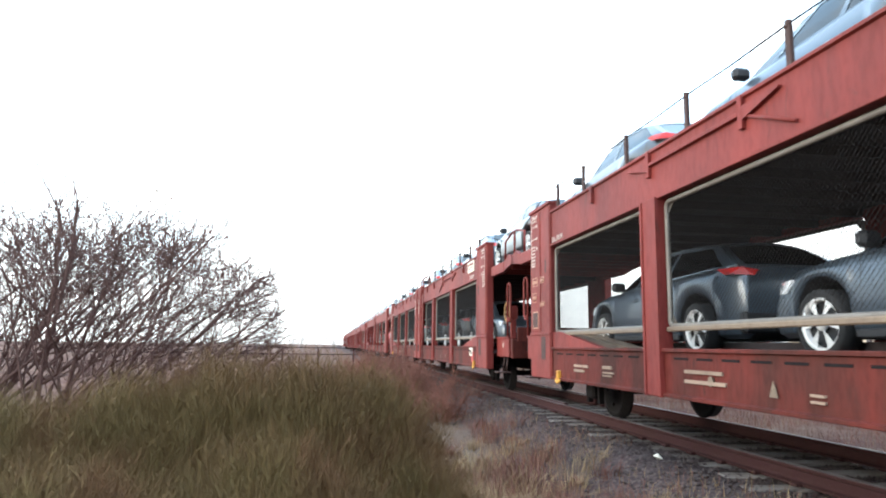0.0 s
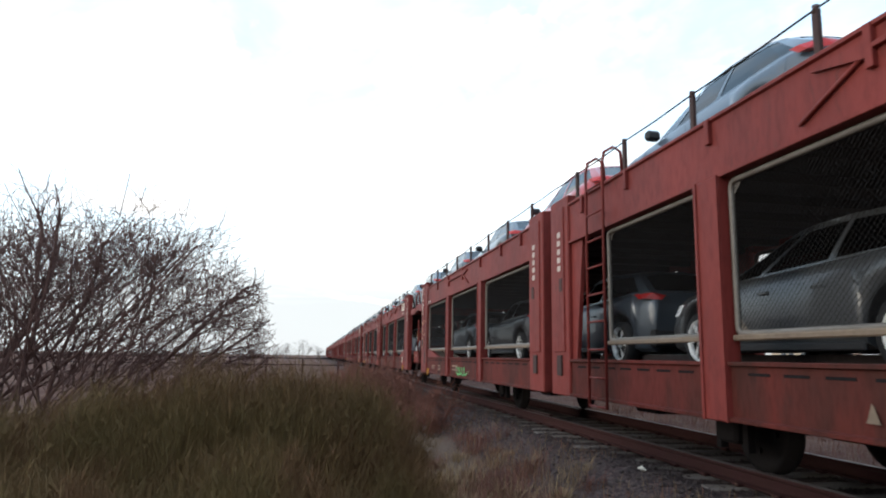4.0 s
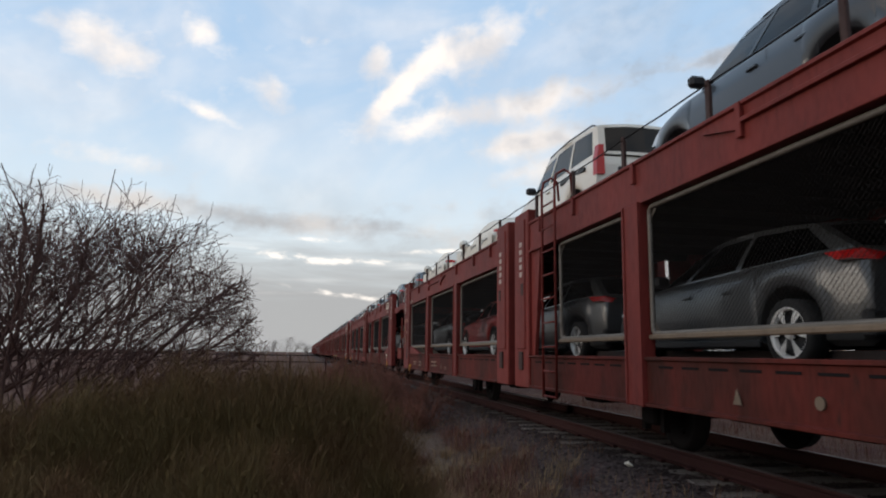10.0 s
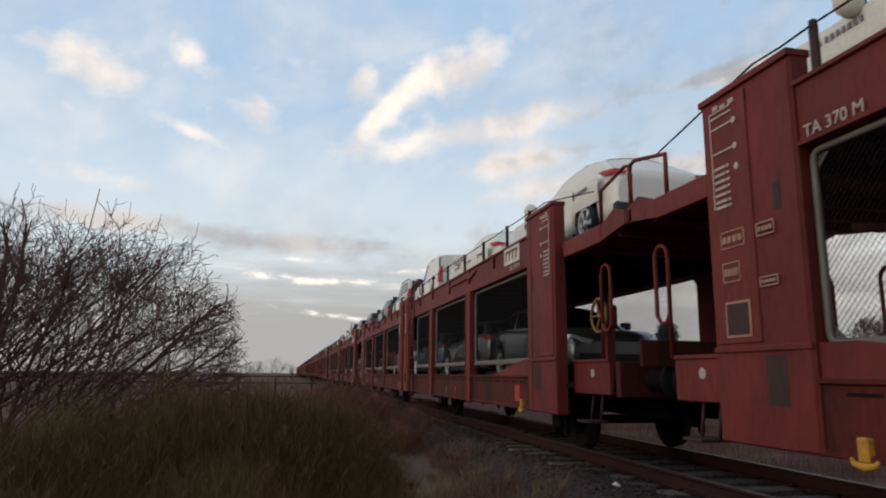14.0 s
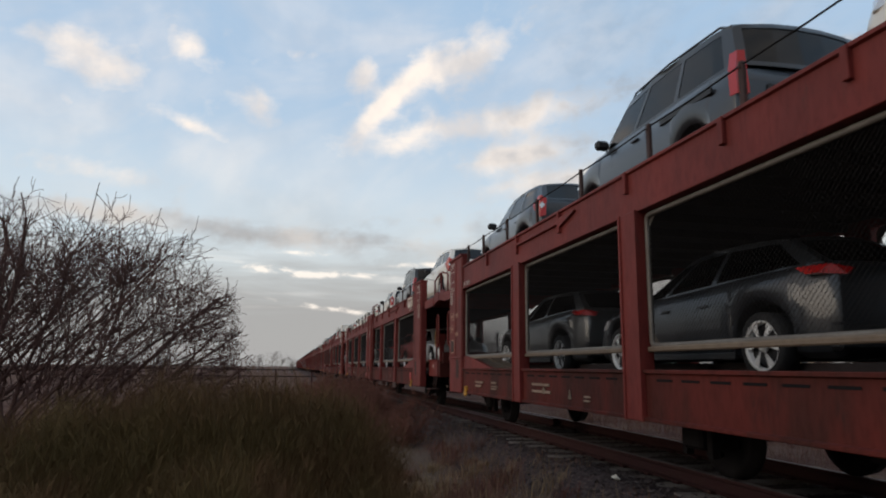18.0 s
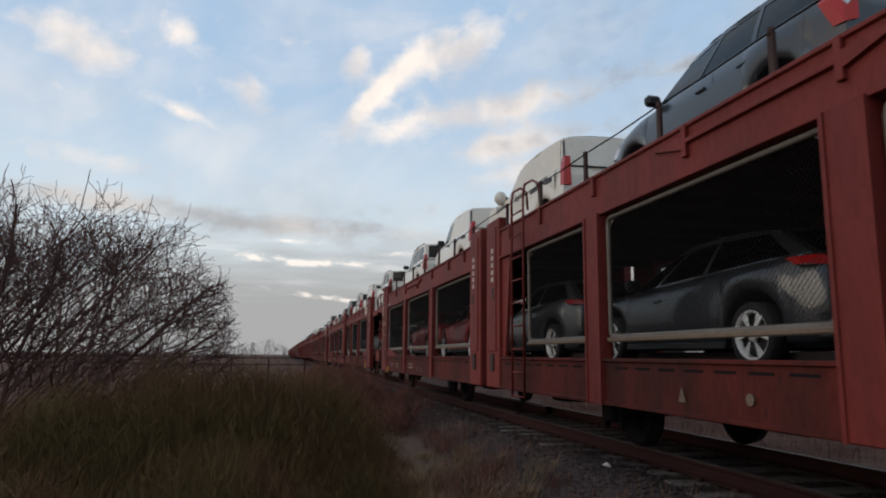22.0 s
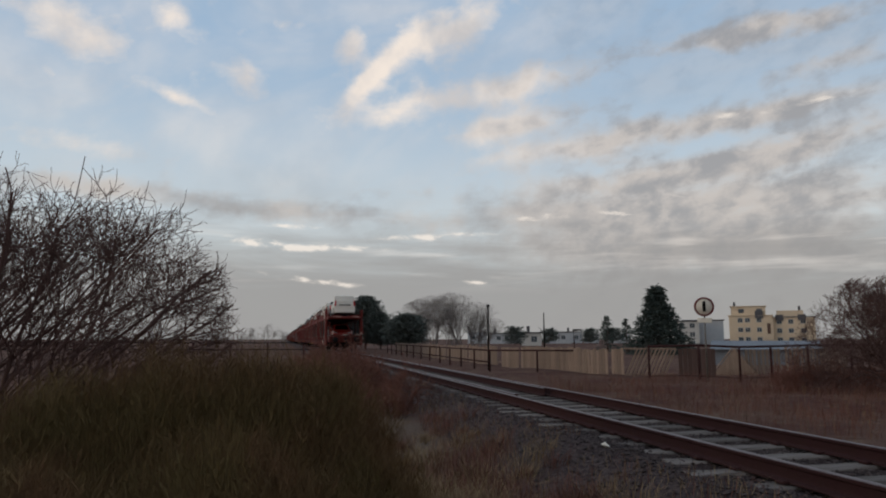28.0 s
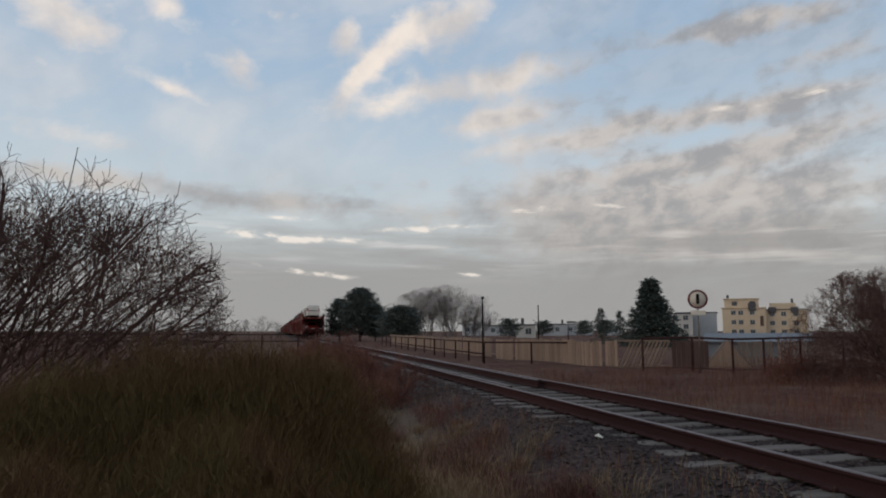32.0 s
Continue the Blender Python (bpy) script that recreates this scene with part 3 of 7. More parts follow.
def build_track():
    track = thing("railway_track", "single railway track, rusty rails on weathered wooden sleepers in ballast", "railway track",
                  kind="structure")
    for x in (TRACK - 0.7535, TRACK + 0.7535):
        r = part("rail", rail_mesh("rail", -45, 420), None, track, "rusty rail with a worn bright head")
        r.location.x = x
    for x, y0, y1 in ((TRACK - 0.58, 13.2, 66), (TRACK + 0.58, 14.6, 66)):
        r = part("guard_rail", rail_mesh("guard_rail", y0, y1), None, track, "rusty inner guard rail")
        r.location.x = x
    kinds = [sleeper_mesh(i) for i in range(6)]
    rnd = random.Random(5)
    y, k = -8.0, 0
    clip = bmnew()
    for sx in (-0.7535, 0.7535):
        for dx in (-0.10, 0.10):
            box(clip, sx + dx - 0.035, sx + dx + 0.035, -0.06, 0.06, -0.178, -0.145, bevel=0.008)
    clipme = to_mesh("fastening", clip, M["rust"])
    while k < 190:
        s = share("sleeper", kinds[k % 6], track, pose(TRACK + rnd.uniform(-0.09, 0.09), y, 0, 0, 0, rnd.uniform(-1.2, 1.2)))
        if 14 <= k < 46:
            share("fastening", clipme, s, pose(-(s.location.x - TRACK), 0, 0))
        y += 0.64 + rnd.uniform(-0.02, 0.02)
        k += 1
    # ballast
    rnd = random.Random(11)
    near = []
    for _ in range(20000):
        yy = 2.2 + 28 * rnd.random() ** 1.7
        off = rnd.gauss(0, 1.25)
        x = TRACK + off
        if abs(off) > 3.0:
            continue
        z = ground_z(x, yy)
        s = rnd.uniform(0.014, 0.034)
        near.append((x, yy, z + s * 0.2, s, rnd.uniform(0, 6.28), rnd.uniform(-0.3, 0.3)))
    for i in range(3):
        tagged(new("ballast", scatter_mesh("ballast", near[i::3], pebble_shape(i), M["stone"])),
               "grey brown crushed stone ballast round the sleepers", "ballast", kind="stuff")
    # loose pale stones on the shoulder
    rocks = [(3.72, 7.5, 0.065), (3.35, 8.3, 0.05), (3.9, 9.3, 0.05), (2.9, 6.6, 0.06), (3.2, 5.6, 0.045), (2.5, 8.8, 0.05)]
    for i, (x, yy, s) in enumerate(rocks):
        v, f = pebble_shape(40 + i)
        me = bpy.data.meshes.new("rock")
        me.from_pydata([tuple(c * s for c in p) for p in v], [], f)
        me.materials.append(M["cream"] if i == 0 else M["stone"])
        ob = new("rock", me)
        ob.matrix_basis = pose(x, yy, ground_z(x, yy) + 0.2 * s, 0, 0, 40 * i)
        tagged(ob, "pale loose stone on the ballast shoulder" if i == 0 else "small grey loose stone on the ground", "stone", "loose stones")


build_ground()
build_track()


# ---- bushes and grass ----
class Twigs:
    """Collects tapering tubes as plain lists, for one mesh."""

    def __init__(self):
        self.v, self.f = [], []

    def tube(self, pts, rad, sides):
        a = None
        base = len(self.v)
        for i, p in enumerate(pts):
            d = (pts[min(i + 1, len(pts) - 1)] - pts[max(i - 1, 0)]).normalized()
            a = d.orthogonal().normalized() if a is None else (a - d * a.dot(d)).normalized()
            b = d.cross(a)
            for k in range(sides):
                self.v.append(tuple(p + (a * math.cos(k * math.tau / sides) + b * math.sin(k * math.tau / sides)) * rad[i]))
        for i in range(len(pts) - 1):
            for k in range(sides):
                r, n = base + i * sides, (k + 1) % sides
                self.f.append((r + k, r + n, r + sides + n, r + sides + k))

    def mesh(self, name, mat):
        me = bpy.data.meshes.new(name)
        me.from_pydata(self.v, [], self.f)
        me.polygons.foreach_set("use_smooth", [True] * len(me.polygons))
        me.materials.append(mat)
        return me


COUNTS = (7, 6, 5, 3)


def grow_branch(tw, start, heading, length, radius, level, rnd, up=0.25, reach=None, last=4):
    """A crooked tapering branch with side shoots; reach: how far from the root the twigs go."""
    n = 6 if level < 2 else 4
    pts, rad = [start], [radius]
    d = heading.normalized()
    for i in range(n):
        d = (d + Vector((rnd.gauss(0, 0.13), rnd.gauss(0, 0.13), rnd.gauss(0, 0.12) + up * 0.1))).normalized()
        q = pts[-1] + d * (length / n)
        if reach and q.length > reach:
            break
        pts.append(q)
        rad.append(radius * (1 - 0.8 * (i + 1) / n))
    if len(pts) < 2:
        return
    tw.tube(pts, rad, (6, 5, 4, 3, 3)[min(level, 4)])
    if level >= last:
        return
    m = len(pts) - 1
    for _ in range(COUNTS[level]):
        t = rnd.uniform(0.2, 1.0)
        i = min(int(t * m), m - 1)
        p = pts[i].lerp(pts[i + 1], t * m - i)
        axis = (pts[i + 1] - pts[i]).normalized()
        a, b = ring_frame(axis)
        ang = rnd.uniform(0, math.tau)
        out = (axis * rnd.uniform(0.75, 1.15) + (a * math.cos(ang) + b * math.sin(ang)) * rnd.uniform(0.5, 0.9)).normalized()
        grow_branch(tw, p, out, length * rnd.uniform(0.42, 0.68), max(rad[i] * 0.62, 0.0058), level + 1, rnd, up, reach, last)


def bare_bush(name, label, x, y, stems, seed, length, lean, thick=0.03, mat="bark", level=0, spread=0.5, group="bare bushes", reach=None, up=0.25, last=4):
    rnd = random.Random(seed)
    b = thing(name, label, "bush", group, pose(x, y, ground_z(x, y)))
    for i in range(stems):
        tw = Twigs()
        h = Vector((lean[0] + rnd.uniform(-spread, spread), lean[1] + rnd.uniform(-spread, spread) * 0.7, 1.0))
        grow_branch(tw, Vector((rnd.uniform(-0.25, 0.25), rnd.uniform(-0.25, 0.25), -0.05)), h, length * rnd.uniform(0.75, 1.1), thick * rnd.uniform(0.7, 1.1), level, rnd, up,
                    reach * rnd.uniform(0.88, 1.0) if reach else None, last)
        part("stem", tw.mesh("stem", M[mat]), None, b)
    return b


def crown_top(x):
    """How high the twigs of the lineside shrub reach over the rail heads at x, in metres."""
    return float(np.interp(x, (-8.0, -5.0, -3.8, -2.6, -1.9, -1.2, -0.8, -0.5, -0.2), (3.5, 3.32, 3.22, 3.15, 3.08, 2.95, 2.6, 1.6, 0.4)))


def arching_branch(tw, start, heading, length, radius, level, rnd, room):
    """A branch that arches up and carries shoots on alternate sides, each finer and more crooked than the last."""
    n = (10, 8, 6, 5)[level]
    pts, rad, d = [start], [radius], heading.normalized()
    wob = (0.09, 0.19, 0.27, 0.32)[level]
    slack = rnd.uniform(-0.9, 0.12) if level else -0.3
    for i in range(n):
        d = (d + Vector((rnd.gauss(0, wob), rnd.gauss(0, wob), rnd.gauss(0, wob) + (0.0, 0.03, 0.05, 0.05)[level]))).normalized()
        q = pts[-1] + d * (length / n)
        if room(q) + slack < 0:
            break
        pts.append(q)
        rad.append(max(radius * (1 - 0.82 * (i + 1) / n), 0.0030))
    if len(pts) < 2:
        return
    tw.tube(pts, rad, (6, 4, 3, 3)[level])
    if level == 3:
        return
    m = len(pts) - 1
    count = (10, 6, 4)[level]
    side = rnd.choice((-1, 1))
    for k in range(count):
        t = 0.15 + 0.85 * (k + rnd.uniform(0.1, 0.9)) / count
        i = min(int(t * m), m - 1)
        p = pts[i].lerp(pts[i + 1], t * m - i)
        axis = (pts[i + 1] - pts[i]).normalized()
        a, b = ring_frame(axis)
        side = -side
        ang = rnd.gauss(0, 0.8) + (0 if side > 0 else math.pi)
        away = a * math.cos(ang) + b * math.sin(ang)
        out = axis + away * rnd.uniform(0.45, 0.8) + Vector((0.08, 0, 0.08))
        arching_branch(tw, p, out, length * rnd.uniform(0.34, 0.62) * (1.15 - 0.45 * t), max(rad[i] * 0.55, 0.0036), level + 1, rnd, room)


def arching_shrub(x, y, stems, seed, length, fan, thick):
    """A leafless shrub whose stems fan out from the root and lean over towards the track."""
    rnd = random.Random(seed)
    z0 = ground_z(x, y)
    b = thing("bare_shrub", "leafless shrub with crooked dark twigs behind the broom", "bush", "bare bushes", pose(x, y, z0))
    for i in range(stems):
        tw = Twigs()
        lean = fan[0] + (fan[1] - fan[0]) * (i + rnd.uniform(0.1, 0.9)) / stems
        h = Vector((math.sin(radians(lean)), rnd.gauss(0, 0.13), math.cos(radians(lean))))
        arching_branch(tw, Vector((rnd.uniform(-0.3, 0.3), rnd.uniform(-0.3, 0.3), -0.05)), h, length * rnd.uniform(0.85, 1.1), thick * rnd.uniform(0.7, 1.1), 0, rnd,
                       lambda q: crown_top(q.x + x) - 0.28 * max(0.0, 8.2 - y - q.y) - q.z - z0)
        part("stem", tw.mesh("stem", M["bark"]), None, b)
    return b


def blade_cloud(name, places, mat, label, category):
    """places: x, y, z, height, turn, lean, width. Each blade is a bent tapering strip."""
    verts, faces = [], []
    for x, y, z, h, turn, lean, w in places:
        c, s = math.cos(turn), math.sin(turn)
        i = len(verts)
        for t, ww in ((0, 1.0), (0.5, 0.75), (1.0, 0.12)):
            o = lean * h * t * t
            for k in (-1, 1):
                verts.append((x + c * o - s * w * ww * k, y + s * o + c * w * ww * k, z + h * t * (1 - 0.25 * lean * t)))
        faces += [(i, i + 1, i + 3, i + 2), (i + 2, i + 3, i + 5, i + 4)]
    me = bpy.data.meshes.new(name)
    me.from_pydata(verts, [], faces)
    me.materials.append(M[mat])
    return tagged(new(name, me), label, category, kind="stuff")


def broom_bush(x, y, radius, height, seed, count, label):
    """Fine crooked shoots that fan out from one root, each with a brush of side shoots at its top."""
    rnd = random.Random(seed)
    b = thing("broom_bush", label, "bush", "broom bushes", pose(x, y, ground_z(x, y)))
    for clump in range(5):
        verts, faces = [], []
        for _ in range(count // 5):
            a, q = rnd.uniform(0, math.tau), rnd.random() ** 0.6
            h = height * rnd.triangular(0.45, 1.0, 0.85) * (1 - 0.40 * q * q)
            bx_, by_ = math.cos(a) * q * radius * 0.5, math.sin(a) * q * radius * 0.5
            tx = math.cos(a) * q * radius * rnd.uniform(0.7, 1.1) + rnd.gauss(0, 0.10)
            ty = math.sin(a) * q * radius * rnd.uniform(0.7, 1.1) + rnd.gauss(0, 0.10)
            turn, w = rnd.uniform(0, math.tau), rnd.uniform(0.0010, 0.0020)
            cx, cy = math.cos(turn) * w, math.sin(turn) * w
            i = len(verts)
            line = []
            for t, ww in ((0, 1), (0.45, 0.9), (0.8, 0.6), (1.0, 0.2)):
                px, py = bx_ + (tx - bx_) * t ** 1.4 + rnd.gauss(0, 0.02), by_ + (ty - by_) * t ** 1.4 + rnd.gauss(0, 0.02)
                line.append((px, py, h * t))
                verts += [(px - cx * ww, py - cy * ww, h * t), (px + cx * ww, py + cy * ww, h * t)]
            faces += [(i, i + 1, i + 3, i + 2), (i + 2, i + 3, i + 5, i + 4), (i + 4, i + 5, i + 7, i + 6)]
            for _s in range(9):
                k, f = (1, rnd.random()) if rnd.random() < 0.45 else (2, rnd.random())
                px, py, pz = (line[k][n] + (line[k + 1][n] - line[k][n]) * f for n in range(3))
                l = rnd.uniform(0.06, 0.20)
                g, out = rnd.uniform(0, math.tau), rnd.uniform(0.25, 1.0)
                j = len(verts)
                verts += [(px - cx, py - cy, pz), (px + cx, py + cy, pz), (px + math.cos(g) * out * l, py + math.sin(g) * out * l, pz + l * (1.05 - 0.55 * out))]
                faces.append((j, j + 1, j + 2))
        me = bpy.data.meshes.new("shoot_clump")
        me.from_pydata(verts, [], faces)
        me.materials.append(M["broom"])
        part("shoot_clump", me, None, b)
    return b


def bare_patch(x, y, rnd):
    """True where the sandy patch beside the track keeps the growth away."""
    return ((x - 1.75) / 0.9) ** 2 + ((y - 11.8) / 3.8) ** 2 < rnd.uniform(0.4, 1.3)


def build_plants():
    # the bare shrub behind the broom, its stems leaning over towards the track
    for i, (x, y, n, ln, fan, thick) in enumerate(((-3.1, 8.0, 13, 4.3, (-5, 74), 0.034), (-4.3, 8.5, 7, 4.3, (5, 58), 0.036),
                                                   (-5.7, 8.8, 7, 3.8, (-15, 50), 0.036))):
        arching_shrub(x, y, n, 31 + i, ln, fan, thick)
    for i, (x, y, r, h, n) in enumerate(((-1.95, 4.6, 0.9, 1.24, 8000), (-1.3, 4.9, 0.8, 1.40, 8000), (-0.72, 5.0, 0.8, 1.54, 9000), (-0.2, 5.1, 0.75, 1.56, 8000),
                                         (0.25, 5.4, 0.7, 1.48, 8000), (-3.0, 4.9, 1.0, 1.3, 6000), (-1.3, 3.6, 0.8, 1.05, 4500), (-0.3, 4.1, 0.75, 1.1, 5000),
                                         (0.55, 4.8, 0.5, 0.9, 3500), (-2.3, 3.3, 0.9, 1.05, 4500))):
        broom_bush(x, y, r, h, 71 + i, n, "thick brown and olive broom bush of fine upright shoots")
    rnd = random.Random(9)
    straw, weed = [], []
    for _ in range(30000):
        y = 2.4 + 26 * rnd.random() ** 1.8
        x = rnd.uniform(-1.5, 3.9) if rnd.random() < 0.75 else rnd.uniform(7.2, 15)
        if noise.noise((x * 0.9, y * 0.6, 2.0)) < rnd.uniform(-0.35, 0.2) or bare_patch(x, y, rnd):
            continue
        (straw if rnd.random() < 0.6 else weed).append((x, y, ground_z(x, y) - 0.01, rnd.uniform(0.05, 0.24), rnd.uniform(0, 6.28), rnd.uniform(0.1, 1.0), rnd.uniform(0.0015, 0.004)))
    # reddish growth on both sides of the track
    for _ in range(34000):
        if rnd.random() < 0.62:
            x, y, h = rnd.uniform(8.2, 20), rnd.uniform(9, 24), rnd.uniform(0.12, 0.5)
            if noise.noise((x * 0.7, y * 0.5, 9.0)) < rnd.uniform(-0.4, 0.15):
                continue
        else:
            x, y, h = rnd.uniform(0.7, 2.9), rnd.uniform(3.6, 13), rnd.uniform(0.08, 0.34)
            if noise.noise((x * 1.3, y * 0.9, 4.0)) < rnd.uniform(-0.3, 0.3) or bare_patch(x, y, rnd):
                continue
        (weed if rnd.random() < 0.93 else straw).append((x, y, ground_z(x, y) - 0.01, h, rnd.uniform(0, 6.28), rnd.uniform(0.1, 0.9), rnd.uniform(0.002, 0.004)))
    for _ in range(80):
        cx, cy, hh = 0.7 + 2.5 * rnd.random() ** 1.5, rnd.uniform(3.4, 12), rnd.uniform(0.12, 0.40)
        heap = straw if rnd.random() < 0.55 else weed
        for _b in range(90):
            a, q = rnd.uniform(0, 6.28), rnd.random() ** 0.5 * hh * 0.8
            x, y = cx + math.cos(a) * q, cy + math.sin(a) * q
            heap.append((x, y, ground_z(x, y) - 0.01, hh * rnd.uniform(0.5, 1.0), a + rnd.uniform(-0.6, 0.6), rnd.uniform(0.2, 1.1), rnd.uniform(0.002, 0.004)))
    for _ in range(6000):
        x, y = rnd.gauss(0.80, 0.38), rnd.gauss(5.1, 0.65)
        straw.append((x, y, ground_z(x, y) - 0.01, rnd.uniform(0.2, 0.6), rnd.uniform(0, 6.28), rnd.uniform(0.2, 1.1), rnd.uniform(0.0015, 0.003)))
    for cx, cy, n, hh in ((0.85, 15.0, 260, 0.55), (0.4, 15.6, 160, 0.45), (1.35, 7.0, 240, 0.22), (1.7, 6.2, 260, 0.2), (1.5, 8.2, 260, 0.25), (2.2, 5.2, 160, 0.16), (1.1, 6.0, 220, 0.3)):
        for _ in range(n):
            a, q = rnd.uniform(0, 6.28), rnd.random() ** 0.5 * hh * 1.1
            x, y = cx + math.cos(a) * q, cy + math.sin(a) * q
            straw.append((x, y, ground_z(x, y) - 0.01, hh * rnd.uniform(0.5, 1.0), a + rnd.uniform(-0.6, 0.6), rnd.uniform(0.2, 1.1), rnd.uniform(0.002, 0.004)))
    blade_cloud("dry_grass", straw, "straw", "pale dead grass in tufts beside the track", "grass")
    blade_cloud("dead_weeds", weed, "weed", "reddish brown dead weeds beside the track", "weeds")


build_plants()


# ---- beyond the track ----
def needle_tree(name, label, x, y, height, radius, seed, mat, shape="spruce", count=2600, group=""):
    """Trunk and a crown of drooping boughs set with small needle sprays."""
    rnd = random.Random(seed)
    z0 = ground_z(x, y)
    t = thing(name, label, "tree", group, pose(x, y, z0))
    bm = bmnew()
    tube(bm, [(0, 0, -0.2), (0.03 * height / 5, 0, height * 0.5), (0, 0, height * 0.97)], [height * 0.022, height * 0.014, 0.01], 8)
    part("trunk", bm, M["bark"], t)
    verts, faces = [], []
    boughs = []
    n = count // 26
    for i in range(n):
        f = (i + rnd.random()) / n
        if shape == "spruce":
            h = height * (0.03 + 0.97 * f)
            reach = radius * (1 - f) ** 0.95 * rnd.uniform(0.55, 1.12) + 0.04
            drop = -0.28
        else:
            h = height * (0.12 + 0.86 * f)
            reach = radius * math.sin(math.pi * min(1, 0.25 + 0.75 * f)) ** 0.6 * rnd.uniform(0.55, 1.08) + 0.1
            drop = rnd.uniform(0.0, 0.5)
        a = rnd.uniform(0, math.tau)
        boughs.append((h, a, reach, drop))
    bm = bmnew()
    for h, a, reach, drop in boughs[::4]:
        tube(bm, [(0, 0, h), (math.cos(a) * reach * 0.8, math.sin(a) * reach * 0.8, h + drop * reach * 0.6)], [0.012 * radius, 0.004], 3, cap=False)
    part("limbs", bm, M["bark"], t)
    size = radius * (0.11 if shape == "spruce" else 0.15)
    for h, a, reach, drop in boughs:
        for k in range(26):
            q = rnd.random() ** 0.6
            c = Vector((math.cos(a) * reach * q, math.sin(a) * reach * q, h + drop * reach * q * q))
            c += Vector((rnd.gauss(0, 1), rnd.gauss(0, 1), rnd.gauss(0, 0.55))) * size * 0.6
            d = Vector((math.cos(a) + rnd.gauss(0, 0.6), math.sin(a) + rnd.gauss(0, 0.6), rnd.gauss(-0.1 if shape == "spruce" else 0.3, 0.35))).normalized() * size * rnd.uniform(0.6, 1.2)
            s = d.cross(Vector((rnd.gauss(0, 1), rnd.gauss(0, 1), rnd.gauss(0, 1)))).normalized() * size * 0.17
            i = len(verts)
            verts += [tuple(c - s), tuple(c + s), tuple(c + d)]
            faces.append((i, i + 1, i + 2))
    me = bpy.data.meshes.new("crown")
    me.from_pydata(verts, [], faces)
    me.materials.append(M[mat])
    part("crown", me, None, t)
    return t


def bare_tree(name, label, x, y, height, seed, stems=5, spread=0.32, mat="hazed_twig", thick=0.16, group="", last=3):
    rnd = random.Random(seed)
    t = thing(name, label, "tree", group, pose(x, y, ground_z(x, y)))
    for i in range(stems):
        tw = Twigs()
        h = Vector((rnd.uniform(-spread, spread), rnd.uniform(-spread, spread), 1.0))
        grow_branch(tw, Vector((rnd.uniform(-0.8, 0.8), rnd.uniform(-0.8, 0.8), -0.1)), h, height * rnd.uniform(0.62, 0.8), thick, 0, rnd, up=0.5, reach=height, last=last)
        part("stem", tw.mesh("stem", M[mat]), None, t)
    return t


def building(name, label, x, y, w, d, storeys, base, wall, columns, storey=3.0, attic=True, roof="roof"):
    """A block whose front faces the track; its own y points away."""
    turn = -math.degrees(math.atan2(x, y))
    b = thing(name, label, "building", "", pose(x, y, base, 0, 0, turn))
    h = storeys * storey
    part("wall", bx(-w / 2, w / 2, 0, d, -4, h, bevel=0.05), M[wall], b)
    part("roof", bx(-w / 2 - 0.3, w / 2 + 0.3, -0.3, d + 0.3, h, h + 0.28, bevel=0.05), M[roof], b)
    frame_bm = bx(-0.75, 0.75, -0.06, 0.06, -0.75, 0.75, bevel=0.02)
    fme = to_mesh("window", frame_bm, M["plaster_white"])
    pme = to_mesh("pane", bx(-0.3, 0.3, -0.075, -0.055, -0.64, 0.64), M["pane"])
    for s in range(storeys):
        for cx in columns:
            win = share("window", fme, b, pose(cx, -0.0, s * storey + storey * 0.55))
            share("pane", pme, win, pose(-0.34, 0, 0))
            share("pane", pme, win, pose(0.34, 0, 0))
    if attic:
        part("chimney", bx(-w / 2 + 1.2, -w / 2 + 1.9, 2, 2.7, h + 0.28, h + 1.7, bevel=0.03), M["roof"], b)
    return b


def plank_run(parent, p0, p1, height, gap, rnd, mesh_list, lean=1.2):
    """Upright boards side by side from p0 to p1."""
    a, b = Vector(p0), Vector(p1)
    n = max(1, int((b - a).length / gap))
    ang = math.degrees(math.atan2(b.y - a.y, b.x - a.x))
    for i in range(n):
        if rnd.random() < 0.04:
            continue
        p = a.lerp(b, (i + 0.5) / n)
        share("board", rnd.choice(mesh_list), parent, pose(p.x, p.y, ground_z(p.x, p.y), 0, rnd.uniform(-lean, lean), ang) )


def fence_post_mesh(h, r):
    bm = bmnew()
    tube(bm, [(0, 0, -0.2), (0, 0, h)], r, 8)
    return bm


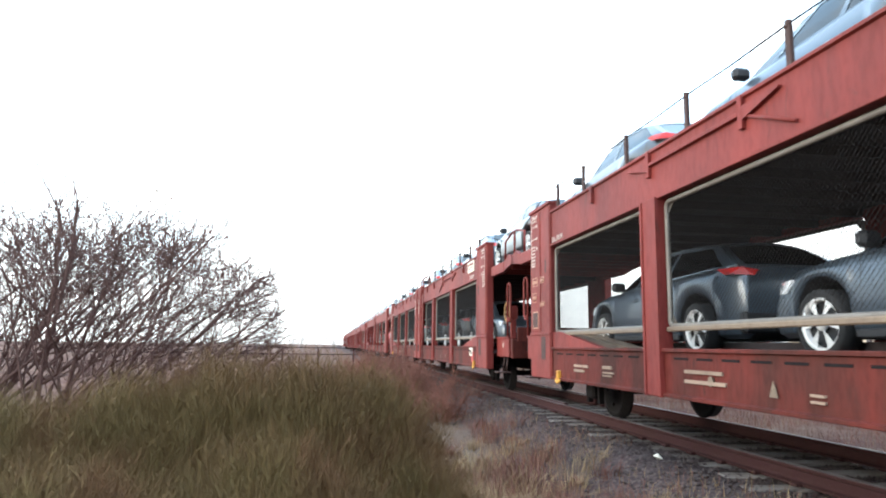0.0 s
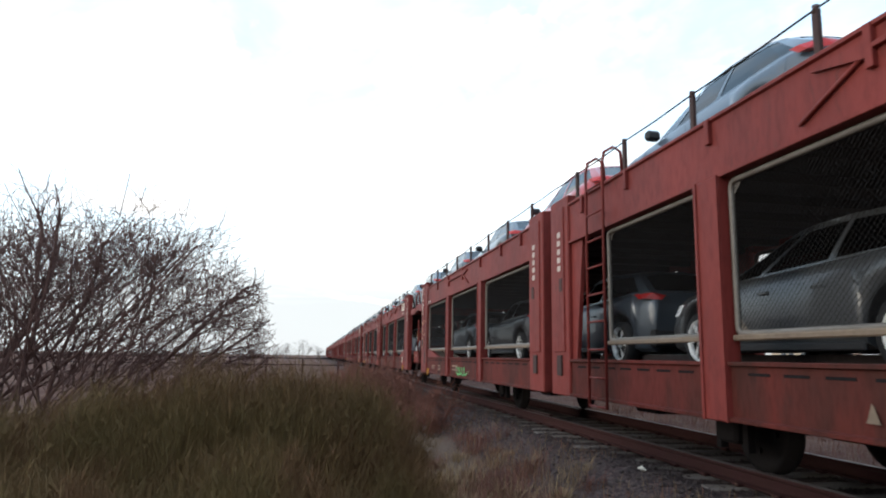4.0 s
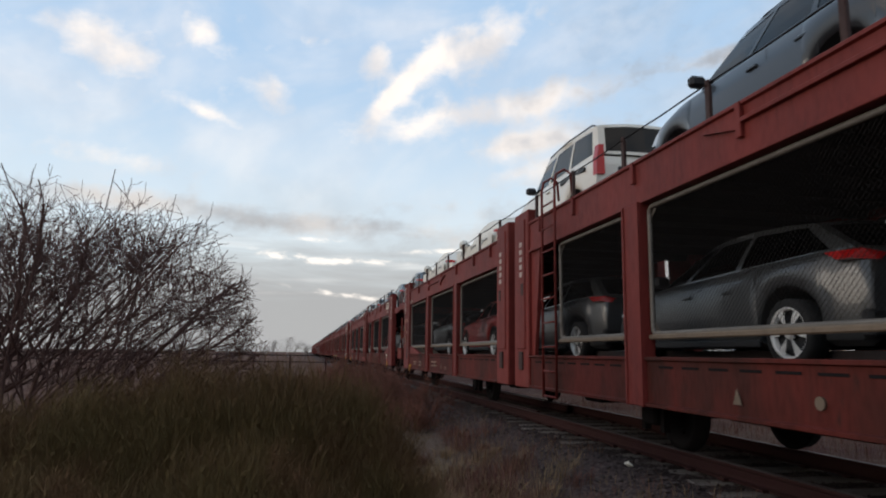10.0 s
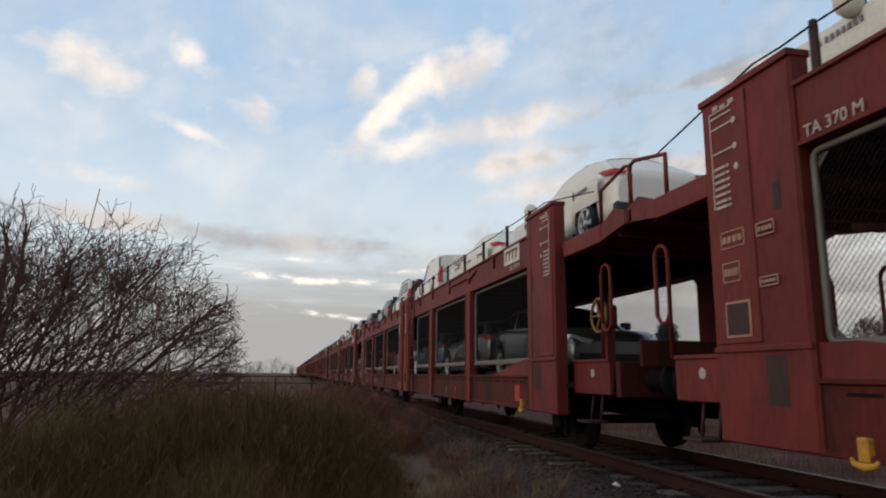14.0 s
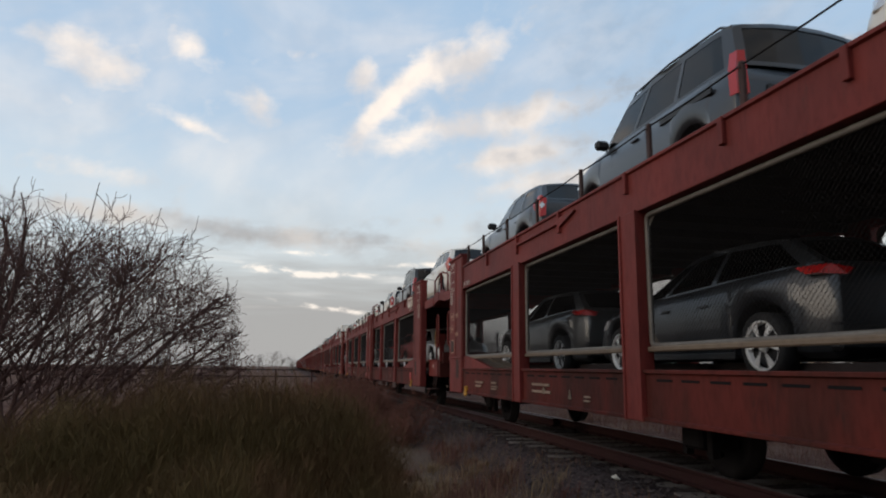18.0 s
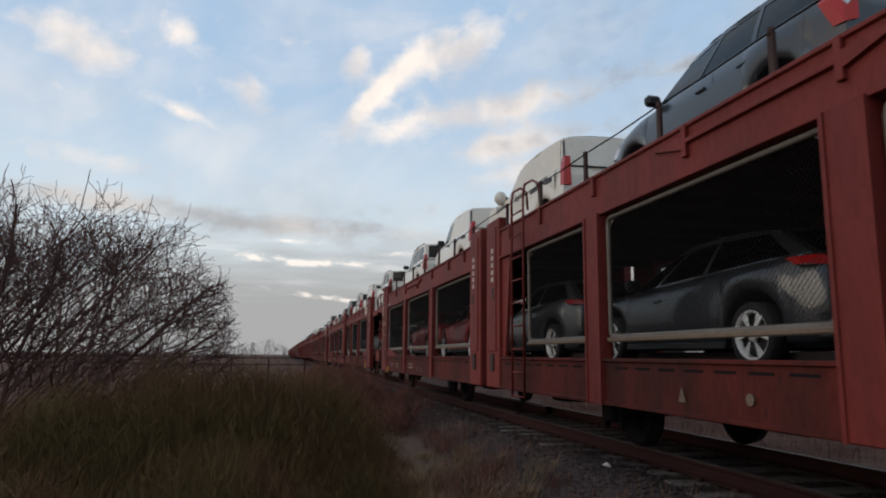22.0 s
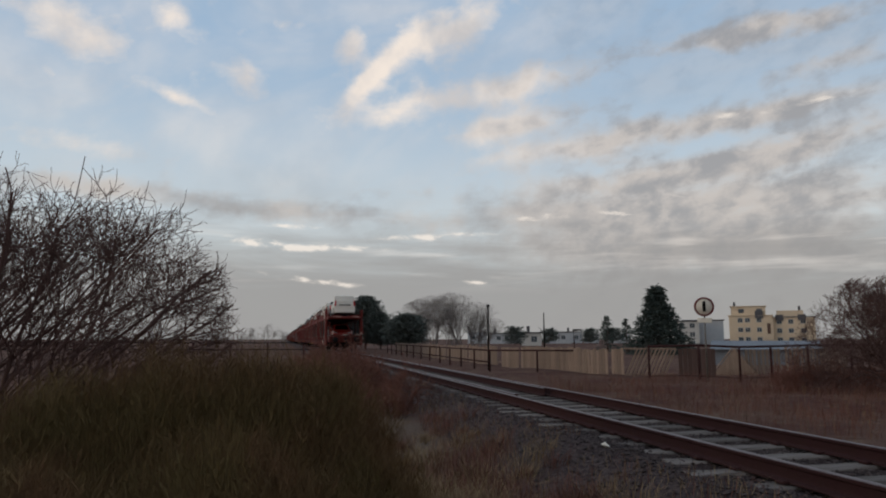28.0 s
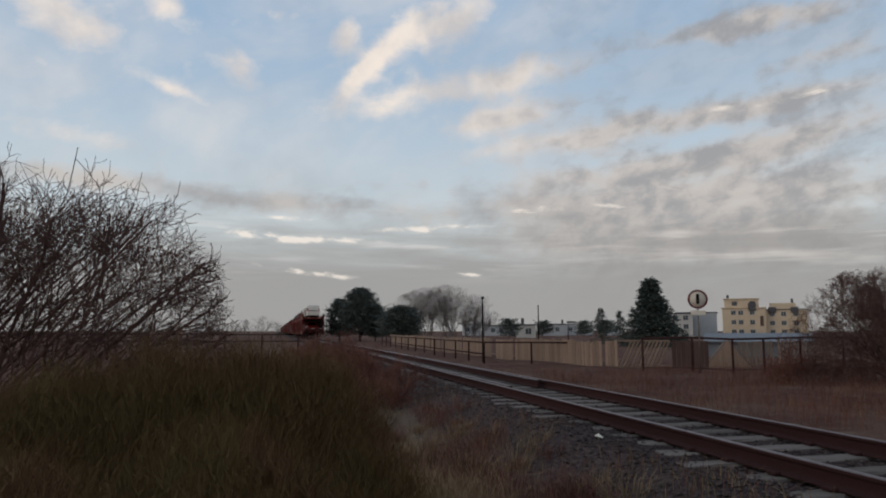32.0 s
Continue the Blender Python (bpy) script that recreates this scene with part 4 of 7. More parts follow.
def build_fences():
    rnd = random.Random(44)
    def boards(w, h):
        out = []
        for i in range(5):
            hh = h * rnd.uniform(0.95, 1.04)
            bm = bx(-w / 2, w / 2, -0.012, 0.012, 0.06, hh, bevel=0.006)
            out.append(to_mesh("board", bm, M["board"]))
        return out
    wide, far = boards(0.17, 1.14), boards(0.34, 1.16)
    fence = thing("board_fence", "weathered pale wooden board fence with leaning boards along the yard", "fence", "", Matrix.Identity(4), "structure")
    plank_run(fence, (13.0, 30.0, 0), (13.86, 25.98, 0), 1.15, 0.20, rnd, wide)
    plank_run(fence, (11.9, 34.7, 0), (13.0, 30.0, 0), 1.15, 0.20, rnd, wide)
    plank_run(fence, (12.0, 54, 0), (11.9, 34.7, 0), 1.15, 0.38, rnd, far)
    plank_run(fence, (13.8, 84, 0), (12.0, 54, 0), 1.15, 0.40, rnd, far)
    for z in (0.3, 0.95):
        for a, b in (((13.0, 30.0), (13.86, 25.98)), ((11.9, 34.7), (13.0, 30.0)), ((12.0, 54), (11.9, 34.7)), ((13.8, 84), (12.0, 54))):
            bm = bmnew()
            tube(bm, [(a[0] + 0.05, a[1], ground_z(*a) + z), (b[0] + 0.05, b[1], ground_z(*b) + z)], 0.035, 4)
            part("fence_rail", bm, M["board"], fence)
    gate = thing("yard_gate", "pale wooden gate panel with slanted laths leaning at the fence", "gate", "", pose(14.75, 25.45, ground_z(14.75, 25.45), 0, 0, -29))
    part("bottom_rail", bx(-1.02, 1.02, -0.03, 0.03, 0.08, 0.16, bevel=0.01), M["board"], gate)
    part("top_rail", bx(-1.02, 1.02, -0.03, 0.03, 1.12, 1.2, bevel=0.01), M["board"], gate)
    lath = to_mesh("lath", bx(-0.035, 0.035, -0.02, 0.02, 0, 1.2, bevel=0.006), M["board"])
    for i in range(11):
        share("lath", lath, gate, pose(-0.98 + i * 0.15, -0.05, 0.06, 0, 24, 0))
    brown = thing("board_fence", "dark brown close-boarded fence panel beside the lath gate", "fence", "", Matrix.Identity(4), "structure")
    panel = to_mesh("board", bx(-0.09, 0.09, -0.012, 0.012, 0.04, 1.14, bevel=0.006), M["board_dark"])
    plank_run(brown, (15.72, 24.95, 0), (17.3, 24.75, 0), 1.15, 0.19, rnd, [panel], 0.6)
    yard = thing("board_fence", "pale wooden boards behind the pipe railing", "fence", "", Matrix.Identity(4), "structure")
    plank_run(yard, (19.9, 26.4, 0), (26.5, 27.6, 0), 1.1, 0.24, rnd, wide)
    # dark pipe railing from the gate along the yard, and the short barrier beside the track
    rail = thing("pipe_railing", "dark rusty steel pipe railing with posts before the yard", "railing", "", Matrix.Identity(4))
    posts = [(14.2, 24.6), (15.5, 23.2), (16.6, 22.3), (18.2, 22.6), (20.3, 23.1), (23.6, 24.4), (27.0, 25.5)]
    pm = to_mesh("post", fence_post_mesh(1.30, 0.045), M["rust"])
    for p in posts:
        share("post", pm, rail, pose(p[0], p[1], ground_z(*p)))
    for z, r in ((1.27, 0.04), (0.12, 0.02)):
        bm = bmnew()
        tube(bm, [(p[0], p[1], ground_z(*p) + z) for p in posts], r, 8)
        part("pipe", bm, M["rust"], rail)
    for i, (a, b, n) in enumerate((((9.9, 32.0), (13.65, 29.0), 3), ((10.2, 44.0), (9.9, 32.0), 5), ((11.6, 76.0), (10.2, 44.0), 9))):
        bar = thing("pipe_barrier", "dark steel pipe barrier on posts beside the track", "railing", "track barriers", Matrix.Identity(4))
        pm2 = to_mesh("post", fence_post_mesh(1.04, 0.05), M["rust"])
        for k in range(n):
            t = k / (n - 1)
            px, py = a[0] + (b[0] - a[0]) * t, a[1] + (b[1] - a[1]) * t
            share("post", pm2, bar, pose(px, py, ground_z(px, py)))
        for z in ((1.02, 0.45) if i else (1.02,)):
            bm = bmnew()
            tube(bm, [(a[0], a[1], ground_z(*a) + z), (b[0], b[1], ground_z(*b) + z)], 0.04, 6)
            part("pipe", bm, M["rust"], bar)
    # the wire fence left of the track, far off
    wf = thing("wire_fence", "low wire fence on dark posts beyond the bushes", "fence", "", Matrix.Identity(4))
    pm3 = to_mesh("post", fence_post_mesh(1.3, 0.05), M["rust"])
    for x in np.arange(-14, 1.9, 1.9):
        share("post", pm3, wf, pose(float(x), 38, ground_z(float(x), 38)))
    for z in (0.95, 0.6):
        bm = bmnew()
        tube(bm, [(-14, 38, z), (1.6, 38, z - 0.05)], 0.025, 5)
        part("wire", bm, M["black"], wf)


def build_sign_and_poles():
    x, y = 15.42, 22.6
    s = thing("round_sign", "round white road sign with a red rim on a grey post", "road sign", "", pose(x, y, ground_z(x, y), 0, 0, -33))
    part("post", fence_post_mesh(2.95, 0.03), M["grey"], s)
    bm = bmnew()
    lathe(bm, [(-0.02, 0.001), (-0.02, 0.36), (0.015, 0.36), (0.015, 0.001)], 32, "y", centre=(0, -0.06, 2.72))
    part("disc", bm, M["cream"], s, "white sign face")
    bm = bmnew()
    lathe(bm, [(-0.10, 0.30), (-0.10, 0.355), (-0.085, 0.36), (-0.085, 0.29), (-0.10, 0.30)], 36, "y", centre=(0, -0.0, 2.72), cap=False)
    part("rim", bm, M["rim_red"], s, "dark red rim")
    bm = bx(-0.055, 0.055, -0.10, -0.085, 2.54, 2.92, bevel=0.02)
    part("mark", bm, M["black"], s, "plain black upright bar")
    part("plate", bx(-0.26, 0.26, -0.075, -0.05, 2.12, 2.3, bevel=0.01), M["cream"], s, "small white plate")
    for name, label, px, py, h, r in (("steel_pole", "dark steel pole with a cap beside the track barrier", 10.15, 33, 3.2, 0.05),
                                      ("wooden_pole", "thin dark pole beyond the fence", 23.9, 60, 4.0, 0.07),
                                      ("lamp_post", "reddish lamp post with a flat dark head beyond the fence", 26.9, 60, 2.3, 0.05)):
        p = thing(name, label, "pole", "", pose(px, py, ground_z(px, py)))
        bm = bmnew()
        tube(bm, [(0, 0, -0.2), (0, 0, h)], [r, r * 0.8], 8)
        part("shaft", bm, M["rust"] if name == "lamp_post" else M["black"], p)
        if name == "steel_pole":
            bm = bmnew()
            lathe(bm, [(0, 0.001), (0.0, 0.09), (0.06, 0.10), (0.12, 0.03), (0.13, 0.001)], 12, "z", centre=(0, 0, h - 0.03))
            part("cap", bm, M["black"], p)
        if name == "lamp_post":
            part("head", bx(-0.1, 0.75, -0.15, 0.15, h, h + 0.16, bevel=0.04), M["black"], p)


def build_town():
    a = building("apartment_block", "ochre plaster apartment block with a set-back attic", 143.2, 186, 12.6, 10, 3, -0.8, "plaster", (-3.0, -0.9, 2.4), 3.0, False, roof="plaster")
    part("attic_wall", bx(-5.6, 4.4, 0.9, 8.5, 9.28, 11.9, bevel=0.05), M["plaster"], a)
    part("attic_roof", bx(-5.9, 4.7, 0.6, 8.8, 11.9, 12.15, bevel=0.05), M["plaster"], a)
    part("chimney", bx(-4.9, -4.2, 3, 3.7, 12.15, 13.5, bevel=0.03), M["roof"], a)
    for x in (-2.6, 2.6):
        part("window", bx(x - 0.8, x + 0.8, 0.84, 0.96, 9.9, 11.2, bevel=0.02), M["pane"], a, "dark attic window")
    part("roof_light", bx(1.3, 3.6, -0.3, 0.5, 8.2, 10.6, bevel=0.05), M["roof"], a, "dark sloped roof light")
    part("loggia", bx(4.6, 5.6, -0.05, 0.15, 3.4, 6.6, bevel=0.02), M["board_dark"], a, "brown loggia strip")
    b2 = building("apartment_block", "lower ochre apartment block with dark roof lights", 153.6, 180, 12, 10, 3, -0.8, "plaster", (-3.8, -0.6, 2.8), 2.8, False)
    part("attic_wall", bx(-4.5, 3.0, 1.5, 8, 8.6, 10.6, bevel=0.05), M["plaster"], b2)
    part("chimney", bx(1.6, 2.3, 3, 3.7, 10.6, 12.0, bevel=0.03), M["roof"], b2)
    for x in (-4.8, 1.4):
        part("roof_light", bx(x, x + 2.2, -0.35, 0.1, 7.4, 9.3, bevel=0.05), M["roof"], b2, "dark sloped roof light")
    building("white_block", "white plaster block of flats", 110.5, 170, 6.0, 9, 3, -1.5, "plaster_white", (-1.6, 1.2), 2.45, False)
    building("grey_block", "grey blue block of flats", 119.5, 176, 11, 9, 3, -1.5, "plaster_grey_hazed", (-4.0, -2.0), 2.6, False)
    building("pale_house", "pale plaster house with a dark roof", 56.6, 150, 4.6, 8, 1, -0.6, "plaster_white", (0.6,), 3.0, True)
    rnd = random.Random(3)
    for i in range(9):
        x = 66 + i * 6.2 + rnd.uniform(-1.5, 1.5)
        building("far_house", "distant grey house with a slate roof, walls paled for haze", x, 222 + rnd.uniform(-8, 12), rnd.uniform(5, 9), 8, 1, -0.4,
                 "plaster_grey_hazed", (-1.4, 1.2), rnd.uniform(2.8, 4.2), rnd.random() < 0.6)
    # the low shed and the tilted canvas behind the railing
    shed = thing("yard_shed", "low grey sheet-metal shed behind the railing", "shed", "", pose(27.8, 35, ground_z(27.8, 35), 0, 0, -38))
    part("wall", bx(-2.8, 2.8, 0, 3, -0.2, 0.95, bevel=0.02), M["sheet"], shed)
    bm = bmnew()
    a = [(-3.0, -0.3, 0.85), (3.0, -0.3, 0.85), (3.0, 1.5, 1.35), (-3.0, 1.5, 1.35)]
    vs = [bm.verts.new(v) for v in a] + [bm.verts.new((v[0], v[1], v[2] + 0.05)) for v in a]
    bm.faces.new(vs[3::-1])
    bm.faces.new(vs[4:])
    for i in range(4):
        bm.faces.new((vs[i], vs[(i + 1) % 4], vs[4 + (i + 1) % 4], vs[4 + i]))
    part("roof", bm, M["sheet"], shed)
    tent = thing("lean_to", "pale pitched canvas lean-to behind the railing", "lean-to", "", pose(19.4, 26.4, ground_z(19.4, 26.4), 0, 0, -36))
    for s in (-1, 1):
        bm = bmnew()
        a = [(s * 0.95, -0.9, 0.0), (0, -0.9, 1.2), (0, 0.9, 1.2), (s * 0.95, 0.9, 0.0)]
        vs = [bm.verts.new(v) for v in a] + [bm.verts.new((v[0] + 0.03 * s, v[1], v[2] + 0.03)) for v in a]
        bm.faces.new(vs[3::-1])
        bm.faces.new(vs[4:])
        for i in range(4):
            bm.faces.new((vs[i], vs[(i + 1) % 4], vs[4 + (i + 1) % 4], vs[4 + i]))
        part("canvas", bm, M["board"], tent)
    bm = bmnew()
    vs = [(-0.9, -0.88, 0), (0.9, -0.88, 0), (0, -0.88, 1.16)]
    f = [bm.verts.new(v) for v in vs] + [bm.verts.new((v[0], v[1] + 0.02, v[2])) for v in vs]
    bm.faces.new(f[:3])
    bm.faces.new(f[5:2:-1])
    part("front_panel", bm, M["board"], tent)


def build_far_trees():
    needle_tree("spruce", "dark green spruce behind the board fence", 36.9, 62, 6.6, 4.1, 1, "needle", "spruce", 11000, "spruces")
    needle_tree("spruce", "small dark spruce behind the fence", 37.9, 75, 4.2, 2.0, 2, "needle", "spruce", 2600, "spruces")
    needle_tree("spruce", "small dark spruce behind the fence", 40.4, 75, 3.9, 1.7, 3, "needle", "spruce", 2600, "spruces")
    needle_tree("pine", "tall dark green pine beside the track", 12.6, 105, 8.0, 3.2, 4, "pine", "pine", 12000, "pines")
    needle_tree("pine", "dark green pine beside the track", 9.9, 110, 6.6, 2.6, 5, "pine", "pine", 9000, "pines")
    needle_tree("pine", "dark green pine beside the track", 14.8, 104, 5.4, 2.4, 8, "pine", "pine", 9000, "pines")
    needle_tree("pine", "low rounded dark pine behind the fence", 17.0, 95, 4.9, 3.1, 6, "pine", "pine", 12000, "pines")
    for i, (x, y, h, r) in enumerate(((49, 140, 4.0, 3.0), (73, 180, 4.2, 3.4), (88, 185, 4.4, 3.4), (103, 200, 4.8, 4.0))):
        needle_tree("far_tree", "dark tree among the houses, needles paled for haze", x, y, h, r, 60 + i, "pine", "pine", 2600, "far trees")
    for i, (x, y, h) in enumerate(((27.5, 130, 9.4), (30, 133, 10.4), (32.5, 131, 10.8), (35, 133, 10.4), (37.5, 131, 9.2), (25.2, 128, 6.8), (39.0, 130, 6.5))):
        bare_tree("bare_tree", "grey leafless tree with a fine rounded crown, paled for haze", x, y, h, 80 + i, 7, 0.42, "hazed_twig", 0.10, "bare trees", 4)
    rnd = random.Random(12)
    for i in range(12):
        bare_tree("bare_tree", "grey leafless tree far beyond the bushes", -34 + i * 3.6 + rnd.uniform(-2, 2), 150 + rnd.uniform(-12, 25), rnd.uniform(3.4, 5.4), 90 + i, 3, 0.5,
                  "hazed_twig", 0.10, "bare trees")
    # the bush and the thicket right of the track
    bare_bush("bare_shrub", "leafless dark shrub across the track before the railing", 17.6, 16.2, 13, 140, 2.8, (-0.15, 0.0), 0.04, spread=1.1, reach=3.6, up=0.1)
    bare_bush("bare_shrub", "leafless dark shrub across the track before the railing", 19.8, 17.0, 8, 141, 2.7, (-0.2, 0.0), 0.04, spread=0.9, reach=3.9, up=0.1)
    for i in range(16):
        bare_bush("low_bramble", "low tangled brown bramble before the railing", 14.2 + i * 0.5 + rnd.uniform(-0.4, 0.4), 18.2 - i * 0.12 + rnd.uniform(-1.2, 1.2), 6, 150 + i,
                  rnd.uniform(0.55, 0.95), (0, 0), 0.014, "weed", level=1, spread=1.3, group="brambles")
    for i in range(20):
        x, y = rnd.uniform(0.6, 2.9), rnd.uniform(9, 30)
        bare_bush("low_bramble", "low tangled reddish bramble along the track", x, y, 8, 190 + i, rnd.uniform(0.35, 0.65), (0, 0), 0.011, "weed", level=1, spread=1.3, group="brambles")
    for i in range(16):
        x, y = rnd.uniform(0.7, 2.6), rnd.uniform(15, 27)
        bare_bush("low_bramble", "thick reddish bramble along the track", x, y, 12, 210 + i, rnd.uniform(0.7, 1.05), (0, 0), 0.012, "weed", level=1, spread=1.2, group="brambles")
    for i, (x, y) in enumerate(((1.4, 14.0), (2.1, 18.0), (1.2, 21.0), (2.3, 26), (1.0, 29), (2.0, 33.5), (0.2, 25), (-0.6, 20))):
        bare_bush("low_bramble", "low tangled reddish bramble along the track", x, y, 6, 170 + i, rnd.uniform(0.35, 0.75), (0, 0), 0.012, "weed", level=1, spread=1.2, group="brambles")


build_fences()
build_sign_and_poles()
build_town()
build_far_trees()


# ---- the car carrier wagons ----
# Wagon space: x across, y forward from the rear face of the rear end pillar, z over the rail head.
UNIT, GAP = 13.2, 0.4            # one unit, and the joint between the two
BODY = 2 * UNIT + GAP            # 26.8
PITCH = BODY + 3.7
HALF = 1.5
MOVERS = []


def extrude(profile, y0, y1):
    """A closed (x, z) profile drawn out along y."""
    bm = bmnew()
    a = [bm.verts.new((x, y0, z)) for x, z in profile]
    b = [bm.verts.new((x, y1, z)) for x, z in profile]
    n = len(a)
    bm.faces.new(a)
    bm.faces.new(b[::-1])
    for i in range(n):
        bm.faces.new((a[i], b[i], b[(i + 1) % n], a[(i + 1) % n]))
    bmesh.ops.recalc_face_normals(bm, faces=bm.faces)
    return bm


def channel(z0, z1, lip, back, t):
    """A channel section: web at x = -0.055, lips outward."""
    w = -0.055
    return [(lip, z0), (back, z0), (back, z1), (lip, z1), (lip - 0.006, z1 - 0.006), (lip - 0.006, z1 - t), (w, z1 - t - 0.012), (w, z0 + t + 0.012), (lip - 0.006, z0 + t),
            (lip - 0.006, z0 + 0.006)]


def wagon_part_meshes():
    g = {}
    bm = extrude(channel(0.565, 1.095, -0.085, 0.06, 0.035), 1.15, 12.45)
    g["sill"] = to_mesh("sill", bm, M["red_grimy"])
    bm = bmnew()
    for q0, q1 in ((1.3, 4.5), (5.2, 8.4), (9.1, 12.3)):
        n = 7
        for i in range(n):
            a = q0 + (q1 - q0) * (i + 0.15) / n
            box(bm, -0.060, -0.052, a, a + 0.29, 0.975, 1.0)
    g["slots"] = to_mesh("slot_row", bm, M["black"])
    for kind, (top, rope) in BEAMS.items():
        bm = extrude(channel(2.80, top, -0.08, 0.06, 0.035), 1.15, 12.45)
        g["beam", kind] = to_mesh("upper_side_beam", bm, M["red"])
        ribs = [to_mesh("rib", bx(-0.10, -0.05, q - 0.035, q + 0.035, top - (0.33 if q in (4.85, 6.72) else 0.26), top - 0.008, bevel=0.005), M["red"])
                for q in (3.05, 4.85, 6.72, 8.7, 10.5, 11.9)]
        ribs.append(to_mesh("stiffener", bx(-0.10, -0.05, 4.88, 6.69, top - 0.20, top - 0.16, bevel=0.005), M["red"]))
        for q, d in ((4.85, -1), (6.72, 1)):
            bm = bmnew()
            for x in (-0.098, -0.05):
                bm.faces.new([bm.verts.new((x, q + d * a, top + z)) for a, z in ((0.03, -0.25), (0.03, -0.12), (0.55, -0.115), (0.55, -0.135))])
            f = list(bm.faces)
            for i in range(4):
                a, b = f[0].verts, f[1].verts
                bm.faces.new((a[i], b[i], b[(i + 1) % 4], a[(i + 1) % 4]))
            bmesh.ops.recalc_face_normals(bm, faces=bm.faces)
            ribs.append(to_mesh("gusset", bm, M["red"]))
        g["ribs", kind] = ribs
        bm = bx(-0.02, 0.02, -0.035, 0.035, top - 0.02, rope - 0.01, bevel=0.006)
        tube(bm, [(0, 0, rope - 0.04), (0, 0, rope + 0.03)], 0.03, 6)
        g["stanchion", kind] = to_mesh("stanchion", bm, M["red_dark"])
        bm = bmnew()
        qs = [0.6] + STANCHIONS + [13.4]
        pts = [(0.04, -1.05, 3.47)]
        for a, b in zip(qs, qs[1:]):
            pts += [(0, a, rope), (0, (a + b) / 2, rope - 0.012)]
        tube(bm, pts + [(0, qs[-1], rope)], 0.009, 4)
        g["cable", kind] = to_mesh("cable", bm, M["black"])
    bm = bx(-0.09, 0.09, 0.0, 1.15, 0.56, 3.57, bevel=0.015)
    g["pillar_trim"] = [to_mesh(n, bx(*v, bevel=0.006), M["red"]) for n, v in (
        ("pillar_panel", (-0.105, -0.085, 0.06, 0.62, 1.37, 3.5)), ("pillar_band", (-0.112, -0.085, 0.0, 1.15, 1.30, 1.345)),
        ("pillar_cap", (-0.12, 0.10, -0.01, 1.16, 3.54, 3.60)), ("pillar_edge", (-0.10, -0.08, 0.95, 1.13, 0.58, 3.5)))]
    g["end_pillar"] = to_mesh("end_pillar", bm, M["red"])
    # Thin dark plates on the pillar face; their colour gives the openings' shade.
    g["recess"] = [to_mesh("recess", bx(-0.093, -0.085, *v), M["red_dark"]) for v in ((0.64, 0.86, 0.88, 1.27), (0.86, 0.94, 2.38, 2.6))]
    bm = bx(-0.09, 0.09, 12.45, 13.2, 0.56, 3.55, bevel=0.015)
    box(bm, -0.11, -0.085, 12.6, 13.05, 1.2, 3.4, bevel=0.006)
    g["joint_pillar"] = to_mesh("joint_pillar", bm, M["red"])
    # Not hollow either: dark plates painted as the shaded openings of the joint pillar.
    g["joint_recess_shade"] = [to_mesh("recess", bx(-0.118, -0.085, *v), M["red_dark"]) for v in ((12.72, 12.9, 0.85, 1.15), (12.66, 12.78, 2.1, 2.3))]
    bm = bx(-0.10, 0.06, -0.2, 0.2, 0.56, 2.825, bevel=0.012)
    box(bm, -0.115, -0.095, -0.2, -0.16, 0.56, 2.82)
    box(bm, -0.115, -0.095, 0.16, 0.2, 0.56, 2.82)
    g["post"] = to_mesh("side_post", bm, M["red"])
    # grey tube frames of the openings, and their wire mesh
    for size, half in (("long", 1.70), ("short", 1.09)):
        bm = bmnew()
        q0, q1, z0, z1, r = -half, half, 1.34, 2.752, 0.07
        loop = []
        for cq, cz, a0 in ((q1 - r, z1 - r, 0), (q0 + r, z1 - r, 90), (q0 + r, z0 + r, 180), (q1 - r, z0 + r, 270)):
            loop += [(0, cq + r * math.cos(radians(a0 + a)), cz + r * math.sin(radians(a0 + a))) for a in (0, 30, 60, 90)]
        tube(bm, loop + [loop[0]], 0.030, 6, cap=False)
        for cq in (q0, q1):
            for cz in (z0, z1):
                d, e = (1 if cq < 0 else -1), (1 if cz < 2 else -1)
                vs = [bm.verts.new((0.012, cq, cz)), bm.verts.new((0.012, cq + 0.16 * d, cz)), bm.verts.new((0.012, cq, cz + 0.16 * e))]
                bm.faces.new(vs)
        g["frame", size] = to_mesh("screen_frame", bm, M["grey"])
        verts, faces = [], []
        pitch, w = 0.054, 0.0019
        span, hgt = q1 - q0 - 0.08, z1 - z0 - 0.08
        for sgn in (1, -1):
            c = -hgt
            while c < span:
                a, b = max(c, 0.0), min(c + hgt, span)
                if b - a > 0.03:
                    ya, yb = (q0 + 0.04 + a, q0 + 0.04 + b) if sgn > 0 else (q1 - 0.04 - a, q1 - 0.04 - b)
                    za, zb = z0 + 0.04 + (a - c), z0 + 0.04 + (b - c)
                    i = len(verts)
                    verts += [(-w, ya, za + w), (w, ya, za - w), (w, yb, zb - w), (-w, yb, zb + w), (w, ya, za + w), (w, yb, zb + w)]
                    faces += [(i, i + 1, i + 2, i + 3), (i, i + 4, i + 5, i + 3)]
                c += pitch
        me = bpy.data.meshes.new("wire_mesh")
        me.from_pydata(verts, [], faces)
        me.materials.append(M["wire"])
        g["mesh", size] = me
        g["mid_rail", size] = to_mesh("mid_rail", bx(-0.03, 0.03, -half - 0.04, half + 0.04, 1.28, 1.335, bevel=0.012), M["plank"])
    # slanted plate that closes the top of the bay beside the joint
    bm = bmnew()
    prof = [(12.47, 1.09), (12.30, 1.09), (12.02, 2.80), (12.47, 2.80)]
    a = [bm.verts.new((-0.03, q, z)) for q, z in prof]
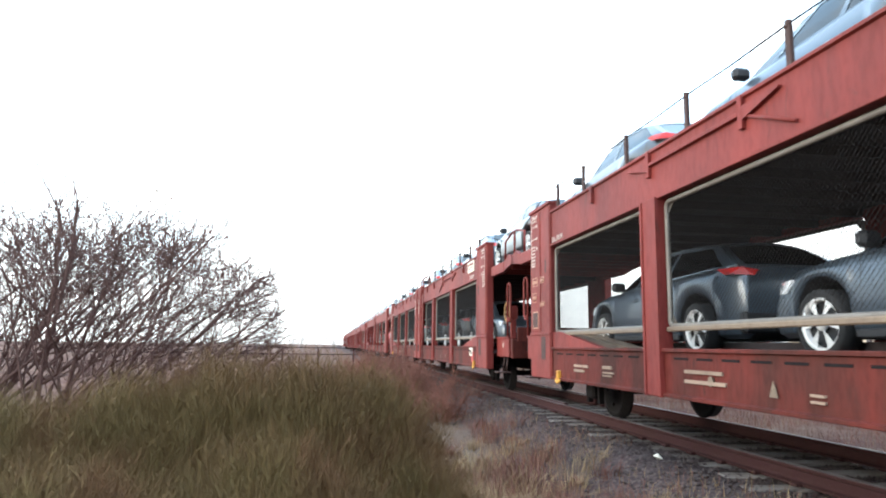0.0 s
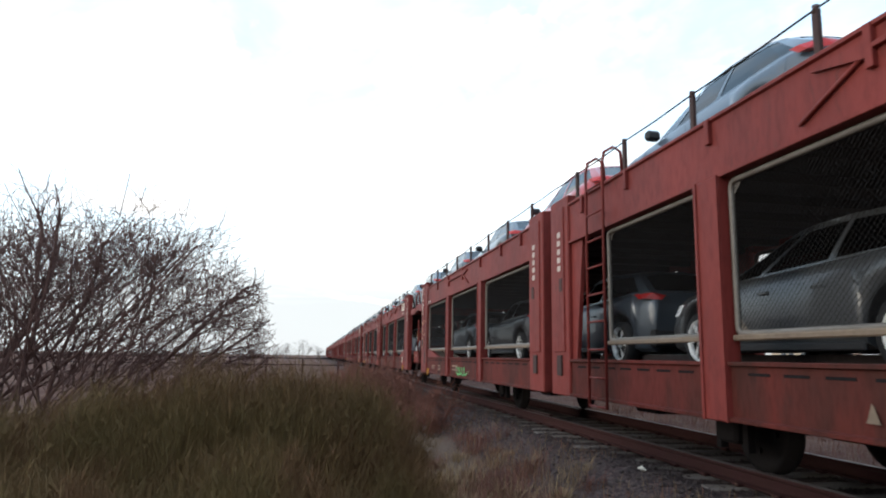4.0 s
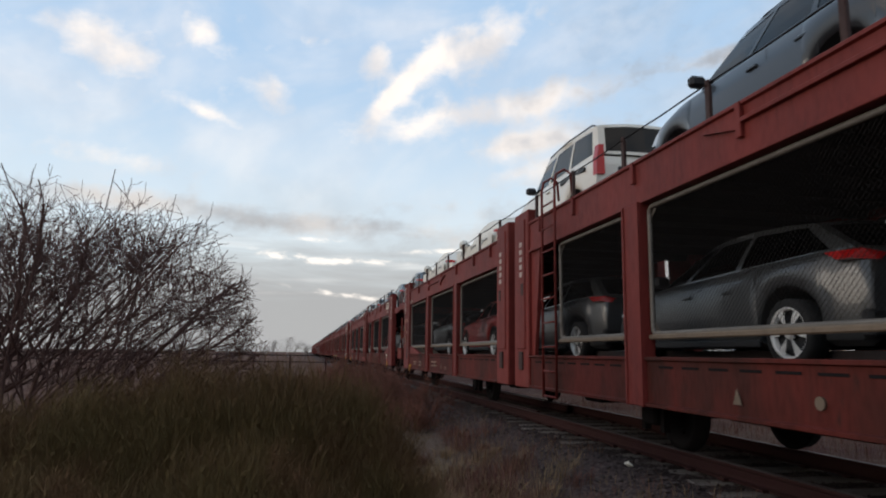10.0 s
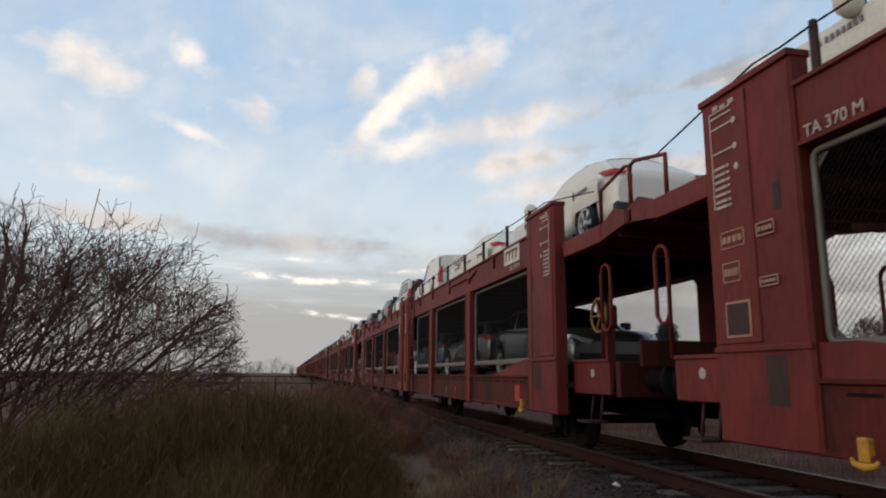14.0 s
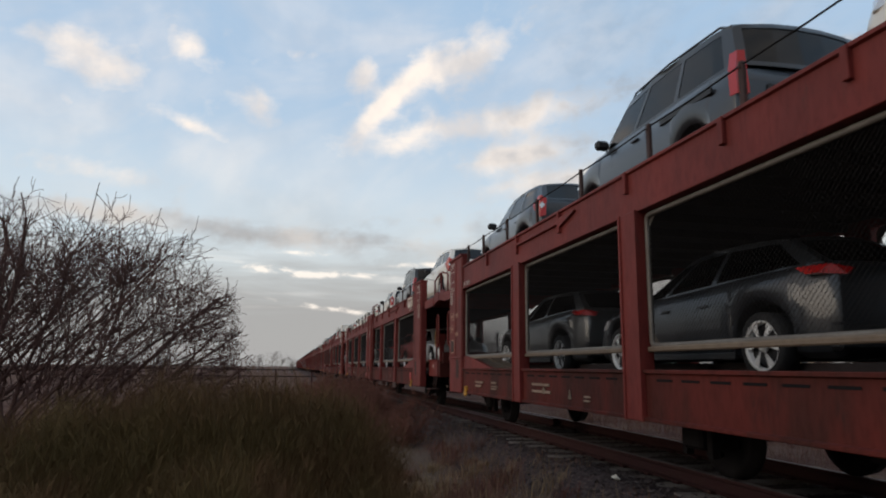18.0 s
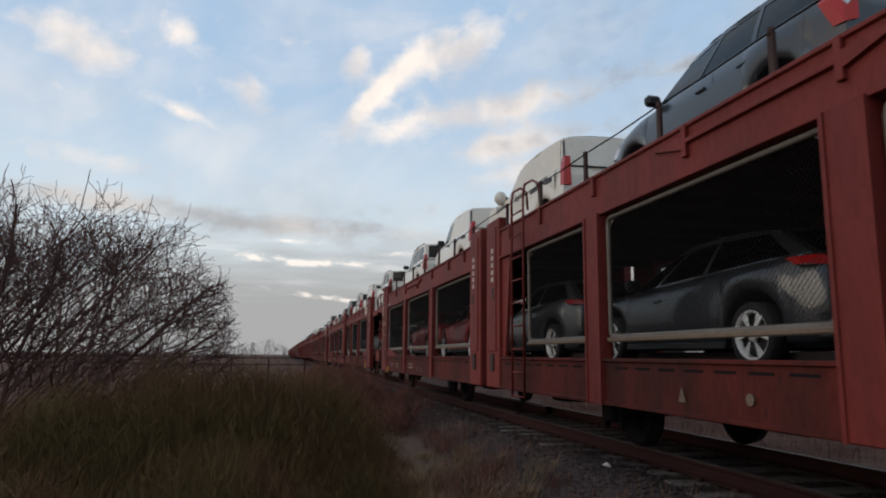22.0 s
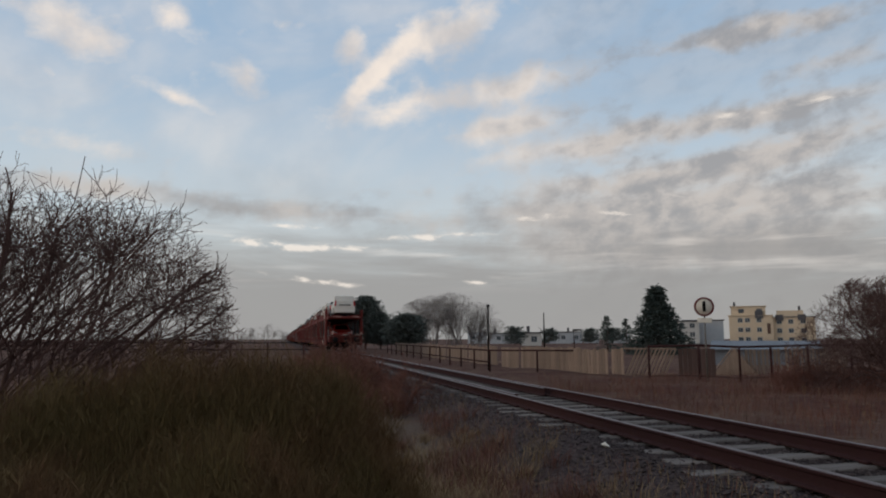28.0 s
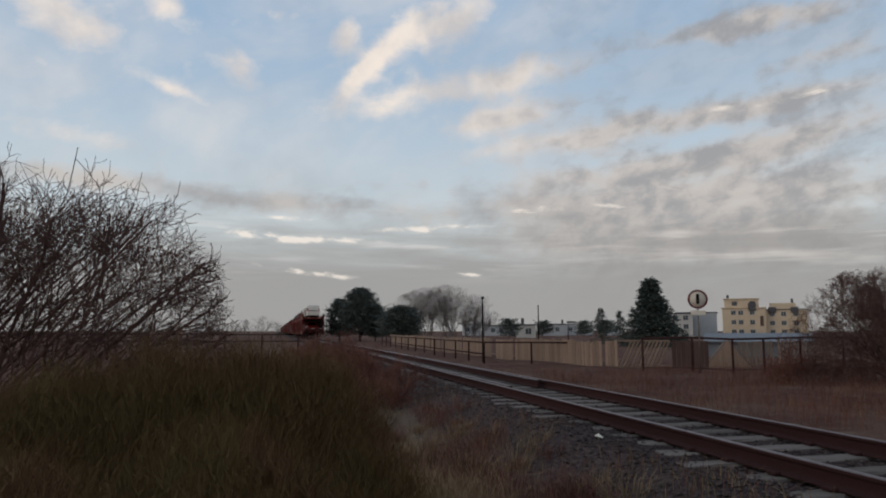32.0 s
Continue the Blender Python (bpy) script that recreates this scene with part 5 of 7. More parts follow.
    b = [bm.verts.new((0.03, q, z)) for q, z in prof]
    bm.faces.new(a)
    bm.faces.new(b[::-1])
    for i in range(4):
        bm.faces.new((a[i], b[i], b[(i + 1) % 4], a[(i + 1) % 4]))
    bmesh.ops.recalc_face_normals(bm, faces=bm.faces)
    g["joint_gusset"] = to_mesh("joint_gusset", bm, M["red"])
    bm = bx(-HALF + 0.06, HALF - 0.06, 0.0, 13.2, 0.93, 0.985)
    for s in (-1, 1):
        box(bm, s * 1.02 - 0.32, s * 1.02 + 0.32, 0.05, 13.15, 0.985, 1.005)
        box(bm, s * 0.62 - 0.03, s * 0.62 + 0.03, 0.05, 13.15, 0.985, 1.17)
    g["lower_deck"] = to_mesh("lower_deck", bm, M["deck"])
    prof = [(0.0, 2.945), (0.0, 2.885)]
    for q in np.arange(0.6, 13, 0.8):
        prof += [(q - 0.06, 2.885), (q - 0.04, 2.79), (q + 0.04, 2.79), (q + 0.06, 2.885)]
    bm = extrude(prof + [(13.2, 2.885), (13.2, 2.945)], -HALF + 0.07, HALF - 0.07)
    for v in bm.verts:
        v.co = (v.co.y, v.co.x, v.co.z)
    bmesh.ops.recalc_face_normals(bm, faces=bm.faces)
    for sx in (-0.78, 0.78):
        box(bm, sx - 0.3, sx + 0.3, 0.0, 13.2, 2.94, 3.078)
    g["upper_deck"] = to_mesh("upper_deck", bm, M["deck"])
    bm = bmnew()
    for s in (-1, 1):
        box(bm, s * 0.35 - 0.06, s * 0.35 + 0.06, -0.9, 13.3, 0.55, 0.93)
    box(bm, -0.95, 0.95, 11.1, 11.7, 0.42, 0.8, bevel=0.03)
    tube(bm, [(-0.5, 6.6, 0.55), (-0.5, 8.6, 0.55)], 0.15, 10)
    g["underframe"] = to_mesh("underframe", bm, M["black"])
    # wheelset
    bm = bmnew()
    tube(bm, [(-0.75, 0, 0), (0.75, 0, 0)], 0.07, 10)
    g["axle"] = to_mesh("axle", bm, M["black"])
    bm = bmnew()
    lathe(bm, [(-0.07, 0.06), (-0.06, 0.34), (-0.07, 0.36), (-0.07, 0.42), (0.05, 0.415), (0.05, 0.44), (0.075, 0.44), (0.075, 0.36),
               (0.03, 0.34), (0.03, 0.06)], 28, "x")
    for k in range(4):
        a = k * math.tau / 4
        lathe(bm, [(-0.09, 0.03), (-0.055, 0.03)], 6, "x", centre=(0, math.cos(a) * 0.22, math.sin(a) * 0.22))
    g["wheel"] = to_mesh("wheel", bm, M["black"])
    bm = bx(-0.12, 0.06, -0.16, 0.16, -0.13, 0.2, bevel=0.03)
    for s in (-1, 1):
        box(bm, -0.08, 0.04, s * 0.5 - 0.32, s * 0.5 + 0.32, 0.16, 0.21)
        box(bm, -0.06, 0.02, s * 0.22 - 0.04, s * 0.22 + 0.04, -0.2, 0.42)
    g["axlebox"] = to_mesh("axle_box", bm, M["black"])
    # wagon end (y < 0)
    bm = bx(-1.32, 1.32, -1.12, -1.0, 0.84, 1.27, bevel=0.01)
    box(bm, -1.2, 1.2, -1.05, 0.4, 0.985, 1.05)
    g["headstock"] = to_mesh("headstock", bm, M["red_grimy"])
    bm = bx(-0.03, 0.03, -1.1, 0.0, 0.86, 1.30, bevel=0.008)
    box(bm, -0.05, 0.03, -1.1, 0.0, 1.27, 1.31, bevel=0.006)
    g["end_side"] = to_mesh("end_side_plate", bm, M["red"])
    bm = bmnew()
    bm.faces.new([bm.verts.new((-0.036, -0.62 - 0.055 * math.cos(a), 1.13 + 0.055 * math.sin(a))) for a in np.arange(18) * math.tau / 18])
    g["disc_mark"] = to_mesh("painted_disc", bm, M["white"])
    bm = bmnew()
    lathe(bm, [(0.0, 0.13), (-0.35, 0.12), (-0.36, 0.09), (-0.58, 0.09)], 14, "y", centre=(0, -1.1, 1.05))
    lathe(bm, [(-0.56, 0.1), (-0.58, 0.24), (-0.625, 0.23), (-0.635, 0.0001)], 22, "y", centre=(0, -1.1, 1.05))
    g["buffer"] = to_mesh("buffer", bm, M["black"])
    bm = bx(-0.09, 0.09, -1.35, -1.1, 0.95, 1.15, bevel=0.02)
    tube(bm, [(0, -1.3, 1.08), (0, -1.5, 1.05), (0, -1.56, 0.96), (0, -1.48, 0.9)], 0.035, 8)
    tube(bm, [(0.05, -1.4, 0.97), (0.06, -1.42, 0.7), (0.03, -1.42, 0.55), (-0.03, -1.42, 0.55), (-0.06, -1.42, 0.7), (-0.05, -1.4, 0.97)], 0.02, 6)
    g["coupling"] = to_mesh("coupling", bm, M["black"])
    bm = bmnew()
    tube(bm, [(0.3, -1.12, 0.92), (0.32, -1.35, 0.8), (0.33, -1.4, 0.6), (0.36, -1.25, 0.5), (0.38, -1.12, 0.62)], 0.02, 6)
    g["hose"] = to_mesh("brake_hose", bm, M["black"])
    bm = bmnew()
    loop = [(0.13 * math.cos(radians(a)), 0, 2.38 + 0.13 * math.sin(radians(a))) for a in range(0, 181, 30)]
    tube(bm, [(0.13, 0, 1.28)] + loop + [(-0.13, 0, 1.75), (-0.05, 0, 1.66), (0.06, 0, 1.66), (0.12, 0, 1.75)], 0.024, 8)
    g["grab"] = to_mesh("grab_rail", bm, M["red"])
    bm = bx(-0.06, 0.06, -0.05, 0.05, 1.06, 1.95, bevel=0.01)
    box(bm, -0.09, 0.09, -0.09, 0.06, 1.72, 2.02, bevel=0.02)
    g["brake_post"] = to_mesh("brake_stand", bm, M["red"])
    bm = bmnew()
    ring = [(-0.14, 0.22 * math.cos(a), 1.88 + 0.22 * math.sin(a)) for a in np.arange(17) * math.tau / 16]
    tube(bm, ring, 0.022, 6, cap=False)
    for a in np.arange(5) * math.tau / 5:
        tube(bm, [(-0.12, 0, 1.88), (-0.14, 0.21 * math.cos(a), 1.88 + 0.21 * math.sin(a))], 0.014, 5)
    tube(bm, [(-0.15, 0, 1.88), (-0.02, 0, 1.88)], 0.035, 8)
    g["handwheel"] = to_mesh("hand_wheel", bm, M["yellow_worn"])
    g["end_deck"] = to_mesh("end_deck", bx(-HALF + 0.03, HALF - 0.34, -1.74, 0.45, 2.88, 2.952), M["red"])
    g["deck_edge"] = to_mesh("deck_edge", bx(-HALF, HALF - 0.31, -1.82, -1.74, 2.83, 2.985, bevel=0.01), M["red"])
    g["deck_rib"] = to_mesh("deck_rib", bx(-HALF + 0.1, HALF - 0.40, -0.04, 0.04, 2.76, 2.88), M["red"])
    g["wheel_track"] = to_mesh("wheel_track", bx(-0.3, 0.3, -1.72, 0.2, 2.952, 3.076), M["red"])
    bm = bmnew()
    for c in (-0.72, 0.78):
        box(bm, c - 0.26, c + 0.26, -1.826, -1.816, 2.925, 2.955)
    g["edge_strip"] = to_mesh("reflector_strip", bm, M["white"])
    bm = bx(-0.05, 0.05, -1.2, 0.0, 2.74, 2.965, bevel=0.008)
    vs = [(-0.04, -1.2, 2.76), (-0.04, -1.82, 2.84), (-0.04, -1.82, 3.0), (-0.04, -1.55, 3.08), (-0.04, -1.2, 2.95)]
    a = [bm.verts.new(v) for v in vs]
    b = [bm.verts.new((0.04, v[1], v[2])) for v in vs]
    bm.faces.new(a)
    bm.faces.new(b[::-1])
    for i in range(5):
        bm.faces.new((a[i], b[i], b[(i + 1) % 5], a[(i + 1) % 5]))
    g["end_bracket"] = to_mesh("end_side_beam", bm, M["red"])
    bm = bmnew()
    tube(bm, [(0, -1.8, 2.96), (0, -1.84, 3.4), (0, -1.8, 3.53), (0, -1.7, 3.55), (0, -1.05, 3.42), (0, -1.05, 2.96)], 0.024, 8)
    g["end_rail"] = to_mesh("end_rail", bm, M["red"])
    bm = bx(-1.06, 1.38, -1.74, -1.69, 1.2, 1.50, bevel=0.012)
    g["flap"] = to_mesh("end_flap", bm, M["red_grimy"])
    bm = bx(-0.3, 0.2, -1.752, -1.742, 1.44, 1.475)
    box(bm, 0.75, 1.2, -1.752, -1.742, 1.44, 1.475)
    g["flap_strip"] = to_mesh("reflector_strip", bm, M["white"])
    bm = bx(-0.2, 0.12, -0.16, 0.16, 0.5, 0.53, bevel=0.006)
    for s in (-1, 1):
        tube(bm, [(0, s * 0.14, 0.51), (0.05, s * 0.14, 0.88)], 0.018, 6)
    g["step"] = to_mesh("step", bm, M["red_dark"])
    # ladder at the joint
    bm = bmnew()
    for q in (11.0, 11.55):
        tube(bm, [(-0.16, q, 0.48), (-0.16, q, 3.62), (-0.13, q, 3.78), (0.0, q, 3.86), (0.1, q, 3.8), (0.12, q, 3.5)], 0.02, 6)
    for z in np.arange(0.5, 3.5, 0.36):
        tube(bm, [(-0.16, 11.0, z), (-0.16, 11.55, z)], 0.015, 6)
    g["ladder"] = to_mesh("ladder", bm, M["red"])
    # gangway plate over the joint, wheel ramps
    g["joint_plate"] = to_mesh("joint_plate", bx(-1.3, 1.3, 13.15, 13.65, 0.94, 0.99), M["deck"])
    g["joint_plate_up"] = to_mesh("joint_plate", bx(-1.4, 1.4, 13.15, 13.65, 2.9, 2.955), M["deck"])
    bm = bmnew()
    for dx in (0.0, 0.34):
        vs = [(-0.12 + dx, -1.0, 1.34), (0.12 + dx, -1.0, 1.34), (0.12 + dx, 1.1, 1.06), (-0.12 + dx, 1.1, 1.06)]
        a = [bm.verts.new(v) for v in vs]
        b = [bm.verts.new((v[0], v[1], v[2] - 0.04)) for v in vs]
        bm.faces.new(a)
        bm.faces.new(b[::-1])
        for i in range(4):
            bm.faces.new((a[i], b[i], b[(i + 1) % 4], a[(i + 1) % 4]))
    g["ramp"] = to_mesh("wheel_ramp", bm, M["plank"])
    # red wedge that closes the end opening below the plank
    bm = bmnew()
    prof = [(3.25, 1.09), (1.15, 1.09), (1.15, 1.345), (1.5, 1.345)]
    a = [bm.verts.new((-0.05, q, z)) for q, z in prof]
    b = [bm.verts.new((0.03, q, z)) for q, z in prof]
    bm.faces.new(a)
    bm.faces.new(b[::-1])
    for i in range(4):
        bm.faces.new((a[i], b[i], b[(i + 1) % 4], a[(i + 1) % 4]))
    bmesh.ops.recalc_face_normals(bm, faces=bm.faces)
    g["wedge"] = to_mesh("ramp_panel", bm, M["red"])
    # marks
    bm = bmnew()
    box(bm, -0.113, -0.106, 0.14, 0.152, 2.55, 3.42)
    for i, z in enumerate((3.42, 3.37, 3.27, 3.04)):
        box(bm, -0.113, -0.106, 0.15, 0.44, z - 0.008, z + 0.008)
    for z in (2.9, 2.84, 2.78, 2.72, 2.66, 2.60, 2.55):
        box(bm, -0.113, -0.106, 0.17, 0.32, z - 0.012, z + 0.012)
        box(bm, -0.113, -0.106, 0.34, 0.37, z - 0.012, z + 0.012)
    for z in (3.27, 3.04, 2.86):
        lathe(bm, [(-0.113, 0.03), (-0.106, 0.03)], 10, "x", centre=(0, 0.47, z))
    for i, (q, z) in enumerate(((0.2, 3.46), (0.3, 3.44), (0.42, 3.45))):
        box(bm, -0.113, -0.106, q, q + 0.07, z - 0.02, z + 0.02)
    g["diagram"] = to_mesh("load_diagram", bm, M["white"])
    bm = bmnew()
    for q, z, w, h in ((0.2, 2.25, 0.3, 0.14), (0.2, 1.97, 0.22, 0.16), (0.66, 2.26, 0.2, 0.1), (0.66, 1.84, 0.2, 0.07)):
        for zz in (z - h / 2, z + h / 2):
            box(bm, -0.113, -0.106, q, q + w, zz - 0.005, zz + 0.005)
        for qq in (q, q + w):
            box(bm, -0.113, -0.106, qq - 0.005, qq + 0.005, z - h / 2 + 0.005, z + h / 2 - 0.005)
        for i in range(4):
            box(bm, -0.113, -0.106, q + 0.02 + i * (w - 0.03) / 4, q + 0.012 + (i + 0.8) * (w - 0.03) / 4, z - h * 0.2, z + h * 0.2)
    g["notice"] = to_mesh("notice_bars", bm, M["faded"])
    bm = bmnew()
    box(bm, -0.113, -0.106, 0.2, 0.52, 1.42, 1.72)
    box(bm, -0.117, -0.113, 0.22, 0.50, 1.44, 1.70, mat=1)
    g["notice_plate"] = to_mesh("notice_plate", bm, [M["faded"], M["red_dark"]])
    bm = bmnew()
    for i in range(5):
        box(bm, -0.118, -0.111, 12.72, 12.84, 2.42 + i * 0.13, 2.5 + i * 0.13)
    g["joint_marks"] = to_mesh("lettering_bars", bm, M["white"])
    bm = bmnew()
    for q, z, w, h in ((2.2, 0.82, 0.55, 0.035), (2.2, 0.75, 0.4, 0.035), (3.3, 0.83, 0.3, 0.04), (3.3, 0.76, 0.36, 0.02), (3.3, 0.72, 0.3, 0.02),
                       (5.5, 0.86, 0.7, 0.035), (5.5, 0.76, 0.75, 0.035), (7.4, 0.75, 0.16, 0.02), (7.4, 0.70, 0.16, 0.02)):
        box(bm, -0.075, -0.055, q, q + w, z - h / 2, z + h / 2)
    g["number_bars"] = to_mesh("lettering_bars", bm, M["board"])
    bm = bmnew()
    lathe(bm, [(-0.075, 0.05), (-0.055, 0.05)], 14, "x", centre=(0, 6.0, 0.78))
    g["mark_disc"] = to_mesh("painted_disc", bm, M["plank"])
    bm = bmnew()
    bm.faces.new([bm.verts.new(v) for v in ((-0.075, 6.9, 0.70), (-0.075, 7.02, 0.70), (-0.075, 6.96, 0.84))])
    g["mark_triangle"] = to_mesh("painted_triangle", bm, M["plank"])
    bm = bmnew()
    box(bm, -0.075, -0.055, 1.75, 2.1, 0.84, 1.06)
    g["label_plate"] = to_mesh("label_plate", bm, M["cream"])
    bm = bmnew()
    box(bm, -0.08, -0.07, 1.8, 1.95, 0.88, 0.95)
    box(bm, -0.08, -0.07, 1.87, 2.06, 0.95, 1.0)
    g["label_bars"] = to_mesh("label_bars", bm, M["black"])
    bm = bmnew()
    box(bm, -0.082, -0.048, 1.58, 2.38, 3.06, 3.36, bevel=0.008)
    g["logo_plate"] = to_mesh("logo_plate", bm, M["cream"])
    bm = bmnew()
    for i in range(4):
        q = 1.65 + i * 0.18
        vs = [(-0.086, q + 0.05, 3.13), (-0.086, q + 0.11, 3.13), (-0.086, q + 0.05, 3.29), (-0.086, q - 0.01, 3.29)]
        bm.faces.new([bm.verts.new(v) for v in vs])
    box(bm, -0.086, -0.08, 1.64, 2.3, 3.26, 3.30)
    g["logo_bars"] = to_mesh("logo_shapes", bm, M["red"])
    g["class_text"] = text_mesh("class_lettering", "TA 370 M", 0.135, M["white"])
    bm = bmnew()
    box(bm, -0.045, 0.045, -0.045, 0.045, 0.56, 0.72, bevel=0.012)
    tube(bm, [(-0.03, -0.105, 0.585), (-0.03, -0.085, 0.55), (-0.03, 0, 0.535), (-0.03, 0.085, 0.55), (-0.03, 0.105, 0.585)], [0.012, 0.022, 0.03, 0.022, 0.012], 6)
    g["hook"] = to_mesh("tie_hook", bm, M["yellow"])
    bm = bx(-0.11, 0.11, -1.14, -1.125, 1.5, 1.72)
    g["disc_white"] = to_mesh("tail_plate", bm, M["cream"])
    bm = bmnew()
    for s in (1, -1):
        vs = [(-0.11 * s, -1.148, 1.5), (-0.11 * s, -1.148, 1.72), (0.0, -1.148, 1.61)]
        bm.faces.new([bm.verts.new(v) for v in vs])
    g["disc_red"] = to_mesh("tail_triangles", bm, M["signal_red"])
    return g


BEAMS = {"low": (3.32, 3.73), "high": (3.42, 3.84)}   # top of the upper side beam, height of the rope
STANCHIONS = [1.3, 2.5, 4.05, 5.6, 7.3, 9.1, 10.7, 12.3]
FLIP = Matrix.Diagonal((-1, 1, 1, 1))


def build_wagon(g, full=True, kind="low"):
    low = 0.08 if kind == "low" else 0.0
    w = thing("car_carrier_wagon", "red double-deck car carrier wagon with open sides and wire screens", "railway wagon",
              "wagons of the train")
    for unit in (0, 1):
        # the front unit is the rear one turned about the joint
        base = Matrix.Identity(4) if unit == 0 else Matrix.Translation((0, BODY, 0)) @ Matrix.Rotation(math.pi, 4, "Z")
        end = base @ Matrix.Translation((0, -0.24 if unit == 0 else 0.18, 0))
        for side in (-1, 1):
            s = base @ (Matrix.Translation((-HALF, 0, 0)) if side < 0 else Matrix.Translation((HALF, 0, 0)) @ FLIP)
            near = (side < 0) == (unit == 0)   # seen from the lineside with the ladder and the signs
            sill = share("sill", g["sill"], w, s)
            beam = share("upper_side_beam", g["beam", kind], w, s)
            pillar = share("end_pillar", g["end_pillar"], w, s)
            joint = share("joint_pillar", g["joint_pillar"], w, s)
            I = Matrix.Identity(4)
            if near and full:
                tagged(share("slot_row", g["slots"], sill, I), kind="stuff")
                for me in g["ribs", kind]:
                    share(me.name.split(".")[0], me, beam, I)
                for me in g["pillar_trim"]:
                    share(me.name.split(".")[0], me, pillar, I)
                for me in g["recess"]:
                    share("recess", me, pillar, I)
                tagged(share("load_diagram", g["diagram"], pillar, I), "cream painted load diagram", kind="stuff")
                for me in g["joint_recess_shade"]:
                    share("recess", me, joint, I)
                share("lettering_bars", g["joint_marks"], joint, I)
                share("painted_disc", g["mark_disc"], sill, I, "cream painted disc")
                share("painted_triangle", g["mark_triangle"], sill, I, "cream painted triangle")
                if unit == 0:
                    if kind == "high":
                        share("label_plate", g["label_plate"], sill, I, "cream label plate")
                        share("label_bars", g["label_bars"], sill, I)
                    share("logo_plate", g["logo_plate"], beam, Matrix.Translation((0, 0, -low)), "cream sign plate with red shapes")
                    share("logo_shapes", g["logo_bars"], beam, Matrix.Translation((0, 0, -low)))
                    share("class_lettering", g["class_text"], beam, Matrix.Translation((-0.079, 2.1, 2.88 - low / 4)) @ Euler((radians(90), 0, radians(-90))).to_matrix().to_4x4())
                else:
                    tagged(share("notice_bars", g["notice"], pillar, I), kind="stuff")
                    share("notice_plate", g["notice_plate"], pillar, I, "grey notice plate")
                    share("lettering_bars", g["number_bars"], sill, I)
                    share("class_lettering", g["class_text"], beam, Matrix.Translation((-0.079, 1.22, 2.845)) @ Euler((radians(90), 0, radians(-90))).to_matrix().to_4x4() @ FLIP)
                share("tie_hook", g["hook"], w, s @ Matrix.Translation((-0.065, 1.5, 0)), "yellow tie-down hook")
                for q in STANCHIONS:
                    share("stanchion", g["stanchion", kind], w, s @ Matrix.Translation((0.02, q, 0)))
                share("end_rail", g["end_rail"], w, s @ Matrix.Translation((0.06, -0.2 if unit == 0 else 0.15, 0)))
                share("grab_rail", g["grab"], w, s @ Matrix.Translation((0.2, -1.02 if unit == 0 else -1.32, 0)) @ Matrix.Rotation(radians(90), 4, "Z"))
                share("step", g["step"], w, s @ Matrix.Translation((0.2, -0.6, 0)))
                if unit == 1:
                    share("end_flap", g["flap"], w, base, "red end flap")
                if unit == 0:
                    flap = share("end_flap", g["flap"], w, base, "red end flap")
                    share("reflector_strip", g["flap_strip"], flap, Matrix.Identity(4), "pale reflector strips")
            elif near or full:
                for q in STANCHIONS[::2]:
                    share("stanchion", g["stanchion", kind], w, s @ Matrix.Translation((0.02, q, 0)))
                share("end_rail", g["end_rail"], w, s @ Matrix.Translation((0.2, -0.2 if unit == 0 else 0.15, 0)))
                share("grab_rail", g["grab"], w, s @ Matrix.Translation((0.12, -1.7 if unit == 0 else -1.02, -0.15)) @ Matrix.Rotation(radians(90), 4, "Z"))
            away = not full and side > 0
            if not away:
                share("cable", g["cable", kind], w, s @ Matrix.Translation((0.02, 0, 0)))
            for q in (4.85, 8.75):
                share("side_post", g["post"], w, s @ Matrix.Translation((0, q, 0)))
            if side < 0 and not away:
                share("joint_gusset", g["joint_gusset"], w, s)
            # the bay with the ladder has a shorter screen
            for q, size in () if away else ((2.9, "long"), (6.8, "long"), (10.12, "short") if side < 0 else (10.7, "long")):
                screen = share("screen_frame", g["frame", size], w, s @ Matrix.Translation((0.01, q, 0)), "grey tube screen frame")
                if full:
                    share("wire_mesh", g["mesh", size], screen, Matrix.Identity(4), "diamond wire mesh")
                share("mid_rail", g["mid_rail", size], w, s @ Matrix.Translation((0.0, q, 0)), "weathered brown guard plank")
            share("ramp_panel", g["wedge"], w, s)
            plate = share("end_side_plate", g["end_side"], w, s @ Matrix.Translation((0.2, 0, 0)))
            if near and full:
                share("painted_disc", g["disc_mark"], plate, I, "white painted disc")
            share("end_side_beam", g["end_bracket"], w, s @ Matrix.Translation((0.04 if near else 0.18, -0.15 if unit == 0 else 0.15, 0)))
            share("buffer", g["buffer"], w, end @ Matrix.Translation((side * 0.875, 0, 0)), "black round buffer")
            if not full:
                continue
            share("wheel_ramp", g["ramp"], w, s @ Matrix.Translation((0.2, 2.25, 0)), "weathered wheel ramp")
            for q in AXLES[unit]:
                share("axle_box", g["axlebox"], w, s @ Matrix.Translation((0.4, q, 0.44)))
        share("lower_deck", g["lower_deck"], w, base, "dark steel lower deck")
        share("upper_deck", g["upper_deck"], w, base, "dark steel upper deck")
        share("underframe", g["underframe"], w, base)
        share("headstock", g["headstock"], w, end)
        share("coupling", g["coupling"], w, end)
        share("brake_hose", g["hose"], w, end)
        top = end @ Matrix.Translation((0.31 * unit, 0, 0))   # the upper deck's ends stop short of the far side
        share("end_deck", g["end_deck"], w, top)
        share("deck_edge", g["deck_edge"], w, top)
        for sx in (-0.78, 0.78) if full else ():
            share("wheel_track", g["wheel_track"], w, end @ Matrix.Translation((sx, 0, 0)))
        for q in (-0.4, -0.9, -1.4) if full else ():
            share("deck_rib", g["deck_rib"], w, top @ Matrix.Translation((0, q, 0)))
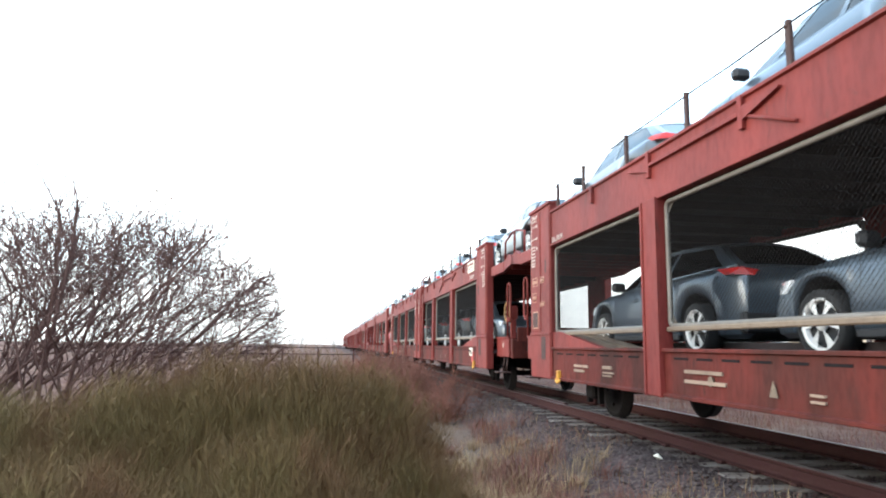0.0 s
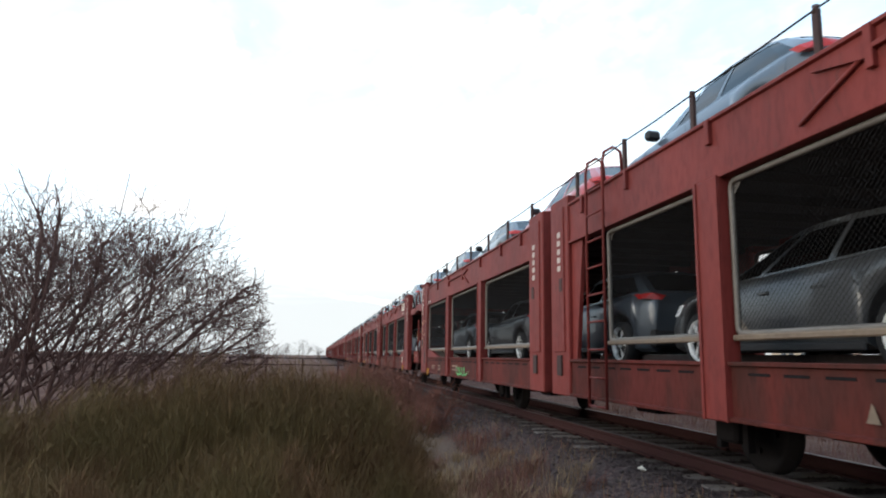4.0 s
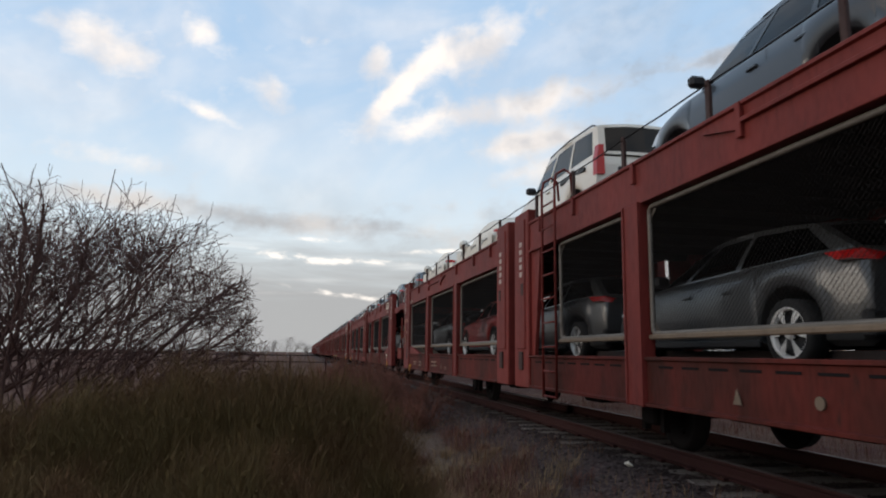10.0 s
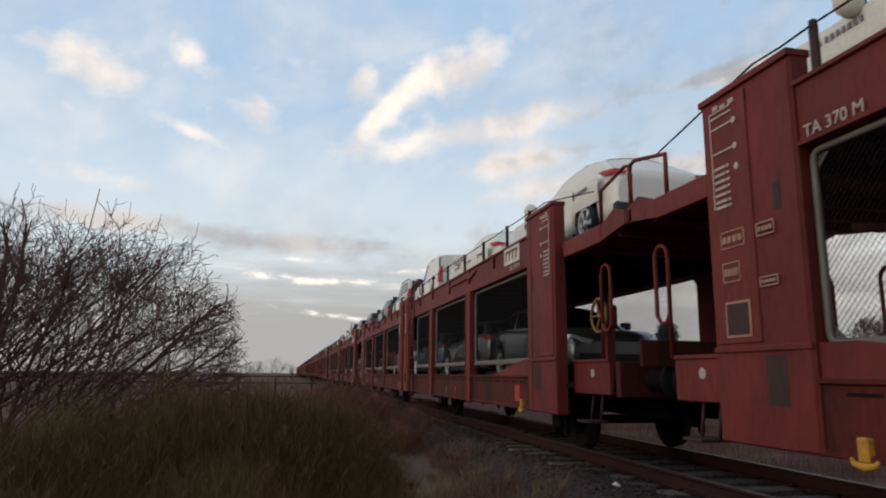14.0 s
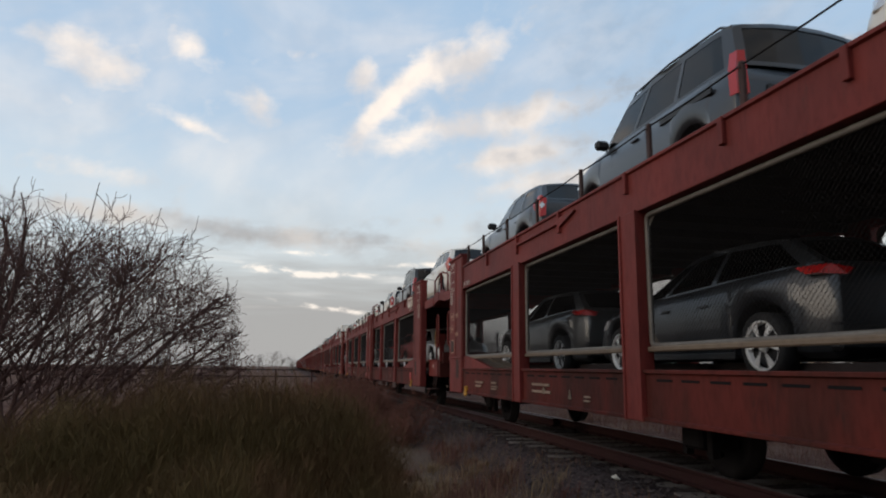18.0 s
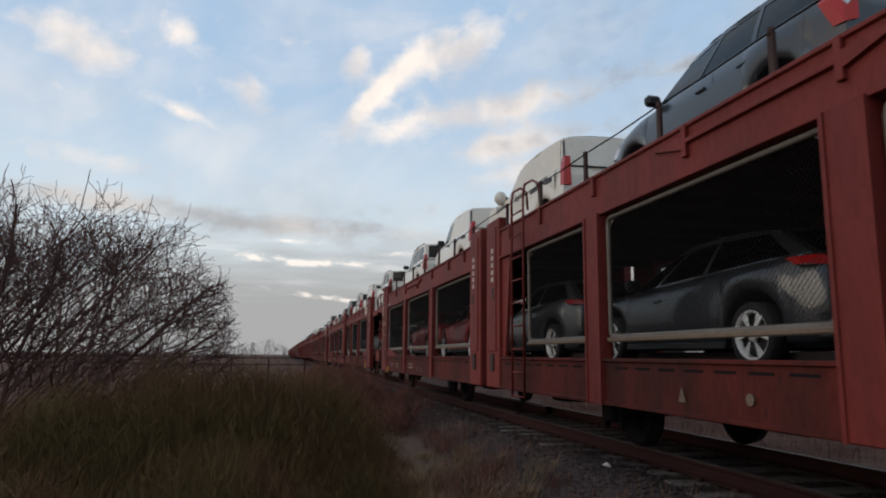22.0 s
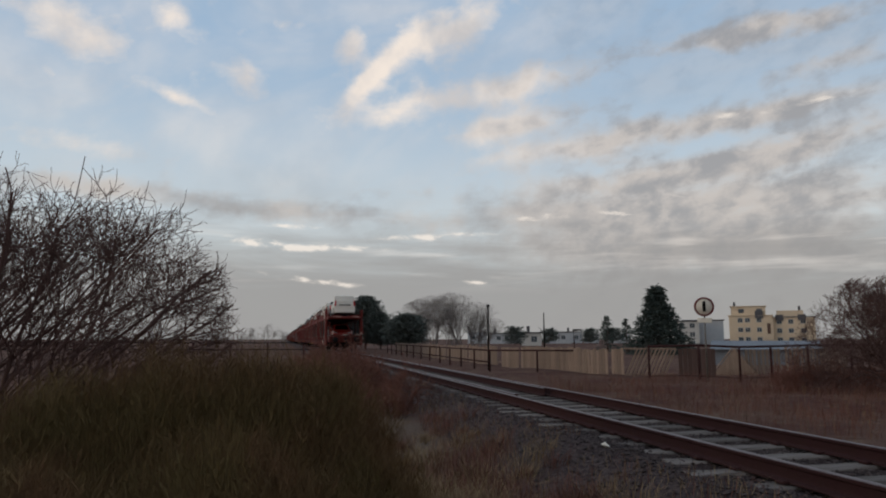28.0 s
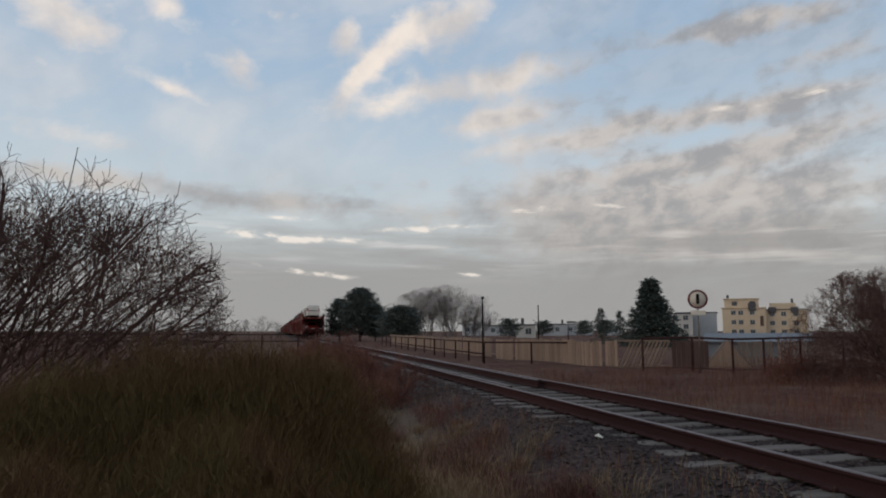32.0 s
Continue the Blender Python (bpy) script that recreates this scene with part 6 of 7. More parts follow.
        share("reflector_strip", g["edge_strip"], w, end, "pale reflector strips")
        if unit == 0:
            share("ladder", g["ladder"], w, base @ Matrix.Translation((-HALF, 0, 0)), "red ladder with curved tops")
            stand = share("brake_stand", g["brake_post"], w, base @ Matrix.Translation((-1.12, -0.7, 0)))
            share("hand_wheel", g["handwheel"], stand, Matrix.Identity(4), "worn yellow spoked hand wheel")
            share("joint_plate", g["joint_plate"], w, base)
            share("joint_plate", g["joint_plate_up"], w, base)
        for q in AXLES[unit]:
            ax = share("axle", g["axle"], w, base @ Matrix.Translation((0, q, 0.44)))
            share("wheel", g["wheel"], ax, Matrix.Translation((-0.7535, 0, 0)))
            share("wheel", g["wheel"], ax, Matrix.Translation((0.7535, 0, 0)) @ Matrix.Rotation(math.pi, 4, "Z"))
    return w


AXLES = ((1.0, 9.2), (1.9, 9.2))   # rear unit, front unit
WAGONS = 15
WG = wagon_part_meshes()
wagon = build_wagon(WG)
MOVERS.append((wagon, 0.0, 0.0, 0.0))
TRAIN = [wagon]
for k in range(1, 9):
    # the wagons ahead have deeper beams
    TRAIN.append(build_wagon(WG, True, "high") if k == 5 else copy_thing(TRAIN[5] if k > 5 else wagon, Matrix.Identity(4)))
    MOVERS.append((TRAIN[-1], k * PITCH, 0.0, 0.0))
# the wagons that are always far ahead
lead = build_wagon(WG, False, "high")
MOVERS.append((lead, 9 * PITCH, 0.0, 0.0))
for k in range(10, WAGONS):
    MOVERS.append((copy_thing(lead, Matrix.Identity(4)), k * PITCH, 0.0, 0.0))
# the last wagon carries the tail plates
for x in (-1.09, 1.38):
    p = share("tail_plate", WG["disc_white"], wagon, Matrix.Translation((x, -0.24, 0)), "white tail plate with red triangles")
    share("tail_triangles", WG["disc_red"], p, Matrix.Identity(4))


def graffiti(owner, y0, y1, z0, z1, loops, width, mat, seed, label):
    """Sprayed loops and strokes, flat on the sill."""
    rnd = random.Random(seed)
    n = 9 * loops
    pts = []
    for i in range(n):
        t = i / (n - 1)
        a = t * loops * math.tau
        y = y0 + (y1 - y0) * t + 0.42 * (y1 - y0) / loops * math.cos(a) + rnd.gauss(0, 0.015)
        z = (z0 + z1) / 2 + (z1 - z0) * (0.42 + 0.1 * rnd.uniform(-1, 1)) * math.sin(a)
        pts.append((0, y, min(z1, max(z0, z))))
    bm = bmnew()
    tube(bm, pts, [width * rnd.uniform(0.6, 1.2) for _ in pts], 4)
    for v in bm.verts:
        v.co.x = -HALF - 0.058 + v.co.x * 0.12
    part("graffiti", bm, M[mat], owner, label)


graffiti(TRAIN[0], 4.4, 3.5, 0.80, 1.07, 5, 0.02, "cream", 5, "cream sprayed graffiti")
graffiti(TRAIN[0], 4.3, 3.35, 0.59, 0.84, 4, 0.02, "cream", 8, "cream sprayed graffiti")
tag = to_mesh("red_tag", bx(-0.066, -0.056, 1.66, 1.9, 0.68, 0.94), M["signal_red"])
for w in TRAIN[1:]:
    share("red_tag", tag, w, Matrix.Translation((-HALF, 0, 0)), "bright red painted square")
graffiti(TRAIN[6], 20.8, 19.6, 0.63, 0.84, 4, 0.028, "graffiti_green", 6, "green sprayed graffiti")

slash = to_mesh("stiffener", tube(bmnew(), [(-0.075, 6.74, 3.22), (-0.075, 7.45, 2.93)], 0.02, 4), M["red"])
for w in TRAIN[5:]:
    for unit in (0, 1):
        share("stiffener", slash, w, Matrix.Translation((-HALF, 0, 0)) if unit == 0 else Matrix.Translation((-HALF, BODY, 0)) @ Matrix.Diagonal((1, -1, 1, 1)))


# ---- the loaded cars ----
# Car space: y forward, origin on the ground under the middle.
CAR_KINDS = {
    # length, width, roof height, wheelbase, wheel radius, bonnet edge height, belt height, cabin: rear base, rear roof, front roof, screen base,
    # cabin width at the roof, door pillars, rise of the belt to the rear, narrowing of the tail
    "hatchback": dict(L=4.46, W=1.81, H=1.46, wb=2.84, r=0.318, hood=0.80, belt=0.90, cab=(-2.10, -1.50, 0.12, 1.20), top=0.70, pillars=(-0.62, 0.38), rise=0.17, tuck=0.22),
    "estate": dict(L=4.30, W=1.80, H=1.63, wb=2.66, r=0.33, hood=0.92, belt=1.07, cab=(-2.06, -1.72, 0.30, 1.18), top=0.74, pillars=(-1.0, -0.05), rise=0.09, tuck=0.09),
    "van": dict(L=4.28, W=1.83, H=1.79, wb=2.70, r=0.32, hood=1.0, belt=1.14, cab=(-2.10, -2.00, 0.42, 1.30), top=0.85, pillars=(-0.95, 0.08), rise=0.05, tuck=0.05),
}


def car_body_bm(c):
    L, W, wb, r = c["L"], c["W"], c["wb"], c["r"]
    ar = r + 0.07
    ys = [-L / 2, -L / 2 + 0.03, -L / 2 + 0.12, -L / 2 + 0.3]
    for cy in (-wb / 2, wb / 2):
        ys += [cy + ar * math.cos(radians(a)) for a in range(180, -1, -18)]
        ys += [cy - ar - 0.004, cy + ar + 0.004]
    ys += list(np.linspace(-wb / 2 + ar + 0.1, wb / 2 - ar - 0.1, 5)) + [L / 2 - 0.32, L / 2 - 0.16, L / 2 - 0.05, L / 2]
    ys = sorted(ys)
    rear, screen = c["cab"][0], c["cab"][3]
    bm = bmnew()
    rings = []
    for y in ys:
        e = abs(y) / (L / 2)
        w = W / 2 * (1 - (c["tuck"] * e ** 6 if y < 0 else 0.16 * e ** 5)) + 0.022 * math.exp(-((y + wb / 2) / 0.5) ** 2)
        zb = 0.20
        for cy in (-wb / 2, wb / 2):
            d = abs(y - cy)
            if d < ar:
                zb = max(zb, r + math.sqrt(max(ar * ar - d * d, 0)))
        if y > screen:
            t = (y - screen) / (L / 2 - screen)
            zt = c["belt"] + (c["hood"] - c["belt"]) * t - 0.17 * max(0, t - 0.55) ** 2 / 0.2
        else:
            zt = c["belt"] + c["rise"] * max(0.0, (screen - y) / L)
        if y < -L / 2 + 0.02:
            zb, zt = 0.34, zt - 0.20
        elif y < -L / 2 + 0.05:
            zb, zt = 0.27, zt - 0.06
        if y > L / 2 - 0.02:
            zb, zt, w = 0.30, min(zt, 0.62), w * 0.94
        elif y > L / 2 - 0.1:
            zt -= 0.04
        zt = max(zt, zb + 0.06)
        h = zt - zb
        half = [(0.0, zb), (0.84 * w, zb), (0.955 * w, zb + 0.05), (0.985 * w, zb + 0.28 * h), (w, zb + 0.52 * h), (0.985 * w, zb + 0.74 * h),
                (0.955 * w, zt - 0.05), (0.905 * w, zt), (0.5 * w, zt + 0.015), (0.0, zt + 0.022)]
        rings.append([bm.verts.new((-x, y, z)) for x, z in half] + [bm.verts.new((x, y, z)) for x, z in half[-2:0:-1]])
    n = len(rings[0])
    for a, b in zip(rings, rings[1:]):
        for k in range(n):
            f = bm.faces.new((a[k], a[(k + 1) % n], b[(k + 1) % n], b[k]))
            f.smooth = k not in (0, 1, n - 2, n - 1) and b[0].co.y - a[0].co.y > 0.012
            f.material_index = 1 if k in (0, n - 1) or (k in (1, n - 2) and max(a[1].co.z, b[1].co.z) > 0.36) else 0
    bm.faces.new(rings[0][::-1])
    bm.faces.new(rings[-1])
    bmesh.ops.recalc_face_normals(bm, faces=bm.faces)
    return bm


def surf(bm, pts_fn, us, vs, pick, flip=False):
    for i in range(len(us) - 1):
        for j in range(len(vs) - 1):
            if pick((us[i] + us[i + 1]) / 2, (vs[j] + vs[j + 1]) / 2):
                f = bm.faces.new([bm.verts.new(pts_fn(a, b)) for a, b in ((us[i], vs[j]), (us[i + 1], vs[j]), (us[i + 1], vs[j + 1]), (us[i], vs[j + 1]))])
                f.smooth = True
                if flip:
                    f.normal_flip()


def cabin_surfaces(c):
    """Functions of (u, v) for the sides, the screen, the rear and the roof of the cabin."""
    y0, y1, y2, y3 = c["cab"]
    W, H, belt = c["W"], c["H"], c["belt"]
    wb_, wt = 0.905 * W / 2, c["top"] * W / 2 * 1.03

    def side_pt(u, v, s):
        yb, yt = y0 + (y3 - y0) * u, y1 + (y2 - y1) * u
        ztop = H - 0.075 - 0.05 * (2 * u - 1) ** 2 - (0.05 * (1 - u) if c["W"] < 1.78 else 0)
        e = 1 - (0.13 if u > 0.5 else min(0.13, 0.9 * c["tuck"])) * abs(2 * u - 1) ** 6
        x = (wb_ + (wt - wb_) * v ** 1.25) * e
        zb = belt + c["rise"] * (y3 - yb) / c["L"] - 0.01
        return Vector((s * x, yb + (yt - yb) * v, zb + (ztop - zb) * v))

    def end_pt(u, v, front):
        l, r = side_pt(1.0 if front else 0.0, v, -1), side_pt(1.0 if front else 0.0, v, 1)
        p = l.lerp(r, u)
        bow = 1 - (2 * u - 1) ** 2
        p.y += (0.10 if front else -0.05) * bow
        p.z += 0.055 * bow * v
        return p

    def roof_pt(u, v):
        l, r = side_pt(v, 1.0, -1), side_pt(v, 1.0, 1)
        p = l.lerp(r, u)
        bow = 1 - (2 * u - 1) ** 2
        p.z += 0.055 * bow + 0.02 * (1 - (2 * v - 1) ** 2) * bow
        p.y += (0.10 * v - 0.05 * (1 - v)) * bow
        return p
    return side_pt, end_pt, roof_pt


def wheel_meshes(r):
    bm = bmnew()
    lathe(bm, [(-0.10, r * 0.74), (-0.105, r * 0.9), (-0.085, r), (0.085, r), (0.105, r * 0.9), (0.10, r * 0.74)], 24, "x", cap=False)
    tyre = to_mesh("tyre", bm, M["tyre"])
    bm = bmnew()
    lathe(bm, [(-0.085, r * 0.77), (-0.102, r * 0.75), (-0.085, r * 0.68), (-0.04, r * 0.66)], 24, "x", cap=False)
    for k in range(6):
        a = k * math.tau / 6
        ca, sa = math.cos(a), math.sin(a)
        for d in (-0.10, 0.10):
            cb, sb = math.cos(a + d), math.sin(a + d)
            vs = [(-0.09, ca * r * 0.12, sa * r * 0.12), (-0.082, math.cos(a + d - 0.09) * r * 0.70, math.sin(a + d - 0.09) * r * 0.70),
                  (-0.082, math.cos(a + d + 0.13) * r * 0.70, math.sin(a + d + 0.13) * r * 0.70), (-0.09, cb * r * 0.2, sb * r * 0.2)]
            bm.faces.new([bm.verts.new(v) for v in vs])
    lathe(bm, [(-0.095, 0.001), (-0.095, r * 0.17), (-0.06, r * 0.2)], 14, "x")
    lathe(bm, [(-0.03, 0.001), (-0.03, r * 0.73)], 20, "x", cap=False, mat=1)
    return tyre, to_mesh("rim", bm, [M["rim"], M["trim"]])


def car_parts(kind, cargo=False):
    """Ready meshes of one kind of car: name, mesh, place, slot for the paint, label."""
    c = CAR_KINDS[kind]
    out = []
    L, W, H = c["L"], c["W"], c["H"]
    side_pt, end_pt, roof_pt = cabin_surfaces(c)
    us = sorted({0, 0.06, 0.12, 0.5, 0.92, 0.96, 1.0} | {u for p in c["pillars"] for u in ((p - c["cab"][0]) / (c["cab"][3] - c["cab"][0]) - 0.013,
                                                                                           (p - c["cab"][0]) / (c["cab"][3] - c["cab"][0]) + 0.013)})
    bars = [(p - c["cab"][0]) / (c["cab"][3] - c["cab"][0]) for p in c["pillars"]]
    vs = [0, 0.08, 0.35, 0.65, 0.86, 1.0]

    def open_side(u, v):
        if not 0.08 < v < 0.86 or not 0.06 < u < 0.955:
            return False
        if cargo and u < bars[1] + 0.012:
            return False
        return all(abs(u - b) > 0.012 for b in bars)
    ue, ve = [0, 0.07, 0.3, 0.5, 0.7, 0.93, 1.0], [0, 0.10, 0.4, 0.7, 0.90, 1.0]

    def open_end(u, v):
        return 0.07 < u < 0.93 and 0.10 < v < 0.90
    bm = car_body_bm(c)
    for s in (-1, 1):
        surf(bm, lambda u, v: side_pt(u, v, s), us, vs, lambda u, v: not open_side(u, v))
    surf(bm, lambda u, v: end_pt(u, v, True), ue, ve, lambda u, v: not open_end(u, v))
    surf(bm, lambda u, v: end_pt(u, v, False), ue, ve, lambda u, v: cargo or not open_end(u, v))
    surf(bm, roof_pt, [0, 0.1, 0.3, 0.5, 0.7, 0.9, 1], [0, 0.25, 0.5, 0.75, 1], lambda u, v: True)
    bmesh.ops.remove_doubles(bm, verts=bm.verts, dist=0.002)
    out.append(("body", bm, "paint", ""))
    for s in (-1, 1):
        for lo, hi in zip([0] + bars, bars + [1]):
            if cargo and hi < bars[1] + 0.02:
                continue
            bm = bmnew()
            surf(bm, lambda u, v: side_pt(u, v, s) - Vector((0.006 * s, 0, 0)), us, vs, lambda u, v: lo < u < hi and open_side(u, v), s < 0)
            out.append(("side_window", bm, M["glass"], ""))
    bm = bmnew()
    surf(bm, lambda u, v: end_pt(u, v, True) - Vector((0, 0.01, 0)), ue, ve, open_end, True)
    out.append(("windscreen", bm, M["glass"], ""))
    if not cargo:
        bm = bmnew()
        surf(bm, lambda u, v: end_pt(u, v, False) + Vector((0, 0.01, 0)), ue, ve, open_end)
        out.append(("rear_window", bm, M["glass"], ""))
    # seats and lining, seen through the glass
    bm = bmnew()
    box(bm, -0.62, 0.62, c["cab"][0] + 0.3, c["cab"][3] - 0.1, c["belt"] - 0.2, c["belt"] - 0.02)
    for sx in (-0.36, 0.36):
        for sy in (0.05, -0.85):
            box(bm, sx - 0.23, sx + 0.23, sy - 0.12, sy + 0.05, c["belt"] - 0.1, c["belt"] + 0.2, bevel=0.04)
            box(bm, sx - 0.12, sx + 0.12, sy - 0.1, sy, c["belt"] + 0.2, c["belt"] + 0.34, bevel=0.03)
    out.append(("seats", bm, M["trim"], "black seats"))
    # lamps
    yr = -L / 2
    for s in (-1, 1):
        bm = bmnew()
        if kind == "hatchback":
            pts = [(0.54, 0.015, 0.965), (0.70, 0.08, 1.005), (0.82, 0.25, 0.995), (0.80, 0.15, 0.925), (0.61, 0.0, 0.905)]
        elif kind == "estate":
            pts = [(0.70, 0.0, 1.13), (0.79, 0.06, 1.2), (0.865, 0.13, 1.02), (0.82, 0.03, 0.78), (0.72, -0.012, 0.80)]
        else:
            pts = [(0.70, 0.03, 1.32), (0.77, 0.05, 1.32), (0.825, 0.015, 1.10), (0.835, -0.005, 0.82), (0.71, -0.03, 0.82)]
        f1 = [bm.verts.new((s * x * W / 1.76, yr + y - 0.02, z)) for x, y, z in pts]
        f2 = [bm.verts.new((s * (x + 0.012) * W / 1.76, yr + y + 0.09, z)) for x, y, z in pts]
        bm.faces.new(f1)
        for i in range(5):
            bm.faces.new((f1[i], f1[(i + 1) % 5], f2[(i + 1) % 5], f2[i]))
        bmesh.ops.recalc_face_normals(bm, faces=bm.faces)
        out.append(("tail_light", bm, M["lamp_red"], "red tail light"))
        if kind == "estate":
            bm = bmnew()
            face = [(0.735, 1.0), (0.775, 1.06), (0.825, 1.0), (0.785, 0.93)]
            f3 = [bm.verts.new((s * x * W / 1.76, yr - 0.034 + (x - 0.72) * 0.62, z)) for x, z in face]
            bm.faces.new(f3)
            out.append(("lamp_centre", bm, M["lamp_clear"], "clear lamp centre"))
        bm = bmnew()
        hz = c["hood"] - 0.14
        pts = [(0.42, 0.0, hz), (0.74, -0.16, hz + 0.09), (0.80, -0.34, hz + 0.10), (0.80, -0.2, hz - 0.03), (0.52, 0.0, hz - 0.06)]
        f1 = [bm.verts.new((s * x * W / 1.76, L / 2 + y + 0.015, z)) for x, y, z in pts]
        f2 = [bm.verts.new((s * x * W / 1.76, L / 2 + y - 0.12, z)) for x, y, z in pts]
        bm.faces.new(f1)
        for i in range(5):
            bm.faces.new((f1[i], f1[(i + 1) % 5], f2[(i + 1) % 5], f2[i]))
        out.append(("head_light", bm, M["lamp_clear"], "clear head light"))
        bm = bmnew()
        for yy, z0 in ((c["pillars"][0] - 0.12, 0.5), ((c["pillars"][0] + c["pillars"][1]) / 2 + 0.1, 0.28), (c["pillars"][1] + 0.52, 0.34)):
            x = s * W / 2
            prev = None
            for f in np.linspace(0, 1, 7):
                z = z0 + (c["belt"] - 0.02 - z0) * f
                xx = x * (0.99 - 0.035 * abs(f - 0.42) ** 1.5 * 2) + s * 0.006
                pair = [bm.verts.new((xx, yy - 0.004, z)), bm.verts.new((xx, yy + 0.004, z))]
                if prev:
                    bm.faces.new((*prev, pair[1], pair[0]))
                prev = pair
        if s < 0:
            out.append(("door_seams", bm, M["trim"], "dark door seams"))
        bm = bmnew()
        my, mz = c["cab"][3] - 0.42, c["belt"] + 0.09
        box(bm, s * 0.98 * W / 2 - 0.10, s * 0.98 * W / 2 + 0.10, my - 0.05, my + 0.07, mz - 0.06, mz + 0.08, bevel=0.035)
        out.append(("door_mirror", bm, M["trim"], "black door mirror"))
        for yy in (c["pillars"][0] + 0.1, c["pillars"][1] - 0.14):
            bm = bx(s * W / 2 * 0.985 - 0.02, s * W / 2 * 0.985 + 0.02, yy - 0.1, yy + 0.06, c["belt"] - 0.16, c["belt"] - 0.125, bevel=0.008)
            if s < 0:
                out.append(("door_handle", bm, "paint" if not cargo else M["trim"], ""))
    # bumpers, sills
    out.append(("bumper", bx(-W / 2 * 0.84, W / 2 * 0.84, yr - 0.015, yr + 0.12, 0.26, 0.50, bevel=0.03), "paint" if kind == "van" else M["trim"], "" if kind == "van" else "black rear bumper"))
    out.append(("bumper", bx(-W / 2 * 0.80, W / 2 * 0.80, L / 2 - 0.12, L / 2 + 0.012, 0.24, 0.46, bevel=0.03), M["trim"], "black front bumper"))
    for s in (-1, 1):
        bm = bmnew()
        box(bm, s * W / 2 * 0.95 - 0.03, s * W / 2 * 0.95 + 0.03, -c["wb"] / 2 + c["r"] + 0.1, c["wb"] / 2 - c["r"] - 0.1, 0.19, 0.27, bevel=0.015)
        out.append(("sill_trim", bm, M["trim"], "black sill trim"))
    if kind == "van":
        out.append(("tailgate_strip", bx(-0.50, 0.50, yr - 0.035, yr + 0.03, 0.88, 0.97, bevel=0.02), M["trim"], "black tailgate strip"))
        for s in (-1, 1):
            if cargo:
                bm = bmnew()
                surf(bm, lambda u, v: side_pt(u, v, s) + Vector((0.008 * s, -0.004, 0)), [0.0, 0.03, 0.05], [0.0, 0.3, 0.6, 0.92], lambda u, v: True)
                out.append(("corner_band", bm, M["trim"], "black tail corner band"))
            out.append(("slide_rail", bx(s * W / 2 - 0.012, s * W / 2 + 0.02, -1.80, -0.75, 0.955, 1.025, bevel=0.006), M["trim"], "black slide rail"))
            if not cargo:
                line = [side_pt(u, 1.0, s) + Vector((-0.03 * s, 0, dz)) for u, dz in ((0.03, 0.0), (0.08, 0.05), (0.5, 0.05), (0.86, 0.05), (0.92, 0.0))]
                out.append(("roof_rail", tube(bmnew(), line, 0.014, 5), M["trim"], "black roof rail"))
    return out


CAR_CACHE = {}


def car_meshes(kind, paint, cargo):
    key = (kind, paint, cargo)
    if key in CAR_CACHE:
        return CAR_CACHE[key]
    res = []
    for name, bm, mat, label in car_parts(kind, cargo):
        mats = [M[paint], M["trim"]] if mat == "paint" else mat
        res.append((name, to_mesh(name, bm, mats), label))
    CAR_CACHE[key] = res
    return res


WHEELS = {k: wheel_meshes(c["r"]) for k, c in CAR_KINDS.items()}
FILM = {}


